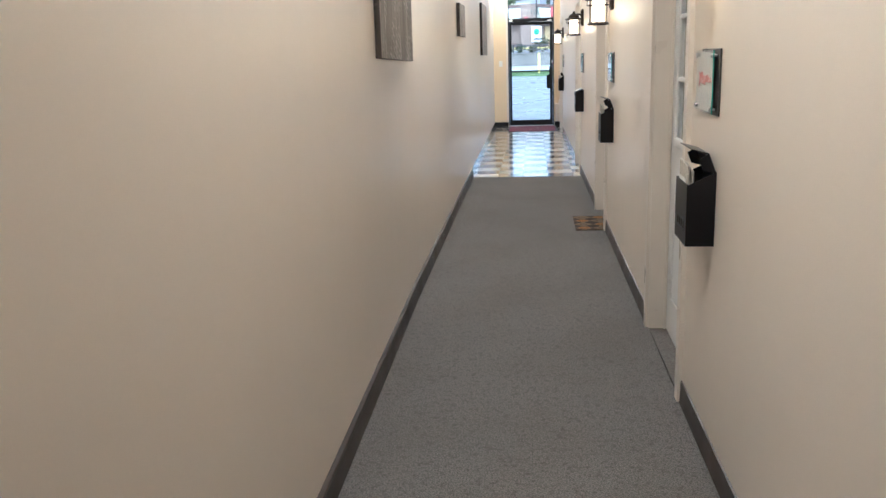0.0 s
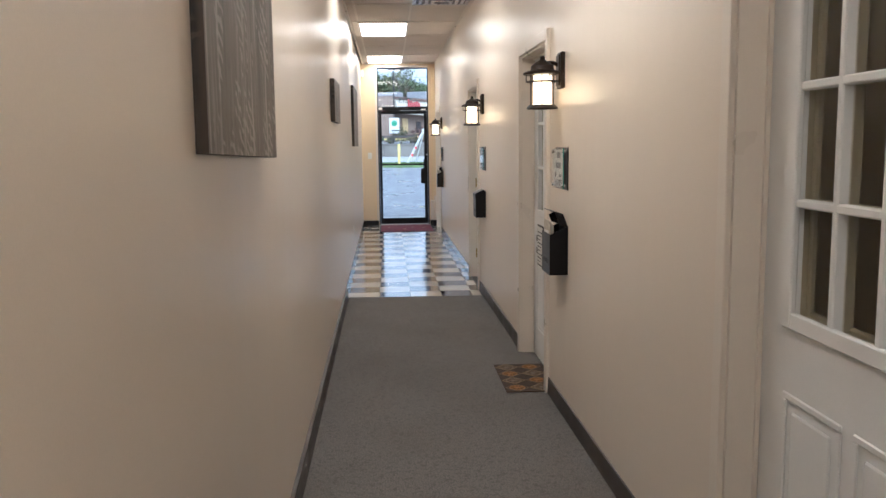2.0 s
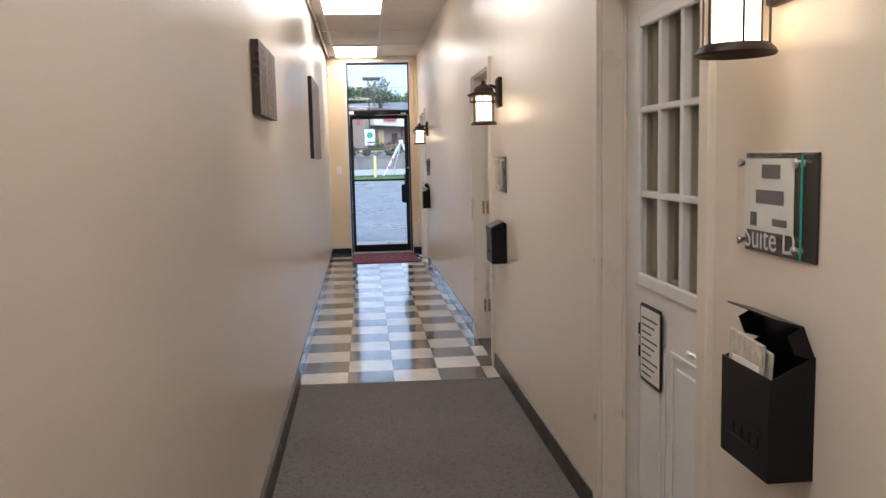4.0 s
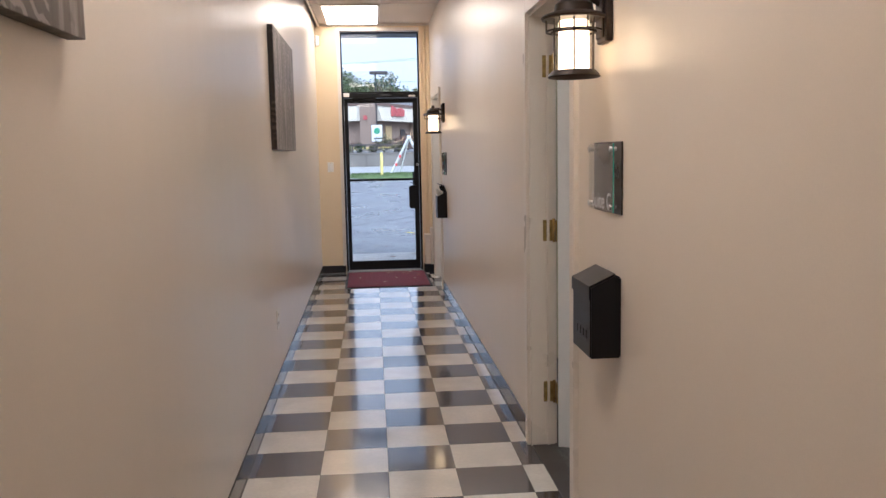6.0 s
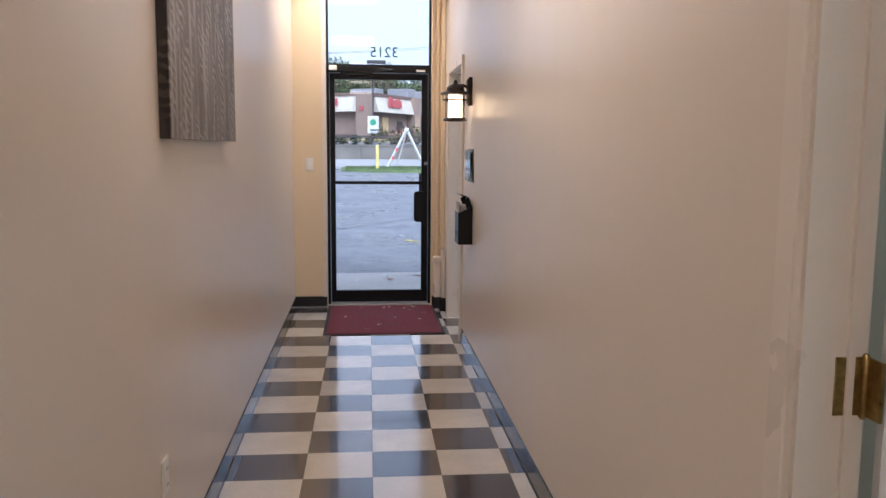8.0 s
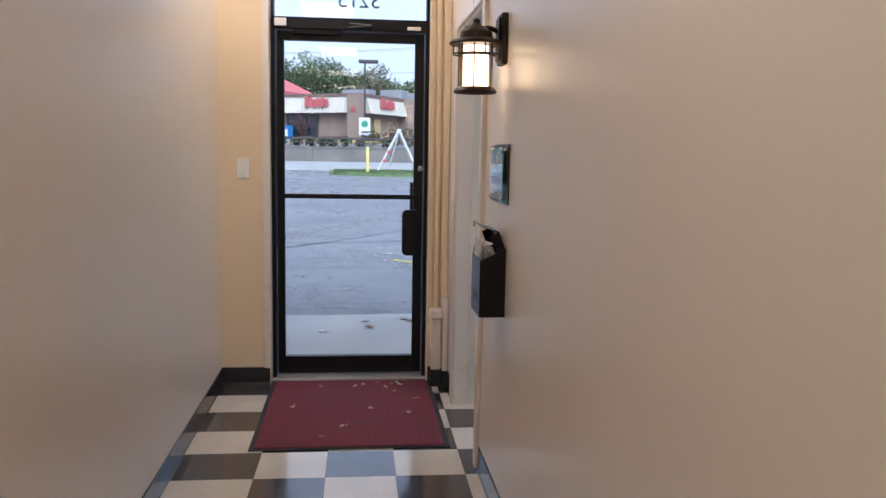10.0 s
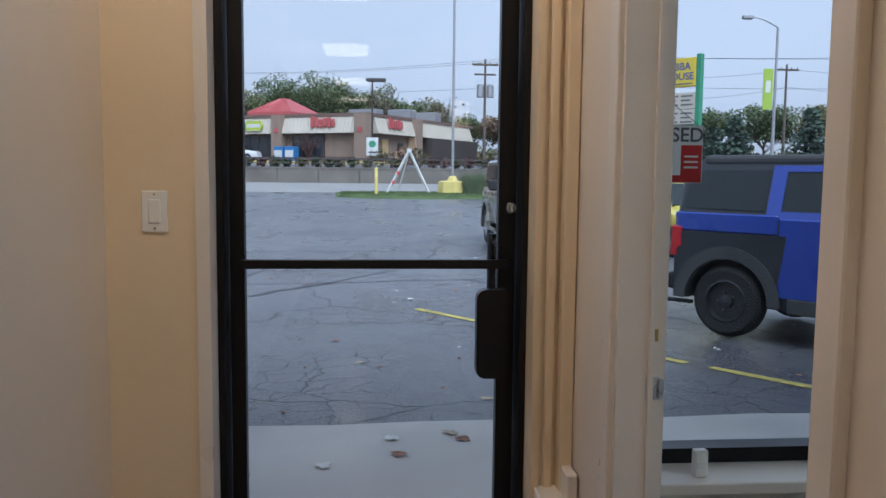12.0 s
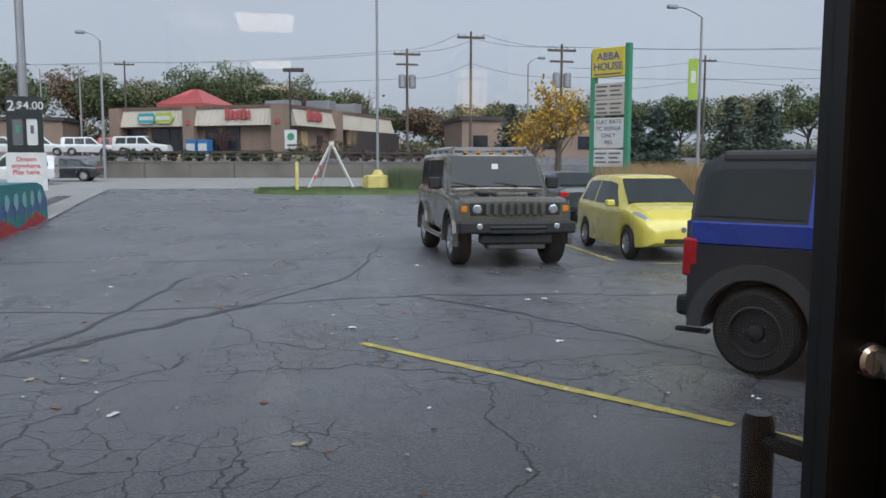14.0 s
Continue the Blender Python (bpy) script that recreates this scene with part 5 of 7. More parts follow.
    for c in wheels:
        w = lerp_station(st, c)[4]
        for s in (-1, 1):
            wh = part("wheel", tyre_me, None, t, m=pose(c, s * (w - ww / 2 + 0.005), rw, 0, 0, 0 if s > 0 else 180))
            part("rim", rim_me, None, wh)
            part("wheel_opening", hole_me, None, wh)
            if nut_me:
                part("wheel_nut", nut_me, None, wh)
    for nm, mt, lab, rows_ in lamps:
        for r in rows_:
            part(nm, boxes(r, bevel=min(0.015, 0.3 * min(r[1] - r[0], r[3] - r[2], r[5] - r[4]))), mt, t, lab)
    return t


def arch(c, s, zc, ri, ro, y0, y1):
    """A half ring over a wheel, from y0 out to y1 on side s."""
    bm = bmesh.new()
    prev = None
    for k in range(19):
        a = math.pi * (k / 18 * 1.1 - 0.05)
        row = [bm.verts.new((c + r * math.cos(a), s * yy, zc + r * math.sin(a))) for r, yy in ((ri, y0), (ri, y1), (ri * 0.3 + ro * 0.7, y1 + 0.006), (ro, y0 + 0.3 * (y1 - y0)))]
        if prev:
            for i in range(3):
                bm.faces.new((prev[i], prev[i + 1], row[i + 1], row[i]))
        prev = row
    bmesh.ops.recalc_face_normals(bm, faces=bm.faces)
    return bm


# boxy bronze-grey off-roader
HP = paint("bronze-grey car paint", (0.125, 0.12, 0.10), 0.26, 0.35)
hw = 1.0
H2 = car("off_roader", "boxy bronze-grey off-road car with a roof rack and black bumpers", (4.42, 22.0), -91,
         [(-2.35, 0.62, 1.25, 1.90, 0.98, 0.86), (-2.3, 0.58, 1.27, 1.96, 1.0, 0.87), (0.35, 0.56, 1.27, 1.97, 1.0, 0.87), (0.55, 0.56, 1.27, 1.92, 1.0, 0.86), (0.95, 0.56, 1.25, 1.30, 1.0, 0.92), (1.05, 0.56, 1.23, 1.26, 1.0, 0.94), (2.15, 0.60, 1.15, 1.19, 0.99, 0.94), (2.25, 0.66, 1.08, 1.12, 0.97, 0.93)],
         (-1.55, 1.55), 0.44, 0.32, HP, windows=((-2.15, -1.35, -2.1, -1.35), (-1.25, -0.5, -1.25, -0.5), (-0.4, 0.62, -0.4, 0.35)), screen=(0.93, 1.33, 0.86, 0.57, 1.88, 0.80), rear=(-2.36, 1.33, 0.8, -2.34, 1.85, 0.74),
         lamps=(("lamp_surround", TRIM_BLACK, "black lamp surround", [(2.23, 2.262, s * 0.66 - 0.12, s * 0.66 + 0.12, 0.90, 1.10) for s in (-1, 1)]), ("indicator", LAMP_AMBER, "amber indicator", [(2.22, 2.26, s * 0.88 - 0.055, s * 0.88 + 0.055, 0.95, 1.06) for s in (-1, 1)]),
                ))
for s in (-1, 1):
    part("headlight", lathe(bmesh.new(), [(0.078, 2.25), (0.078, 2.272), (0.055, 2.284), (0.002, 2.288)], 18, (0, s * 0.66, 1.0), "x"), LAMP_CLEAR, H2, "round clear headlamp")
    part("fog_light", lathe(bmesh.new(), [(0.05, 2.46), (0.05, 2.49), (0.03, 2.5), (0.002, 2.502)], 14, (0, s * 0.66, 0.725), "x"), LAMP_CLEAR, H2, "round fog lamp")
part("grille", boxes((2.235, 2.262, -0.54, 0.54, 0.92, 1.09), bevel=0.004), TRIM_BLACK, H2, "black slotted grille")
for k in range(8):
    y = -0.48 + 0.96 * k / 7
    part("grille_bar", boxes((2.255, 2.285, y - 0.035, y + 0.035, 0.90, 1.10), bevel=0.008), HP, H2)
part("front_bumper", boxes((2.2, 2.48, -1.0, 1.0, 0.60, 0.80), (2.16, 2.40, -0.62, 0.62, 0.42, 0.60), (2.45, 2.50, -0.5, 0.5, 0.66, 0.74), bevel=0.03), TRIM_BLACK, H2, "black front bumper")
part("rear_bumper", boxes((-2.5, -2.3, -0.98, 0.98, 0.58, 0.78), bevel=0.03), TRIM_BLACK, H2)
part("hood_vent", boxes((1.3, 1.85, -0.5, -0.32, 1.236, 1.262), bevel=0.006), TRIM_BLACK, H2)
part("hood_vent", boxes((1.3, 1.85, 0.32, 0.5, 1.236, 1.262), bevel=0.006), TRIM_BLACK, H2)
part("hood_bulge", boxes((1.15, 2.05, -0.28, 0.28, 1.18, 1.265), bevel=0.02), HP, H2)
part("antenna", rod(bmesh.new(), (1.1, 0.9, 1.25), (1.05, 0.92, 1.9), 0.004, 0.002, 5), TRIM_BLACK, H2)
for s in (-1, 1):
    part("flare", arch(1.55, s, 0.46, 0.52, 0.60, 0.93, 1.045), HP, H2, "rounded wheel arch flare")
    part("flare", arch(-1.55, s, 0.46, 0.52, 0.60, 0.93, 1.045), HP, H2, "rounded wheel arch flare")
    part("side_step", rod(bmesh.new(), (-0.95, s * 1.04, 0.45), (0.95, s * 1.04, 0.45), 0.045), CHROME, H2, "bright tubular side step")
    part("mirror", boxes((0.62, 0.74, s * 1.12 - 0.12, s * 1.12 + 0.12, 1.30, 1.52), bevel=0.03), TRIM_BLACK, H2)
    part("rack_rail", rod(bmesh.new(), (-2.2, s * 0.72, 2.055), (0.4, s * 0.72, 2.055), 0.026), CHROME, H2)
    part("wiper", rod(bmesh.new(), (0.96, s * 0.4, 1.36), (0.90, s * 0.4 - 0.45, 1.42), 0.008), TRIM_BLACK, H2)
for x in (-2.1, -1.4, -0.7, 0.0, 0.38):
    part("rack_bar", boxes((x - 0.02, x + 0.02, -0.74, 0.74, 2.05, 2.075), (x - 0.02, x + 0.02, -0.74, -0.70, 1.95, 2.05), (x - 0.02, x + 0.02, 0.70, 0.74, 1.95, 2.05)), GREY_POLE, H2)
for k in range(5):
    y = -0.5 + 0.25 * k
    part("marker_lamp", boxes((0.40, 0.47, y - 0.04, y + 0.04, 1.955, 1.985), bevel=0.008), LAMP_AMBER, H2, "small amber roof marker")
# dark strip set on the bumper, painting the shade of a slot
part("bumper_opening", boxes((2.47, 2.505, -0.45, 0.45, 0.61, 0.66), bevel=0.004), CAR_GLASS, H2, "dark strip for the shaded slot in the bumper")
part("skid_plate", boxes((2.05, 2.36, -0.5, 0.5, 0.33, 0.43), bevel=0.02), TRIM_GREY, H2)
part("windscreen_sticker", boxes((0.735, 0.742, -0.06, 0.06, 1.66, 1.76)), PAPER, H2, "pale sticker behind the windscreen")

# yellow hatchback
YP = paint("yellow car paint", (0.66, 0.56, 0.09), 0.28)
YAR = car("hatchback", "small yellow three-door hatchback parked in the lot", (7.66, 21.85), -93,
          [(-1.9, 0.42, 0.85, 1.05, 0.72, 0.55), (-1.84, 0.32, 0.97, 1.36, 0.8, 0.6), (-1.65, 0.28, 0.98, 1.46, 0.82, 0.61), (-1.3, 0.24, 0.97, 1.525, 0.84, 0.62), (-0.7, 0.22, 0.95, 1.55, 0.845, 0.63), (-0.1, 0.22, 0.94, 1.545, 0.845, 0.63), (0.3, 0.22, 0.93, 1.49, 0.845, 0.62), (0.68, 0.22, 0.93, 1.235, 0.845, 0.65), (1.05, 0.22, 0.93, 1.03, 0.84, 0.70), (1.3, 0.23, 0.89, 0.985, 0.83, 0.69), (1.55, 0.25, 0.83, 0.925, 0.80, 0.66), (1.74, 0.27, 0.75, 0.83, 0.75, 0.60), (1.85, 0.30, 0.66, 0.72, 0.66, 0.52), (1.91, 0.36, 0.57, 0.62, 0.54, 0.42)],
          (-1.22, 1.24), 0.30, 0.19, YP, windows=((-1.6, -0.75, -1.42, -0.7), (-0.65, 0.72, -0.62, 0.28)), screen=(1.03, 1.03, 0.70, 0.33, 1.46, 0.58), rear=(-1.86, 1.0, 0.6, -1.72, 1.38, 0.5), spokes=8,
          lamps=(("tail_light", LAMP_RED, "red tail lamp", [(-1.87, -1.8, s * 0.72 - 0.06, s * 0.72 + 0.06, 0.72, 0.98) for s in (-1, 1)]),))
for s in (-1, 1):
    bm = bmesh.new()
    bmesh.ops.create_uvsphere(bm, u_segments=16, v_segments=8, radius=1.0, matrix=Matrix.Translation((1.56, s * 0.645, 0.775)) @ Matrix.Rotation(radians(-s * 24), 4, "Z") @ Matrix.Rotation(radians(20), 4, "Y") @ Matrix.Diagonal((0.26, 0.115, 0.085, 1)))
    part("headlight", bm, LAMP_CLEAR, YAR, "swept clear headlamp", smooth=True)
    bm = bmesh.new()
    bmesh.ops.create_uvsphere(bm, u_segments=10, v_segments=6, radius=1.0, matrix=Matrix.Translation((1.46, s * 0.735, 0.80)) @ Matrix.Diagonal((0.05, 0.05, 0.05, 1)))
    part("indicator", bm, LAMP_AMBER, YAR, "amber indicator", smooth=True)
    part("mirror", boxes((0.55, 0.68, s * 0.93 - 0.09, s * 0.93 + 0.09, 0.95, 1.08), bevel=0.03), YP, YAR)
    part("fog_grille", boxes((1.74, 1.80, s * 0.58 - 0.1, s * 0.58 + 0.1, 0.34, 0.42), bevel=0.01), TRIM_BLACK, YAR)
part("grille", boxes((1.86, 1.915, -0.36, 0.36, 0.34, 0.43), (1.86, 1.908, -0.3, 0.3, 0.5, 0.55), bevel=0.008), TRIM_BLACK, YAR, "dark lower grille")
part("badge", lathe(bmesh.new(), [(0.05, 1.90), (0.05, 1.915)], 14, (0, 0, 0.585), "x"), CHROME, YAR)
part("wiper", rod(bmesh.new(), (1.03, 0.3, 1.02), (0.98, -0.5, 1.05), 0.008), TRIM_BLACK, YAR)

# blue and grey boxy car
CAR_PLASTIC = make("dark grey car plastic", (0.022, 0.024, 0.030), 0.42, var=0.2, fine=120, bump=0.15)
BP = paint("blue car paint", (0.022, 0.052, 0.33), 0.3)
ELE = car("boxy_wagon", "boxy blue wagon with unpainted grey wings and roof", (5.64, 11.58), -50,
          [(-1.92, 0.45, 1.16, 1.56, 0.82, 0.68), (-1.87, 0.38, 1.19, 1.65, 0.88, 0.70), (-1.74, 0.34, 1.19, 1.71, 0.9, 0.71), (0.5, 0.30, 1.16, 1.72, 0.905, 0.71), (0.75, 0.30, 1.10, 1.64, 0.905, 0.71), (1.25, 0.30, 1.02, 1.10, 0.9, 0.78), (1.95, 0.34, 0.92, 0.97, 0.86, 0.74), (2.12, 0.42, 0.75, 0.8, 0.76, 0.66)],
          (-1.34, 1.30), 0.345, 0.23, CAR_PLASTIC, windows=((-1.84, -1.02, -1.80, -1.02), (-0.92, -0.12, -0.92, -0.12), (0.0, 0.98, 0.0, 0.62)), screen=(1.22, 1.1, 0.76, 0.78, 1.62, 0.66), rear=(-1.93, 1.21, 0.72, -1.89, 1.55, 0.62), rim_mat=STEEL_BLACK, spokes=15, slim=1.0)
for s in (-1, 1):
    for c in (-1.34, 1.30):
        f = part("wing", bmesh.new(), TRIM_GREY, ELE, "unpainted grey wing and arch")
        bm = bmesh.new()
        prev = None
        for k in range(17):
            a = math.pi * k / 16
            ri, ro = 0.415, 0.53
            row = [bm.verts.new((c + r * math.cos(a), s * yy, 0.345 + r * math.sin(a))) for r, yy in ((ri, 0.86), (ri, 0.93), (ro, 0.935), (ro, 0.89))]
            if prev:
                for i in range(3):
                    bm.faces.new((prev[i], prev[i + 1], row[i + 1], row[i]))
            prev = row
        bm.to_mesh(f.data)
        bm.free()
    for c, lo_x, hi_x in ((-1.34, -1.88, -0.78), (1.30, 0.72, 2.06)):
        arc = [(c + 0.43 * math.cos(a), 0.345 + 0.43 * math.sin(a)) for a in [math.pi * k / 12 for k in range(13)]]
        bm = prism(bmesh.new(), [(lo_x, 0.40), (lo_x, 1.0 if c < 0 else 0.80), (hi_x, 1.0 if c < 0 else 0.74), (hi_x - 0.08, 0.40)] + [(c + 0.43, 0.40)] + arc + [(c - 0.43, 0.40)], *sorted((s * (0.80 if c > 0 else 0.84), s * 0.917)), "y")
        part("cladding", bm, CAR_PLASTIC, ELE, "unpainted grey plastic wing")
    part("side_panel", boxes((-1.86, -0.87, *sorted((s * 0.85, s * 0.914)), 1.005, 1.185), bevel=0.012), BP, ELE, "blue painted band under the rear window")
    for x0, x1 in ((-0.858, -0.03), (-0.018, 0.92)):
        part("door_panel", boxes((x0, x1, *sorted((s * 0.85, s * 0.914)), 0.43, 1.16), bevel=0.014), BP, ELE, "blue painted door")
        part("door_pillar", boxes((x1 - 0.06, x1, *sorted((s * 0.70, s * 0.84)), 1.12, 1.63)), TRIM_BLACK, ELE)
    part("hood_side", boxes((0.93, 1.9, *sorted((s * 0.80, s * 0.895)), 0.80, 0.93), bevel=0.012), BP, ELE)
    part("sill", boxes((-0.75, 0.78, *sorted((s * 0.86, s * 0.92)), 0.30, 0.44), bevel=0.01), TRIM_GREY, ELE)
    part("tail_light", boxes((-1.925, -1.80, *sorted((s * 0.78, s * 0.921)), 0.83, 1.05), (-1.93, -1.84, *sorted((s * 0.76, s * 0.919)), 0.745, 0.86), bevel=0.02, seg=2), LAMP_RED, ELE, "red corner tail lamp")
    part("door_handle", boxes((0.05, 0.22, *sorted((s * 0.9, s * 0.935)), 0.95, 1.0), bevel=0.01), TRIM_BLACK, ELE)
    part("mirror", boxes((0.95, 1.08, *sorted((s * 0.9, s * 1.08)), 1.10, 1.26), bevel=0.03), TRIM_BLACK, ELE)
    part("door_seam", boxes((-0.06, -0.05, *sorted((s * 0.9, s * 0.917)), 0.5, 1.1)), TRIM_BLACK, ELE)
    part("headlight", boxes((2.0, 2.13, *sorted((s * 0.55, s * 0.80)), 0.68, 0.84), bevel=0.02), LAMP_CLEAR, ELE)
def pillar_point(x, k, s, off):
    """A point on the sloping flank of the boxy wagon's cabin."""
    return (x, s * (0.87 - 0.151 * k + off), 1.175 + 0.465 * k)


for s in (-1, 1):
    for x0, x1, x2, x3, k0, k1 in ((-0.99, 0.98, -0.99, 0.95, -0.05, 0.10), (-0.99, 0.66, -0.99, 0.60, 0.88, 1.0), (-0.99, -0.86, -0.99, -0.86, 0.10, 0.88), (-0.16, -0.04, -0.16, -0.04, 0.10, 0.88), (-0.02, 0.05, -0.02, 0.05, 0.10, 0.88)):
        bm = bmesh.new()
        q = [[bm.verts.new(pillar_point(x, k, s, o)) for x, k in ((x0, k0), (x1, k0), (x3, k1), (x2, k1))] for o in (0.0, 0.018)]
        bm.faces.new(q[1])
        for i in range(4):
            bm.faces.new((q[0][i], q[0][(i + 1) % 4], q[1][(i + 1) % 4], q[1][i]))
        bmesh.ops.recalc_face_normals(bm, faces=bm.faces)
        part("window_surround", bm, BP, ELE, "blue painted window surround")
part("rear_bumper", boxes((-2.01, -1.86, -0.84, 0.84, 0.40, 0.57), bevel=0.04, seg=2), TRIM_BLACK, ELE)
part("tow_bar", boxes((-2.0, -1.72, -0.86, -0.78, 0.275, 0.31), bevel=0.012), TRIM_BLACK, ELE)
part("bonnet", boxes((1.28, 1.98, -0.72, 0.72, 0.97, 1.06), bevel=0.03), BP, ELE, "blue painted bonnet")
part("tailgate_band", boxes((-1.945, -1.88, -0.8, 0.8, 1.005, 1.18), bevel=0.01), BP, ELE)
part("roof_skin", boxes((-1.70, 0.62, -0.715, 0.715, 1.64, 1.74), bevel=0.035, seg=2), TRIM_GREY, ELE, "grey roof skin")


def plain_car(name, label, at, rz, mat_, tall, length=4.5, w=0.88):
    h = 1.72 if tall else 1.44
    rear_x = -length / 2
    if tall:
        st = [(rear_x, 0.45, 0.98, 1.55, w - 0.05, 0.66), (rear_x + 0.15, 0.35, 1.0, h - 0.04, w, 0.7), (0.3, 0.32, 1.0, h, w, 0.7), (1.0, 0.32, 1.0, 1.1, w, 0.76), (length / 2 - 0.15, 0.34, 0.9, 0.96, w - 0.03, 0.74), (length / 2, 0.42, 0.7, 0.74, w - 0.12, 0.62)]
        win_ = ((rear_x + 0.3, -1.2, rear_x + 0.4, -1.2), (-1.1, -0.3, -1.1, -0.3), (-0.2, 0.85, -0.2, 0.4))
        scr, rr = (0.98, 1.1, 0.72, 0.4, h - 0.1, 0.64), (rear_x - 0.005, 1.05, 0.66, rear_x + 0.12, h - 0.15, 0.58)
    else:
        st = [(rear_x, 0.42, 0.8, 0.85, w - 0.1, 0.6), (rear_x + 0.1, 0.3, 0.9, 0.97, w - 0.02, 0.66), (rear_x + 0.75, 0.24, 0.93, 1.02, w, 0.64), (rear_x + 1.35, 0.22, 0.93, h - 0.03, w, 0.56), (0.2, 0.22, 0.92, h, w, 0.58), (1.0, 0.22, 0.90, 0.98, w, 0.66), (length / 2 - 0.15, 0.26, 0.74, 0.8, w - 0.06, 0.6), (length / 2, 0.36, 0.6, 0.63, w - 0.2, 0.5)]
        win_ = ((rear_x + 1.0, -0.35, rear_x + 1.4, -0.35), (-0.25, 0.8, -0.25, 0.25))
        scr, rr = (0.98, 0.99, 0.66, 0.28, h - 0.06, 0.52), (rear_x + 0.72, 1.03, 0.6, rear_x + 1.3, h - 0.07, 0.5)
    x = rear_x
    c = car(name, label, at, rz, st, (-length * 0.3, length * 0.3), 0.34, 0.22, mat_, windows=win_, screen=scr, rear=rr,
            lamps=(("tail_light", LAMP_RED, "red tail lamp", [(x - 0.012, x + 0.14, s * (w - 0.2) - 0.13, s * (w - 0.2) + 0.13, 0.72, 0.86) for s in (-1, 1)]), ("headlight", LAMP_CLEAR, "clear headlamp", [(length / 2 - 0.1, length / 2 + 0.005, s * (w - 0.28) - 0.12, s * (w - 0.28) + 0.12, 0.6, 0.7) for s in (-1, 1)])))
    return c


WHITE_CAR = paint("white car paint", (0.56, 0.56, 0.55))
GREY_CAR = paint("dark grey car paint", (0.05, 0.06, 0.062), 0.3, 0.3)
DARK_CAR = paint("black car paint", (0.02, 0.022, 0.028))
RED_CAR = paint("red car paint", (0.35, 0.03, 0.03))
plain_car("saloon", "dark grey-green saloon parked facing away", (9.15, 31.0), 88, GREY_CAR, False)
plain_car("saloon", "dark saloon on the street", (-13.3, 62.5), 180, DARK_CAR, False)
plain_car("estate", "white estate car on the driveway", (-14.6, 57.0), 185, WHITE_CAR, True)
plain_car("estate", "white estate car parked outside the restaurant", (-11.6, 82.0), -8, WHITE_CAR, True, 4.75)
for x, y, m_ in ((-17.2, 87.0, WHITE_CAR), (-21.0, 86.0, WHITE_CAR), (-14.4, 88.5, RED_CAR), (-24.8, 88.0, WHITE_CAR)):
    plain_car("estate", "parked car beyond the retaining wall", (x, y), 12, m_, True)

# ---- near the car park's edge ----
t = tagged(new("mural_block"), "low concrete block painted with trees on a blue and red mural", "wall")
t.matrix_basis = pose(-6.35, 26.2, gz(26) - 0.05, 0, 0, 3)
bm = bmesh.new()
prism(bm, [(-5.6, 0), (5.6, 0), (5.6, 0.75), (5.1, 1.18), (4.4, 1.28), (-5.6, 1.28)], -0.45, 0.45, "x")
part("block", bm, make("teal mural paint", (0.03, 0.20, 0.22), 0.6, var=0.3, scale=1.2, fine=8), t)
bm = bmesh.new()
g = random.Random(5)
ys = [-5.5 + 11.05 * k / 40 for k in range(41)]
prism(bm, [(ys[0], 0.02)] + [(ys[-1], 0.02)] + [(y, 0.30 + 0.14 * math.sin(y * 1.9) + 0.05 * g.random()) for y in reversed(ys)], 0.45, 0.456, "x")
part("red_ground", bm, make("red mural paint", (0.40, 0.03, 0.04), 0.6, var=0.25, scale=2, fine=9), t, "red painted ground")
bm = bmesh.new()
prism(bm, [(-5.5, 0.5)] + [(y, 0.56 + 0.3 * abs(math.sin(y * 0.9))) for y in ys[::-1]][::-1] + [(5.4, 0.5)], 0.4505, 0.4535, "x")
part("blue_hills", bm, make("blue mural paint", (0.07, 0.12, 0.30), 0.6, var=0.25, scale=2, fine=9), t, "blue painted hills")
for k in range(13):
    y = -5.2 + 0.82 * k
    bm = boxes((0.457, 0.461, y - 0.04, y + 0.04, 0.3, 0.72))
    part("tree_trunk", bm, make("green mural paint", (0.12, 0.26, 0.05), 0.6) if k == 0 else bpy.data.materials["green mural paint"], t)
    bm = bmesh.new()
    prism(bm, [(y + 0.26 * math.cos(a) * (0.7 + 0.3 * g.random()), 0.86 + 0.24 * math.sin(a) * (0.7 + 0.3 * g.random())) for a in [2 * math.pi * i / 11 for i in range(11)]], 0.462, 0.466, "x")
    part("tree_crown", bm, make("pale mural paint", (0.25, 0.45, 0.46), 0.6) if k == 0 else bpy.data.materials["pale mural paint"], t)

t = thing("poster_sign", "tall black and white price poster on a post", "sign", (-7.2, 33.6, gz(33.6)), rz=12)
part("post", boxes((-0.06, 0.06, 0.03, 0.13, 0, 3.5), bevel=0.01), GREY_POLE, t)
part("white_board", boxes((-0.56, 0.56, -0.03, 0.03, 0.75, 1.92), bevel=0.01), WHITE_PAINT, t)
part("black_board", boxes((-0.5, 0.5, -0.03, 0.03, 1.93, 3.62), bevel=0.01), make("black poster", (0.015, 0.02, 0.02), 0.4, bump=0), t)
for b, size, x, z in (("2", 0.44, -0.36, 3.32), ("FOR", 0.10, -0.19, 3.26), ("$4.00", 0.33, 0.17, 3.34)):
    lettering(b, size, WHITE_PAINT, t, pose(x, -0.036, z, 90), label="white price lettering", bold=0.012)
for k, (b, z) in enumerate((("Dream", 1.72), ("anywhere.", 1.52), ("Play here.", 1.32))):
    lettering(b, 0.2, RED_INK, t, pose(0, -0.036, z, 90), label="red lettering", bold=0.012)
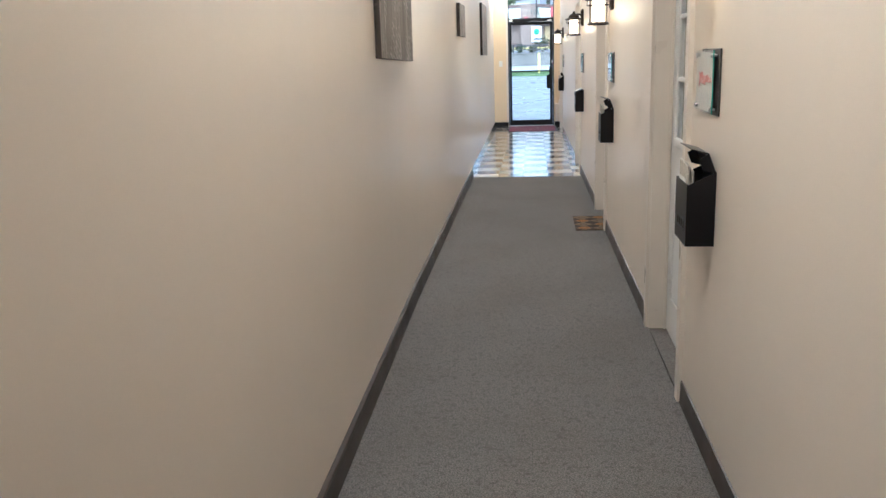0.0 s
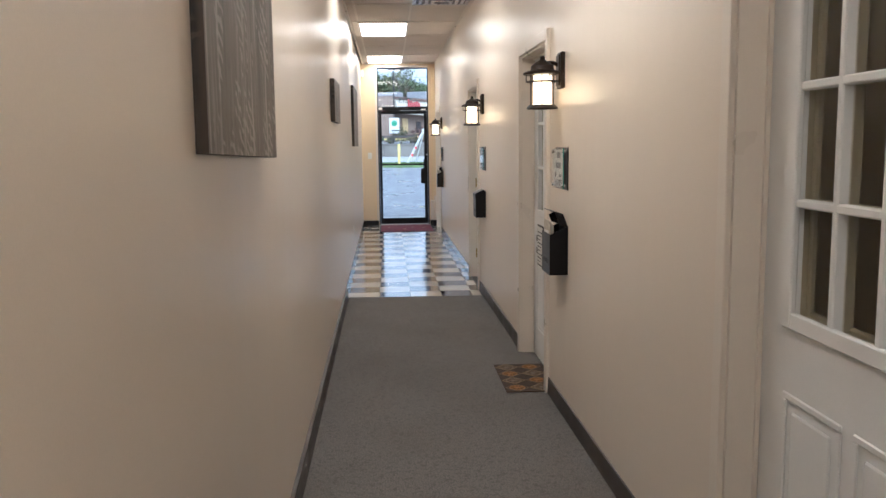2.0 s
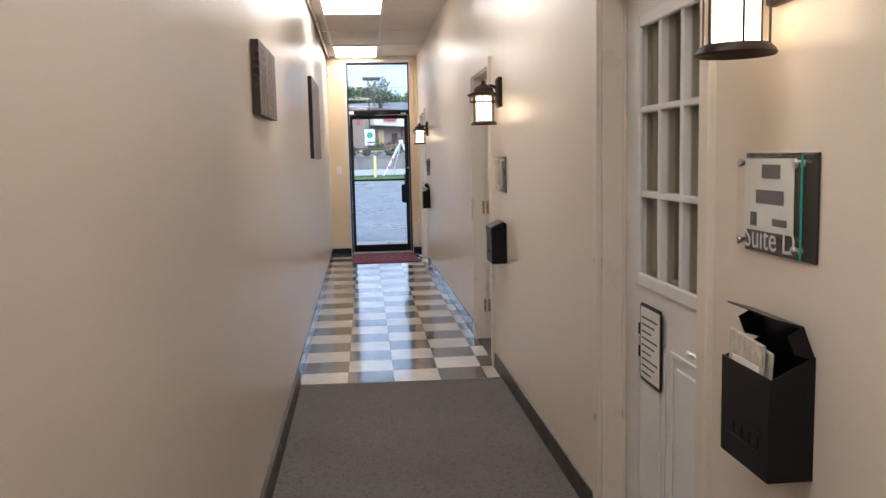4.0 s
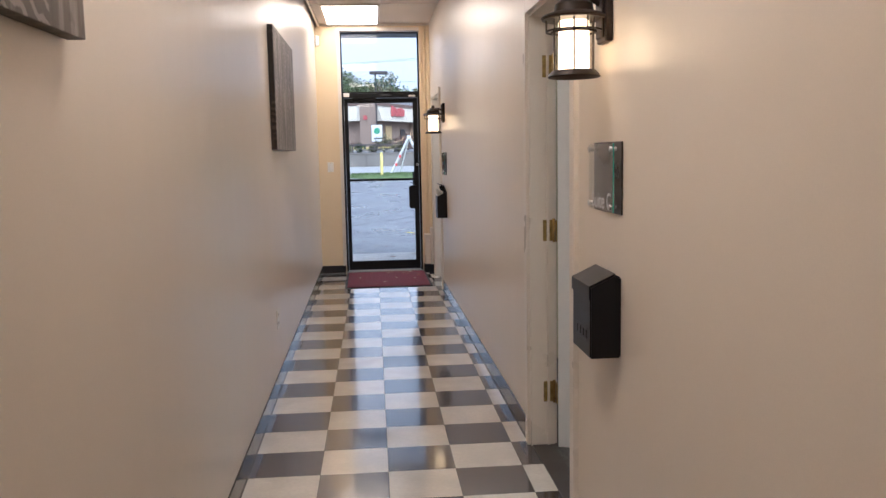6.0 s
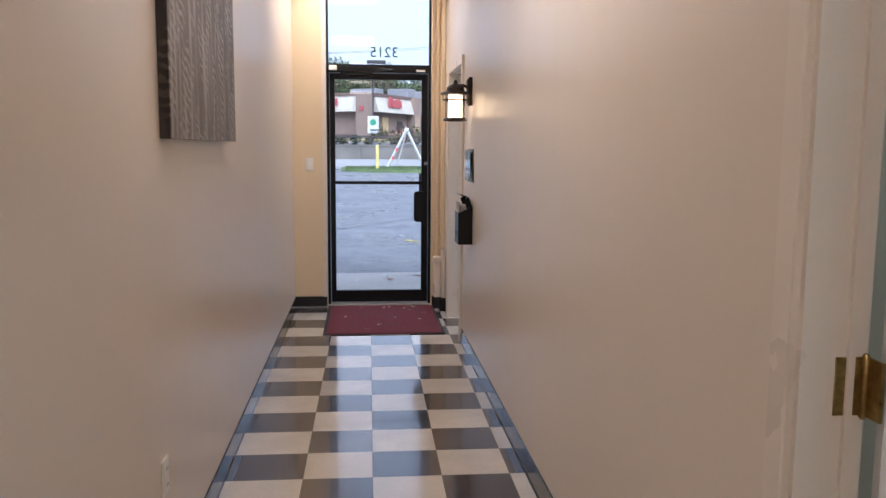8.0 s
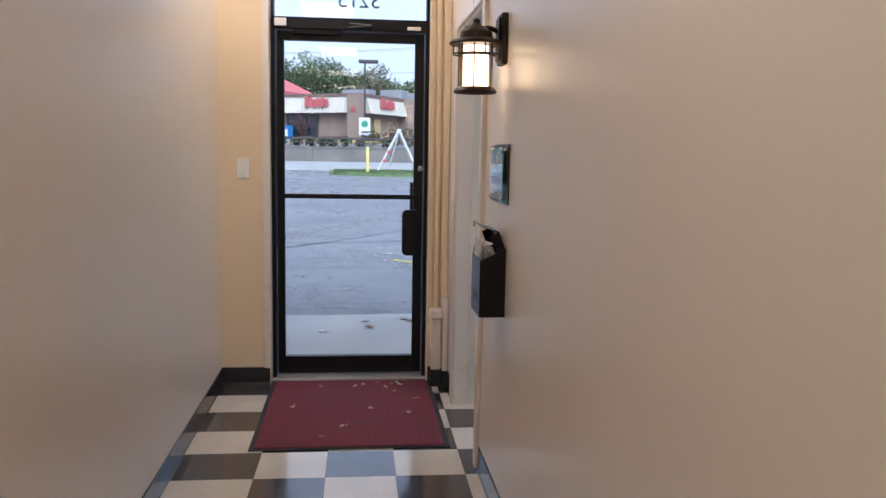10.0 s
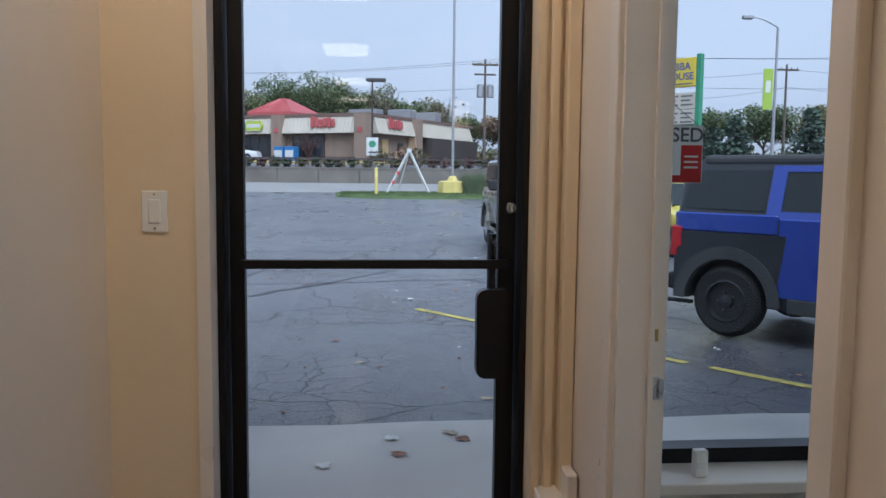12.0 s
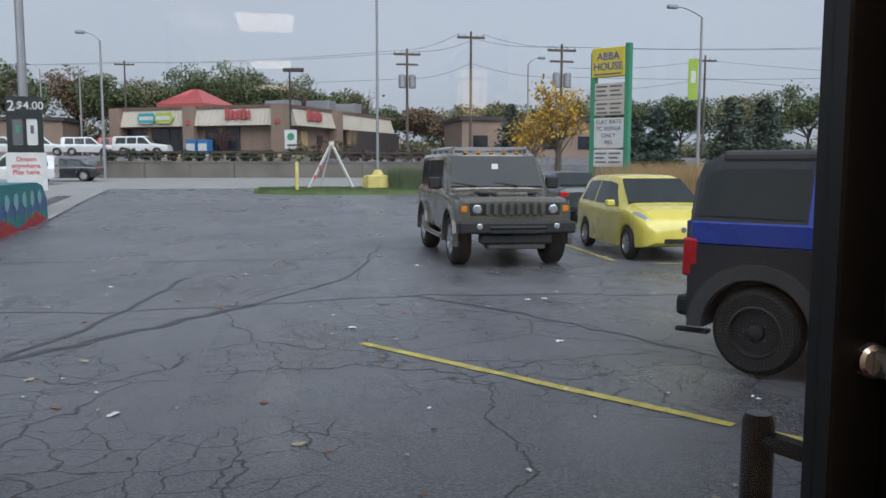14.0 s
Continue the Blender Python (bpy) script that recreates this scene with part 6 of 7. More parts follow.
for x in (-0.2, 0.2):
    part("can", boxes((x - 0.15, x + 0.15, -0.042, -0.031, 2.15, 2.95), bevel=0.03), (INK if x < 0 else WHITE_PAINT), t, "printed drink can shape")
    part("can_mark", boxes((x - 0.05, x + 0.05, -0.05, -0.0425, 2.5, 2.75)), GREEN_PAINT if x < 0 else INK, t)


def pole(name, label, at, h, r0, r1, mat_, category="pole", base=None, group=""):
    t = thing(name, label, category, (at[0], at[1], gz(at[1]) if base is None else base), group=group)
    part("shaft", rod(bmesh.new(), (0, 0, 0), (0, 0, h), r0, r1, 10), mat_, t)
    return t


pole("sign_mast", "tall grey steel mast beside the driveway", (-7.75, 35.5), 11, 0.15, 0.13, GREY_POLE)
fp = pole("flag_pole", "tall slim grey flag pole in a yellow base", (5.02, 46.6), 15, 0.075, 0.045, GREY_POLE, base=gz(46.6) + 1.05)
pl = thing("pole_base", "yellow painted concrete pole base", "pole base", (5.02, 46.6, gz(46.6) + 0.22))
part("block", lathe(bmesh.new(), [(0.78, 0.0), (0.72, 0.55), (0.62, 0.6), (0.3, 0.62), (0.16, 0.86)], 8), YELLOW_CON, pl)
bo = thing("bollard", "pale yellow steel bollard on the grass", "bollard", (1.1, 45.2, gz(45.2) + 0.18))
part("tube", lathe(bmesh.new(), [(0.085, 0), (0.085, 1.24), (0.06, 1.29), (0.02, 1.31)], 14), YELLOW_CON, bo, smooth=True)
af = thing("sign_stand", "white timber A-frame stand on the grass", "stand", (2.78, 46.5, gz(46.5) + 0.2))
for x in (-1.1, 1.02):
    part("leg", rod(bmesh.new(), (x, 0, 0), (0, 0, 2.15), 0.075, 0.075, 4), WHITE_PAINT, af)
part("leg", rod(bmesh.new(), (-0.55, 0.9, 0), (0.02, 0.05, 2.1), 0.05, 0.05, 4), WHITE_PAINT, af)
part("brace", boxes((-0.12, 0.12, -0.09, 0.09, 2.02, 2.24), bevel=0.02), WHITE_PAINT, af)
part("red_stripes", boxes((-0.86, -0.74, -0.085, -0.075, 0.45, 0.62), (-0.62, -0.5, -0.085, -0.075, 0.92, 1.1), bevel=0.0), RED_INK, af)

bm = bmesh.new()
g = random.Random(8)
for k in range(1600):
    a, r = g.uniform(0, 6.28), 1.0 * math.sqrt(g.random())
    x, y = 6.35 + 0.95 * r * math.cos(a), 46.2 + 0.8 * r * math.sin(a)
    h = g.uniform(0.5, 1.25)
    dx, dy = g.uniform(-0.3, 0.3), g.uniform(-0.3, 0.3)
    z = gz(y) + 0.15
    bm.faces.new([bm.verts.new(q) for q in ((x - 0.02, y, z), (x + 0.02, y, z), (x + dx + 0.005, y + dy, z + h))])
tagged(solid("ornamental_grass", bm, make("green shrub blades", (0.09, 0.12, 0.06), 0.9, var=0.4, scale=6, bump=0), "clump of green ornamental grass by the pole base", "shrub"), kind="stuff")
bm = bmesh.new()
for k in range(17000):
    x, y = g.uniform(16.0, 25.5), g.uniform(41.5, 47)
    h = g.uniform(0.5, 1.7)
    a = g.uniform(0, 3.14)
    dx, dy = g.uniform(-0.35, 0.35), g.uniform(-0.3, 0.3)
    z = gz(y)
    w = 0.014
    bm.faces.new([bm.verts.new(q) for q in ((x - w * math.cos(a), y - w * math.sin(a), z), (x + w * math.cos(a), y + w * math.sin(a), z), (x + dx, y + dy, z + h))])
tagged(solid("tall_dry_grass", bm, STRAW, "bed of tall orange dry grass", "grass"), kind="stuff")

# tenants' pylon sign
t = thing("pylon_sign", "tall green-posted sign with yellow and white panels", "sign", (16.75, 46.0, gz(46)), rz=-52)
for x in (-0.95, 1.0):
    part("post", boxes((x - 0.13, x + 0.13, -0.16, 0.16, 0, 7.0 if x < 0 else 7.35), bevel=0.02), GREEN_PAINT, t)
part("header_panel", boxes((-1.0, 0.86, -0.19, 0.19, 5.75, 7.2), bevel=0.03), make("yellow sign face", (0.62, 0.48, 0.04), 0.4, bump=0), t, "yellow header panel")
BLUE_INK = make("blue print", (0.03, 0.06, 0.30), 0.5, bump=0)
for b, z in (("ABBA", 6.75), ("HOUSE", 6.25)):
    lettering(b, 0.52, BLUE_INK, t, pose(-0.06, -0.2, z, 90), label="blue lettering", bold=0.012)
part("small_print", boxes((-0.85, 0.7, -0.197, -0.191, 5.85, 5.93)), INK, t)
for k, (z0, z1) in enumerate(((4.62, 5.45), (3.85, 4.58), (2.2, 3.7), (1.25, 2.1))):
    p = part("panel", boxes((-0.82, 0.87, -0.15, 0.15, z0, z1), bevel=0.02), CREAM_METAL if k < 2 else WHITE_PAINT, t)
    if k != 2:
        bm = bmesh.new()
        for j in range(3):
            for x0, x1 in ((-0.72, -0.08), (0.06, 0.72)):
                box(bm, x0, x1 - 0.12 * (j % 2), -0.157, -0.1515, z1 - 0.22 - 0.22 * j, z1 - 0.13 - 0.22 * j)
        part("print", bm, INK, t, "illegible tenant names")
for k, b in enumerate(("FLAT RATE", "PC REPAIR", "ONLY", "$65")):
    lettering(b, 0.3, INK, t, pose(0.02, -0.157, 3.5 - 0.34 * k, 90), label="black changeable lettering", bold=0.012)

# street lamps
def street_lamp(at, h, reach, label):
    t = pole("street_lamp", label, at, h, 0.11, 0.07, GREY_POLE, "street lamp")
    bm = bmesh.new()
    prev = (0, 0, h)
    for k in range(1, 7):
        q = (reach * k / 6, 0, h + 0.55 * math.sin(math.pi / 2 * k / 6))
        rod(bm, prev, q, 0.04, 0.035, 6)
        prev = q
    part("arm", bm, GREY_POLE, t)
    s = 1 if reach > 0 else -1
    part("lamp_head", boxes((*sorted((prev[0] - s * 0.05, prev[0] + s * 0.6)), -0.16, 0.16, prev[2] - 0.12, prev[2] + 0.1), bevel=0.05), GREY_POLE, t)
    return t


street_lamp((-12.0, 68.3), 9.6, -1.0, "curved-arm grey street lamp by the wall")
lp = street_lamp((24.8, 52.0), 9.9, -1.6, "curved-arm grey street lamp carrying a green banner")
part("banner", boxes((-0.75, -0.15, -0.02, 0.02, 5.1, 7.5)), make("lime banner", (0.30, 0.42, 0.05), 0.7, bump=0), lp, "green street banner")
part("banner_mark", boxes((-0.6, -0.3, -0.03, -0.0205, 6.1, 6.8)), WHITE_PAINT, lp)
street_lamp((-19.5, 95), 8.5, -1.0, "distant grey curved-arm street lamp")
street_lamp((20.8, 74), 8.0, 0.9, "distant grey curved-arm street lamp")
street_lamp((-24.5, 100), 9.0, -1.2, "distant grey curved-arm street lamp")
t = pole("lot_lamp", "dark twin-head parking lot lamp with a hanging sign", (1.05, 75.5), 7.1, 0.08, 0.07, DARK_WALL, "street lamp")
part("lamp_head", boxes((-0.55, 1.15, -0.25, 0.25, 7.0, 7.3), bevel=0.05), DARK_WALL, t)
part("placard", boxes((-0.5, 0.5, -0.13, -0.09, 0.75, 2.3), bevel=0.02), WHITE_PAINT, t, "white placard")
bm = bmesh.new()
lathe(bm, [(0.3, -0.13), (0.3, -0.15)], 14, (0, 0, 1.75), "y")
part("placard_mark", bm, GREEN_PAINT, t, "green round mark")
part("placard_print", boxes((-0.3, 0.3, -0.142, -0.131, 0.95, 1.12)), INK, t)
t = pole("twin_lamp", "tall twin-head lamp beyond the car park", (24.4, 40.0), 10.2, 0.1, 0.07, GREY_POLE, "street lamp")
part("lamp_head", boxes((-0.9, -0.5, -0.2, 0.2, 10.1, 10.5), bevel=0.05), DARK_WALL, t)
part("lamp_head", boxes((0.5, 0.9, -0.2, 0.2, 10.1, 10.5), bevel=0.05), DARK_WALL, t)
part("arm", boxes((-0.6, 0.6, -0.03, 0.03, 10.0, 10.08)), DARK_WALL, t)


# ---- utility poles and cables ----
def utility(at, h, boxed=False):
    t = pole("utility_pole", "weathered timber utility pole with a crossarm", at, h, 0.14, 0.09, WOOD_POLE, "utility pole", group="utility poles along the street")
    part("crossarm", boxes((-1.1, 1.1, -0.07, 0.07, h - 0.55, h - 0.38)), WOOD_POLE, t)
    for x in (-1.0, -0.45, 0.45, 1.0):
        part("insulator", lathe(bmesh.new(), [(0.05, h - 0.38), (0.06, h - 0.28), (0.03, h - 0.18)], 8, (x, 0, 0)), GREY_POLE, t)
    if boxed:
        part("transformer", lathe(bmesh.new(), [(0.28, h - 3.2), (0.3, h - 3.1), (0.3, h - 2.2), (0.2, h - 2.1)], 12, (-0.42, -0.1, 0)), GREY_POLE, t, "grey transformer drum")
        part("transformer", lathe(bmesh.new(), [(0.28, h - 3.2), (0.3, h - 3.1), (0.3, h - 2.2), (0.2, h - 2.1)], 12, (0.42, -0.1, 0)), GREY_POLE, t, "grey transformer drum")
        part("crossarm", boxes((-0.9, 0.9, -0.07, 0.07, h - 1.35, h - 1.2)), WOOD_POLE, t)


POLES = [(-17.5, 108, 11.0, False), (10.5, 74.0, 9.0, True), (14.95, 70.0, 10.2, False), (21.0, 66.0, 10.0, True), (38.0, 76.0, 9.3, False), (-42, 112, 11, False), (52, 60, 10.5, False)]
for x, y, h, b in POLES:
    utility((x, y), h, b)


def cable(a, b, sag):
    bm = bmesh.new()
    prev = None
    for k in range(17):
        u = k / 16
        q = Vector(a).lerp(Vector(b), u) - Vector((0, 0, sag * 4 * u * (1 - u)))
        if prev is not None:
            rod(bm, prev, q, 0.013, seg=4)
        prev = q
    tagged(solid("overhead_cable", bm, WIRE, "thin black cable slung between poles", "cable", group="overhead cables"))


for i, j in ((5, 0), (0, 1), (1, 2), (2, 3), (3, 6)):
    (x0, y0, h0, _), (x1, y1, h1, _) = POLES[i], POLES[j]
    for o, dz in ((-1.0, -0.2), (1.0, -0.2), (0, -2.4)):
        cable((x0 + o, y0, gz(y0) + h0 + dz), (x1 + o, y1, gz(y1) + h1 + dz), 0.35)
x1, y1, h1, _ = POLES[4]
cable((20, 62, 8.2), (x1, y1, gz(y1) + h1 - 0.4), 0.3)
cable((x1, y1, gz(y1) + h1 - 0.4), (70, 70, 9.5), 0.5)
cable((20, 62, 6.6), (x1, y1, gz(y1) + h1 - 2), 0.3)
cable((x1, y1, gz(y1) + h1 - 2), (70, 70, 7.8), 0.5)

# ---- retaining wall, railing and shrubs ----
setting("retaining_wall", boxes((-12.6, 16, 68.95, 69.3, 0.2, 1.55), (-12.7, 16, 68.9, 69.35, 1.55, 1.66)), make("stained retaining concrete", (0.16, 0.145, 0.125), 0.85, var=0.3, scale=0.7, fine=12, bump=0.4, depth=0.01), "weathered concrete retaining wall along the street", "wall")
for k in range(9):
    x = -12.6 + 3.15 * k
    setting("wall_joint", boxes((x, x + 0.05, 68.93, 68.955, 0.3, 1.55)), DARK_WALL, "dark joint in the retaining wall", "trim")
f = thing("railing", "dark metal railing on the retaining wall", "railing", (0, 69.12, 1.66))
for k in range(16):
    x = -12.4 + 1.88 * k
    part("post", boxes((x - 0.05, x + 0.05, -0.05, 0.05, 0, 0.72)), DARK_WALL, f)
part("rail", boxes((-12.4, 15.8, -0.05, 0.05, 0.62, 0.74)), DARK_WALL, f)
part("rail", boxes((-12.4, 15.8, -0.04, 0.04, 0.3, 0.37)), DARK_WALL, f)


def leaf_clump(bm, c, rad, n, size, g, flat=0.8):
    for _ in range(n):
        v = Vector((g.gauss(0, 1), g.gauss(0, 1), g.gauss(0, 1)))
        v = v.normalized() * (g.random() ** 0.45)
        p = Vector((c[0] + rad[0] * v.x, c[1] + rad[1] * v.y, c[2] + rad[2] * v.z))
        d = Vector((g.uniform(-1, 1), g.uniform(-1, 1), g.uniform(-flat, flat))).normalized() * size * g.uniform(0.6, 1.3)
        e = d.cross(Vector((g.uniform(-1, 1), g.uniform(-1, 1), g.uniform(-1, 1)))).normalized() * size * g.uniform(0.4, 0.8)
        bm.faces.new([bm.verts.new(q) for q in (p - d, p + e, p + d, p - e)])


def leafy(name, c, var=0.3):
    return make(name, c, 0.85, var=var, scale=0.5, fine=3, bump=0)


SHRUB = [leafy("dark green shrub", (0.035, 0.05, 0.022)), leafy("brown-red shrub", (0.075, 0.035, 0.03)), leafy("olive shrub", (0.07, 0.07, 0.03))]
g = random.Random(21)
for k in range(26):
    x = -12 + 1.05 * k + g.uniform(-0.2, 0.2)
    r = g.uniform(0.4, 0.62) if k not in (13, 15, 16) else 1.05
    bm = bmesh.new()
    y = 71.2 + g.uniform(-0.3, 0.6)
    leaf_clump(bm, (0, 0, r * 0.8), (r, r, r * 0.8), 170, 0.13, g)
    rod(bm, (0, 0, -0.05), (0, 0, r), 0.05, 0.02, 5)
    ob = solid("shrub", bm, SHRUB[g.randrange(3)], "clipped autumn shrub behind the railing", "shrub", at=(x, y, gz(y)), group="shrubs along the wall")
bm = bmesh.new()
for k in range(60):
    a, h = g.uniform(0, 6.28), g.uniform(0.8, 1.7)
    rod(bm, (0, 0, 0.3 + 0.5 * g.random()), (0.95 * math.cos(a) * g.random() * 1.2, 0.9 * math.sin(a), 0.9 + h), 0.02, 0.006, 4)
rod(bm, (0, 0, -0.05), (0, 0, 1.2), 0.08, 0.04, 6)
leaf_clump(bm, (0, 0, 1.9), (1.4, 1.2, 0.85), 150, 0.09, g)
solid("bare_shrub", bm, SHRUB[1], "nearly bare reddish ornamental tree before the restaurant", "tree", at=(-4.3, 74, gz(74)))

# ---- the restaurant ----
LX, DP, RZ, B0 = 18.6, 24.0, 4.75, 2.1
RB = tagged(new("restaurant"), "low brown brick restaurant with a cream ribbed mansard and brick piers", "building")
RB.matrix_basis = pose(0.3, 81.6, B0 - 0.1, 0, 0, -31)
part("wall", boxes((-LX, 0, 0.35, DP, 0, RZ - 0.3)), BRICK, RB)
part("base_course", boxes((-LX, 0.03, 0.3, 0.349, 0, 0.75), (0.001, 0.05, 0.35, DP, 0, 0.75)), BRICK_DARK, RB, "darker brick plinth")


def mansard(x0, x1, face):
    bm = bmesh.new()
    z0, z1 = 2.95, RZ - 0.25
    if face == "front":
        prism(bm, [(-0.55, z0), (0.34, z0), (0.34, z1), (-0.05, z1)], x0, x1, "x")
        n = int((x1 - x0) / 0.4)
        for k in range(n + 1):
            x = x0 + (x1 - x0) * k / n
            prism(bm, [(-0.60, z0), (-0.55, z0), (-0.05, z1), (-0.10, z1)], x - 0.025, x + 0.025, "x")
    else:
        prism(bm, [(0.9, z0), (0.01, z0), (0.01, z1), (0.4, z1)], x0, x1, "y")
        n = int((x1 - x0) / 0.4)
        for k in range(n + 1):
            y = x0 + (x1 - x0) * k / n
            prism(bm, [(0.95, z0), (0.9, z0), (0.4, z1), (0.45, z1)], y - 0.025, y + 0.025, "y")
    part("mansard", bm, CREAM_METAL, RB, "cream ribbed metal mansard")


for x0, x1 in ((-LX + 0.9, -10.1), (-8.9, -0.7)):
    mansard(x0, x1, "front")
for y0, y1 in ((1.1, 8.6), (10.0, 23.0)):
    mansard(y0, y1, "side")
part("parapet", boxes((-LX - 0.1, 0.15, -0.15, 0.345, RZ - 0.25, RZ + 0.05), (0.155, 0.5, -0.15, DP, RZ - 0.25, RZ + 0.05), (-LX, 0.14, 0.35, DP, RZ - 0.299, RZ - 0.15)), BRICK_DARK, RB, "brown parapet cap")
for x in (-LX, -10.1, -0.65):
    part("pier", boxes((x, x + (1.2 if x < -1 else 1.3), -0.7, 0.345, 0, RZ - 0.02)), BRICK, RB, "brick pier")
part("pier", boxes((0.051, 1.0, 8.6, 10.0, 0, RZ - 0.02)), BRICK, RB, "brick pier")
for x0, x1, z0 in ((-17.2, -15.1, 0.8), (-14.3, -12.4, 0.05), (-12.2, -10.4, 0.6), (-8.2, -6.0, 0.75), (-5.9, -4.6, 0.75)):
    w = part("window", boxes((x0, x1, 0.2, 0.298, z0, 2.75)), SHOP_GLASS, RB, "dark shop window")
    part("frame", boxes((x0 - 0.06, x0 + 0.02, 0.17, 0.299, z0, 2.8), (x1 - 0.02, x1 + 0.06, 0.17, 0.299, z0, 2.8), (x0 + 0.02, x1 - 0.02, 0.17, 0.299, 2.74, 2.8), ((x0 + x1) / 2 - 0.03, (x0 + x1) / 2 + 0.03, 0.17, 0.199, z0, 2.74)), DARK_WALL, w)
# no glow here: the tan pane colour stands in for light inside
part("window", boxes((0.05, 0.12, 3.2, 4.4, 1.0, 2.5)), make("lit pickup window", (0.5, 0.36, 0.18), 0.3), RB, "pickup window with the light inside put into its colour")
part("side_annex", boxes((0.051, 1.3, 11.5, 23.5, 0, 2.9)), DARK_WALL, RB, "dark timber service enclosure")
part("service_door", boxes((0.05, 0.13, 6.4, 7.4, 0.1, 2.2)), DARK_WALL, RB)
for x, y, mt, nm in ((-4.2, 0, RED_METAL, "front"), (0, 4.6, RED_METAL, "side")):
    gg = random.Random(2)
    for k in range(6):
        if nm == "front":
            part("sign_shape", boxes((x - 1.35 + 0.46 * k, x - 0.98 + 0.46 * k, -0.62, -0.45, 3.45 + 0.08 * (k % 2), 4.25 + (0.3 if k == 0 else 0.08 * ((k + 1) % 3))), bevel=0.03), mt, RB, "red sign shape")
        else:
            part("sign_shape", boxes((0.75, 0.93, y - 1.35 + 0.46 * k, y - 0.98 + 0.46 * k, 3.45 + 0.08 * (k % 2), 4.25 + (0.3 if k == 0 else 0.08 * ((k + 1) % 3))), bevel=0.03), mt, RB, "red sign shape")
for x, mt in ((-14.2, make("teal sign", (0.05, 0.32, 0.34), 0.5)), (-12.2, make("lime sign", (0.40, 0.48, 0.05), 0.5))):
    bm = bmesh.new()
    prism(bm, [(x - 1.1, 3.7), (x - 0.75, 3.2), (x + 0.75, 3.2), (x + 1.1, 3.7), (x + 0.75, 4.25), (x - 0.75, 4.25)], -0.72, -0.58, "y")
    s = part("hexagon_sign", bm, mt, RB, "six-sided shop sign")
    part("sign_band", boxes((x - 0.8, x + 0.8, -0.735, -0.721, 3.55, 3.9)), WHITE_PAINT, s)
    part("sign_rim", boxes((x - 0.7, x + 0.7, -0.735, -0.721, 4.17, 4.22), (x - 0.7, x + 0.7, -0.735, -0.721, 3.23, 3.28)), WHITE_PAINT, s)
for x in (-10.0, -0.5):
    part("wall_mark", boxes((x + 0.3, x + 0.75, -0.76, -0.701, 3.0, 3.45), bevel=0.05), RED_METAL, RB, "red round wall mark")
bm = bmesh.new()
rings = []
for z, hwx in ((RZ - 0.1, 2.9), (RZ + 0.9, 2.9), (RZ + 2.5, 0.4), (RZ + 2.6, 0.02)):
    rings.append([bm.verts.new((-16.0 + sx * hwx, 9.5 + sy * hwx, z)) for sx, sy in ((-1, -1), (1, -1), (1, 1), (-1, 1))])
for a, b in zip(rings, rings[1:]):
    for i in range(4):
        bm.faces.new((a[i], a[(i + 1) % 4], b[(i + 1) % 4], b[i]))
for k in range(17):
    u = -1 + 2 * k / 16
    rod(bm, (-16.0 + u * 2.9, 9.5 - 2.92, RZ + 0.92), (-16.0 + u * 0.4, 9.5 - 0.42, RZ + 2.52), 0.05, 0.04, 4)
part("tower_roof", bm, RED_METAL, RB, "red pyramid metal roof")
for x, y, w_, h_ in ((-4.0, 7.0, 1.6, 0.9), (-2.0, 11.0, 1.3, 1.1), (-6.5, 12, 1.2, 0.8), (-2.5, 17, 1.8, 1.2)):
    part("roof_unit", boxes((x - w_, x + w_, y - 0.8, y + 0.8, RZ - 0.148, RZ + h_), bevel=0.05), GREY_POLE, RB, "grey roof-top unit")
for k, x in enumerate((-8.3, -7.0)):
    i = thing("ice_bin", "blue and white outdoor merchandiser by the wall", "cabinet", (0.3 + math.cos(radians(-31)) * x + math.sin(radians(-31)) * 1.6, 81.6 + math.sin(radians(-31)) * x - math.cos(radians(-31)) * 1.6, B0), rz=-31)
    part("cabinet", boxes((-0.55, 0.55, -0.4, 0.4, 0, 1.55), bevel=0.03), make("blue cabinet", (0.04, 0.16, 0.38), 0.4) if k == 0 else bpy.data.materials["blue cabinet"], i)
    part("door_panel", boxes((-0.45, 0.45, -0.43, -0.401, 0.55, 1.2)), WHITE_PAINT, i)
setting("yellow_kerb", boxes((-9, 4, 76.0, 76.3, 1.9, 2.2)), YELLOW_CON, "yellow painted kerb before the restaurant", "kerb")

# low buildings in the distance
for x, y, w_, d_, h_, mt, lab in ((28, 92, 9, 10, 4.0, BRICK, "low brown brick building beyond the trees"), (-34, 110, 9, 9, 4.2, BRICK, "low brick building in the distance")):
    b = thing("low_building", lab, "building", (x, y, gz(y) - 0.1))
    part("wall", boxes((-w_, w_, 0, d_, 0, h_)), mt, b)
    part("roof", boxes((-w_ - 0.3, w_ + 0.3, -0.3, d_ + 0.3, h_, h_ + 0.4)), DARK_WALL, b)
    for k in range(4):
        x0 = -w_ + 1.2 + k * (2 * w_ - 2.4) / 4
        part("window", boxes((x0, x0 + 1.6, -0.06, -0.005, 1.0, 2.4)), SHOP_GLASS, b)


# ---- trees ----
BARK = make("grey-brown bark", (0.09, 0.07, 0.055), 0.95, var=0.25, scale=4, stretch=(4, 4, 0.6), bump=0.6, depth=0.02)
CROWNS = {"green": leafy("autumn green leaves", (0.10, 0.13, 0.055), 0.4), "olive": leafy("olive leaves", (0.165, 0.165, 0.08), 0.4), "rust": leafy("rusty leaves", (0.17, 0.12, 0.075), 0.4), "gold": leafy("golden leaves", (0.42, 0.26, 0.03), 0.35), "fir": leafy("dark fir needles", (0.05, 0.075, 0.056), 0.35)}


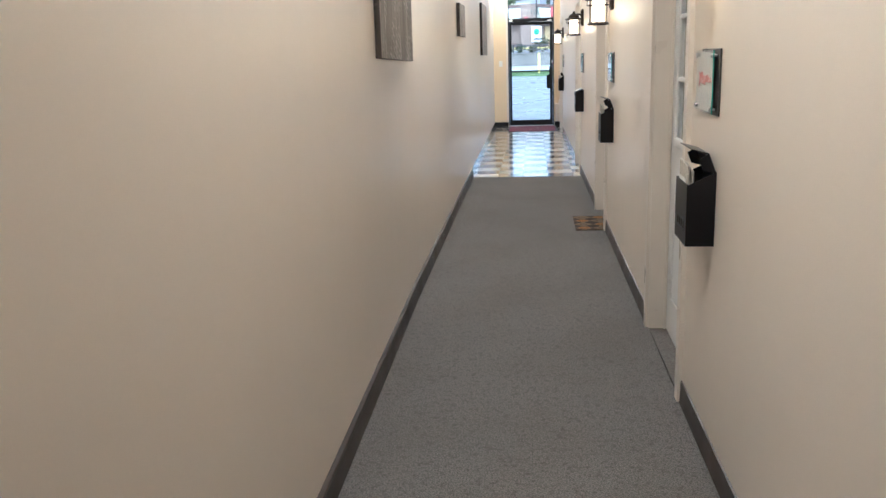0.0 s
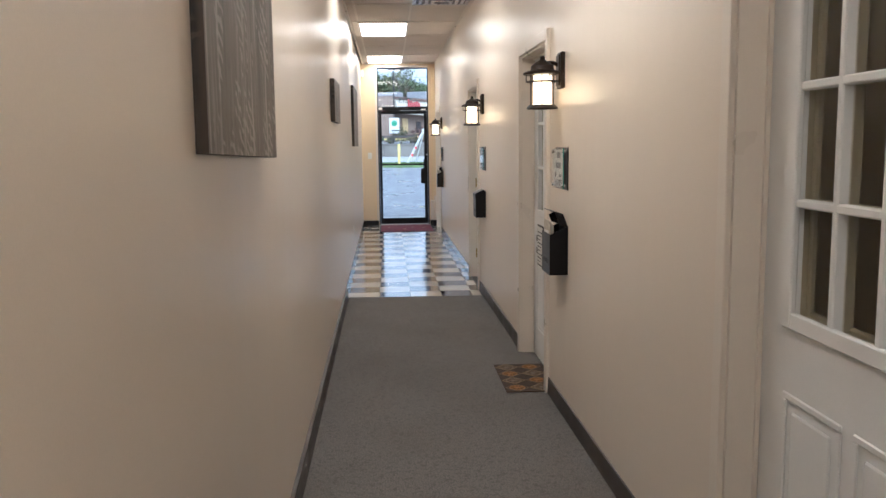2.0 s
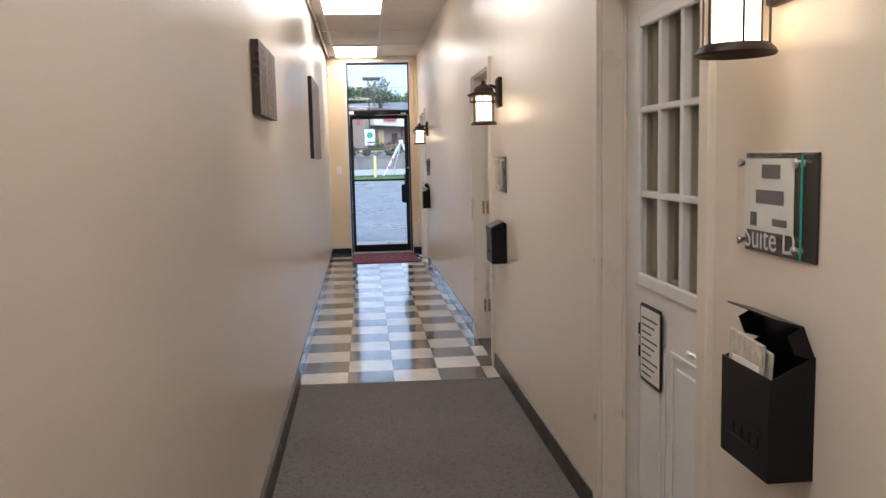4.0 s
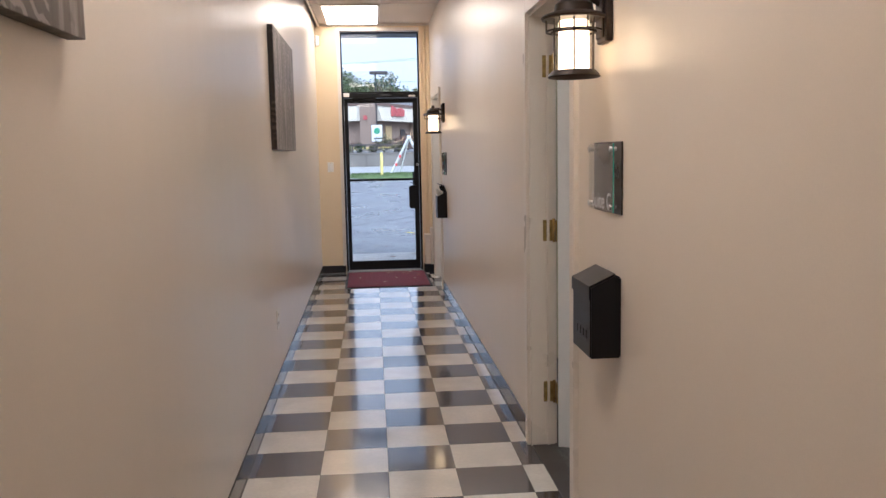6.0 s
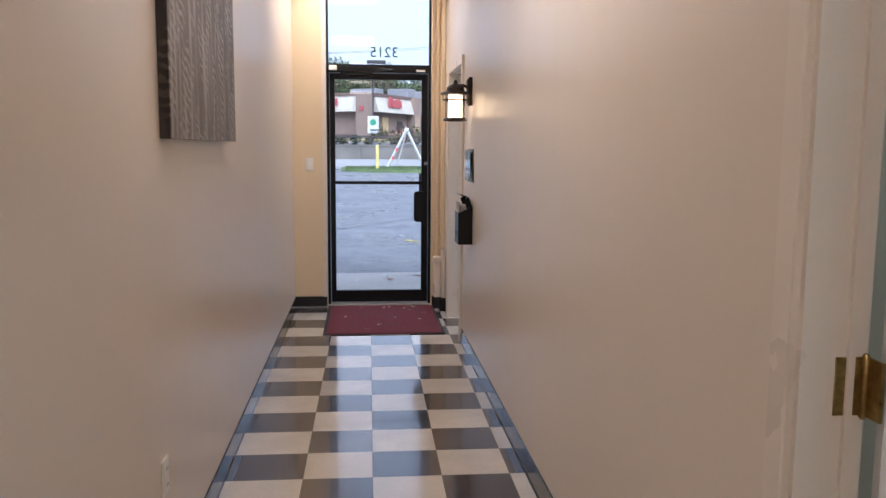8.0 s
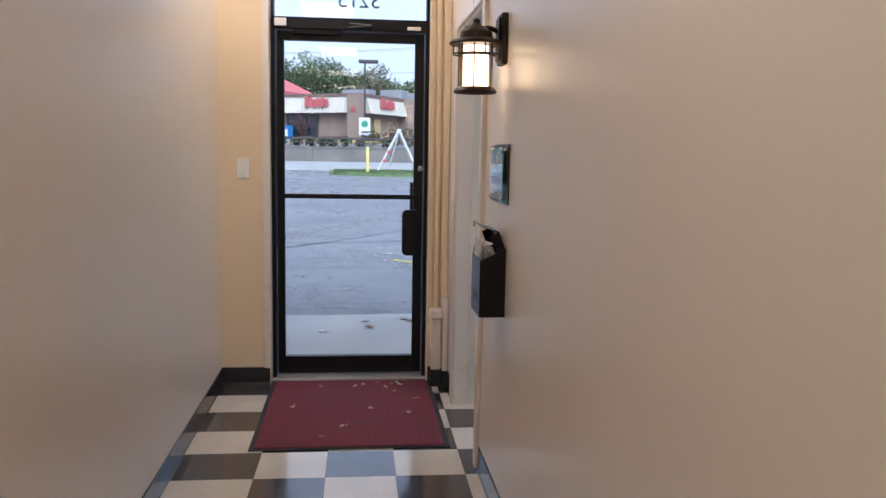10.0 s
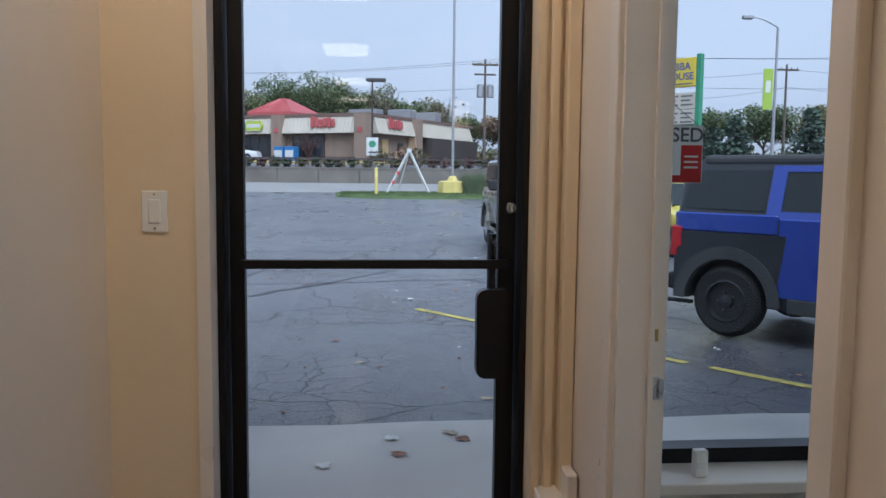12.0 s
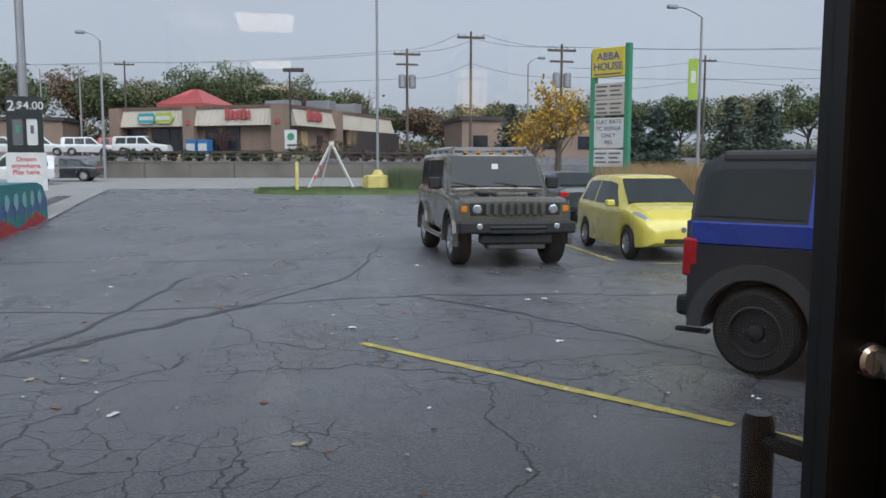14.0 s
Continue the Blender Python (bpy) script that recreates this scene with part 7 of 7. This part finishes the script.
def broadleaf(x, y, h, w, kind, n=1500, bare=0.0, seed=0, size=0.3):
    g = random.Random(seed * 7 + int(x * 10))
    t = thing("tree", {"gold": "thin golden autumn tree behind the sign", "rust": "rusty brown autumn tree beyond the street", "green": "broad green tree in early autumn", "olive": "olive-green autumn tree beyond the street"}[kind], "tree", (x, y, gz(y) - 0.1), group="trees")
    bm = bmesh.new()
    rod(bm, (0, 0, 0), (0.1, 0, h * 0.42), 0.022 * h, 0.014 * h, 8)
    tips = []
    for k in range(11):
        a, e = 2 * math.pi * k / 11 + g.uniform(-0.3, 0.3), g.uniform(0.4, 1.0)
        s = (0.1 * k / 11, 0, h * (0.22 + 0.2 * k / 11))
        tip = (w * e * math.cos(a) * 0.8, w * e * math.sin(a) * 0.8, h * g.uniform(0.5, 0.93))
        rod(bm, s, tip, 0.009 * h, 0.003 * h, 6)
        tips.append(tip)
        for q in range(3):
            b = tuple(s[i] + (tip[i] - s[i]) * g.uniform(0.4, 0.8) for i in range(3))
            tp = (b[0] + g.uniform(-1, 1) * w * 0.4, b[1] + g.uniform(-1, 1) * w * 0.4, b[2] + g.uniform(0.05, 0.22) * h)
            rod(bm, b, tp, 0.004 * h, 0.001 * h, 5)
            tips.append(tp)
    part("trunk", bm, BARK, t, "forked bare trunk and limbs")
    bm = bmesh.new()
    for tip in tips:
        if g.random() < bare:
            continue
        r = w * g.uniform(0.22, 0.4)
        leaf_clump(bm, tip, (r, r, r * 0.8), n // len(tips), size, g)
    part("crown", bm, CROWNS[kind], t, "uneven leafy crown")


def fir(x, y, h, w, seed=0):
    g = random.Random(seed + 90)
    t = thing("fir_tree", "dark green conical fir tree beyond the car park", "tree", (x, y, gz(y) - 0.1), group="fir trees")
    part("trunk", rod(bmesh.new(), (0, 0, 0), (0, 0, h * 0.95), 0.02 * h, 0.004 * h, 7), BARK, t)
    bm = bmesh.new()
    n = 15
    for k in range(n):
        z = h * (0.08 + 0.9 * k / n)
        r = w * (1 - k / n) ** 0.85
        for q in range(max(5, int(13 * (1 - k / n)) + 4)):
            a, rr = g.uniform(0, 6.28), r * g.uniform(0.65, 1.1)
            for f in (0.3, 0.55, 0.8, 1.0):
                leaf_clump(bm, (rr * f * math.cos(a), rr * f * math.sin(a), z - 0.22 * rr * f), (0.24 * w, 0.24 * w, 0.1 * w), 3, 0.085 * w, g, 0.4)
    part("crown", bm, CROWNS["fir"], t, "layered needle branches")


g = random.Random(31)
for kd, lab, seed in (("green", "dense green woods far behind the street", 1), ("olive", "olive autumn woods far behind the street", 2), ("rust", "brown bare undergrowth far behind the street", 3)):
    gg = random.Random(seed)
    bm = bmesh.new()
    for k in range(95):
        x, y = gg.uniform(-75, 85), gg.uniform(116, 136)
        hh = gg.uniform(2.2, 5.2) if x < 12 else gg.uniform(1.5, 3.6)
        leaf_clump(bm, (x, y, gz(y) + hh * 0.5), (gg.uniform(2.5, 4.5), 2.0, hh * 0.62), 170, 0.26, gg)
    tagged(solid("far_woods", bm, CROWNS[kd], lab, "woods"), kind="stuff")
BACK = [(-46, 122, 15, "green"), (-39, 125, 16, "olive"), (-33, 120, 14.5, "green"), (-27, 128, 15, "rust"), (-22, 122, 14, "green"), (-16.5, 126, 14.5, "olive"), (-11, 124, 15.5, "green"), (-5.5, 122, 16, "green"), (0, 127, 15, "olive"), (5, 124, 13, "green"), (9.5, 130, 12, "olive"), (15, 128, 10, "green"), (21, 125, 9, "rust"), (27, 122, 9.5, "olive"), (33, 120, 9, "green"), (40, 118, 10, "olive"), (47, 116, 10.5, "green"), (54, 112, 11, "green"), (61, 108, 11, "olive"), (68, 104, 12, "green"), (-53, 118, 15, "olive"), (-60, 116, 15, "green")]
for k, (x, y, h, kd) in enumerate(BACK):
    broadleaf(x, y, h * 0.78, h * (0.36 if x < 10 else 0.5), kd, 7500, 0.05, k, 0.2)
for k, (x, y) in enumerate(((11.0, 120), (3.0, 118), (36, 112), (-30, 112))):
    broadleaf(x, y, 11, 3.2, "rust", 240, 0.75, 60 + k, 0.25)
broadleaf(18.0, 58.0, 7.2, 2.7, "gold", 1300, 0.15, 3, 0.15)
broadleaf(16.4, 58.5, 4.6, 2.2, "gold", 700, 0.4, 4, 0.15)
for k, (x, y, h, w_) in enumerate(((18.8, 72, 5.0, 1.9), (27.0, 62, 5.6, 2.4), (35.0, 66, 6.6, 2.6), (38.5, 67, 6.7, 2.7), (29.5, 66, 3.6, 1.8), (42.0, 72, 5.6, 2.4), (-40, 100, 12, 3.0), (28.8, 70, 4.0, 1.9))):
    fir(x, y, h, w_, k)

# ---- floor tiles ----
T = 0.3048
tw = mesh_of("tile", boxes((0.0006, T - 0.0006, 0.0006, T - 0.0006, -0.003, 0.0), bevel=0.0006), TILE_W)
tb = mesh_of("tile", boxes((0.0006, T - 0.0006, 0.0006, T - 0.0006, -0.003, 0.0), bevel=0.0006), TILE_B)
cut_cache = {}


def tile(i, j, x1):
    """One tile of the checkerboard, column i and row j, cut at x1."""
    x0, y0 = 0.0252 + i * T if i else -0.06, (j - 1) * T
    black = (i + 1 + j) % 2 == 0
    lo = max(0.0, -0.355 - y0) if j < 1 else 0.0
    hi = min(T, 6.99 - y0)
    w = min(T if i else T + 0.0852, x1 - x0)
    key = (black, round(w, 3), round(lo, 3), round(hi, 3))
    if w < 0.02 or hi - lo < 0.02:
        return
    if key[1:] == (round(T, 3), 0.0, round(T, 3)):
        me = tb if black else tw
    else:
        if key not in cut_cache:
            cut_cache[key] = mesh_of("tile", boxes((0.0006, w - 0.0006, lo + 0.0006, hi - 0.0006, -0.003, 0.0)), TILE_B if black else TILE_W)
        me = cut_cache[key]
    part("tile", me, None, tile_floor, m=pose(x0, y0, 0))


for j in range(-1, 24):
    for i in range(5):
        tile(i, j, W + TH)
for j in range(12, 24):
    for i in range(5, 15):
        tile(i, j, 4.6)
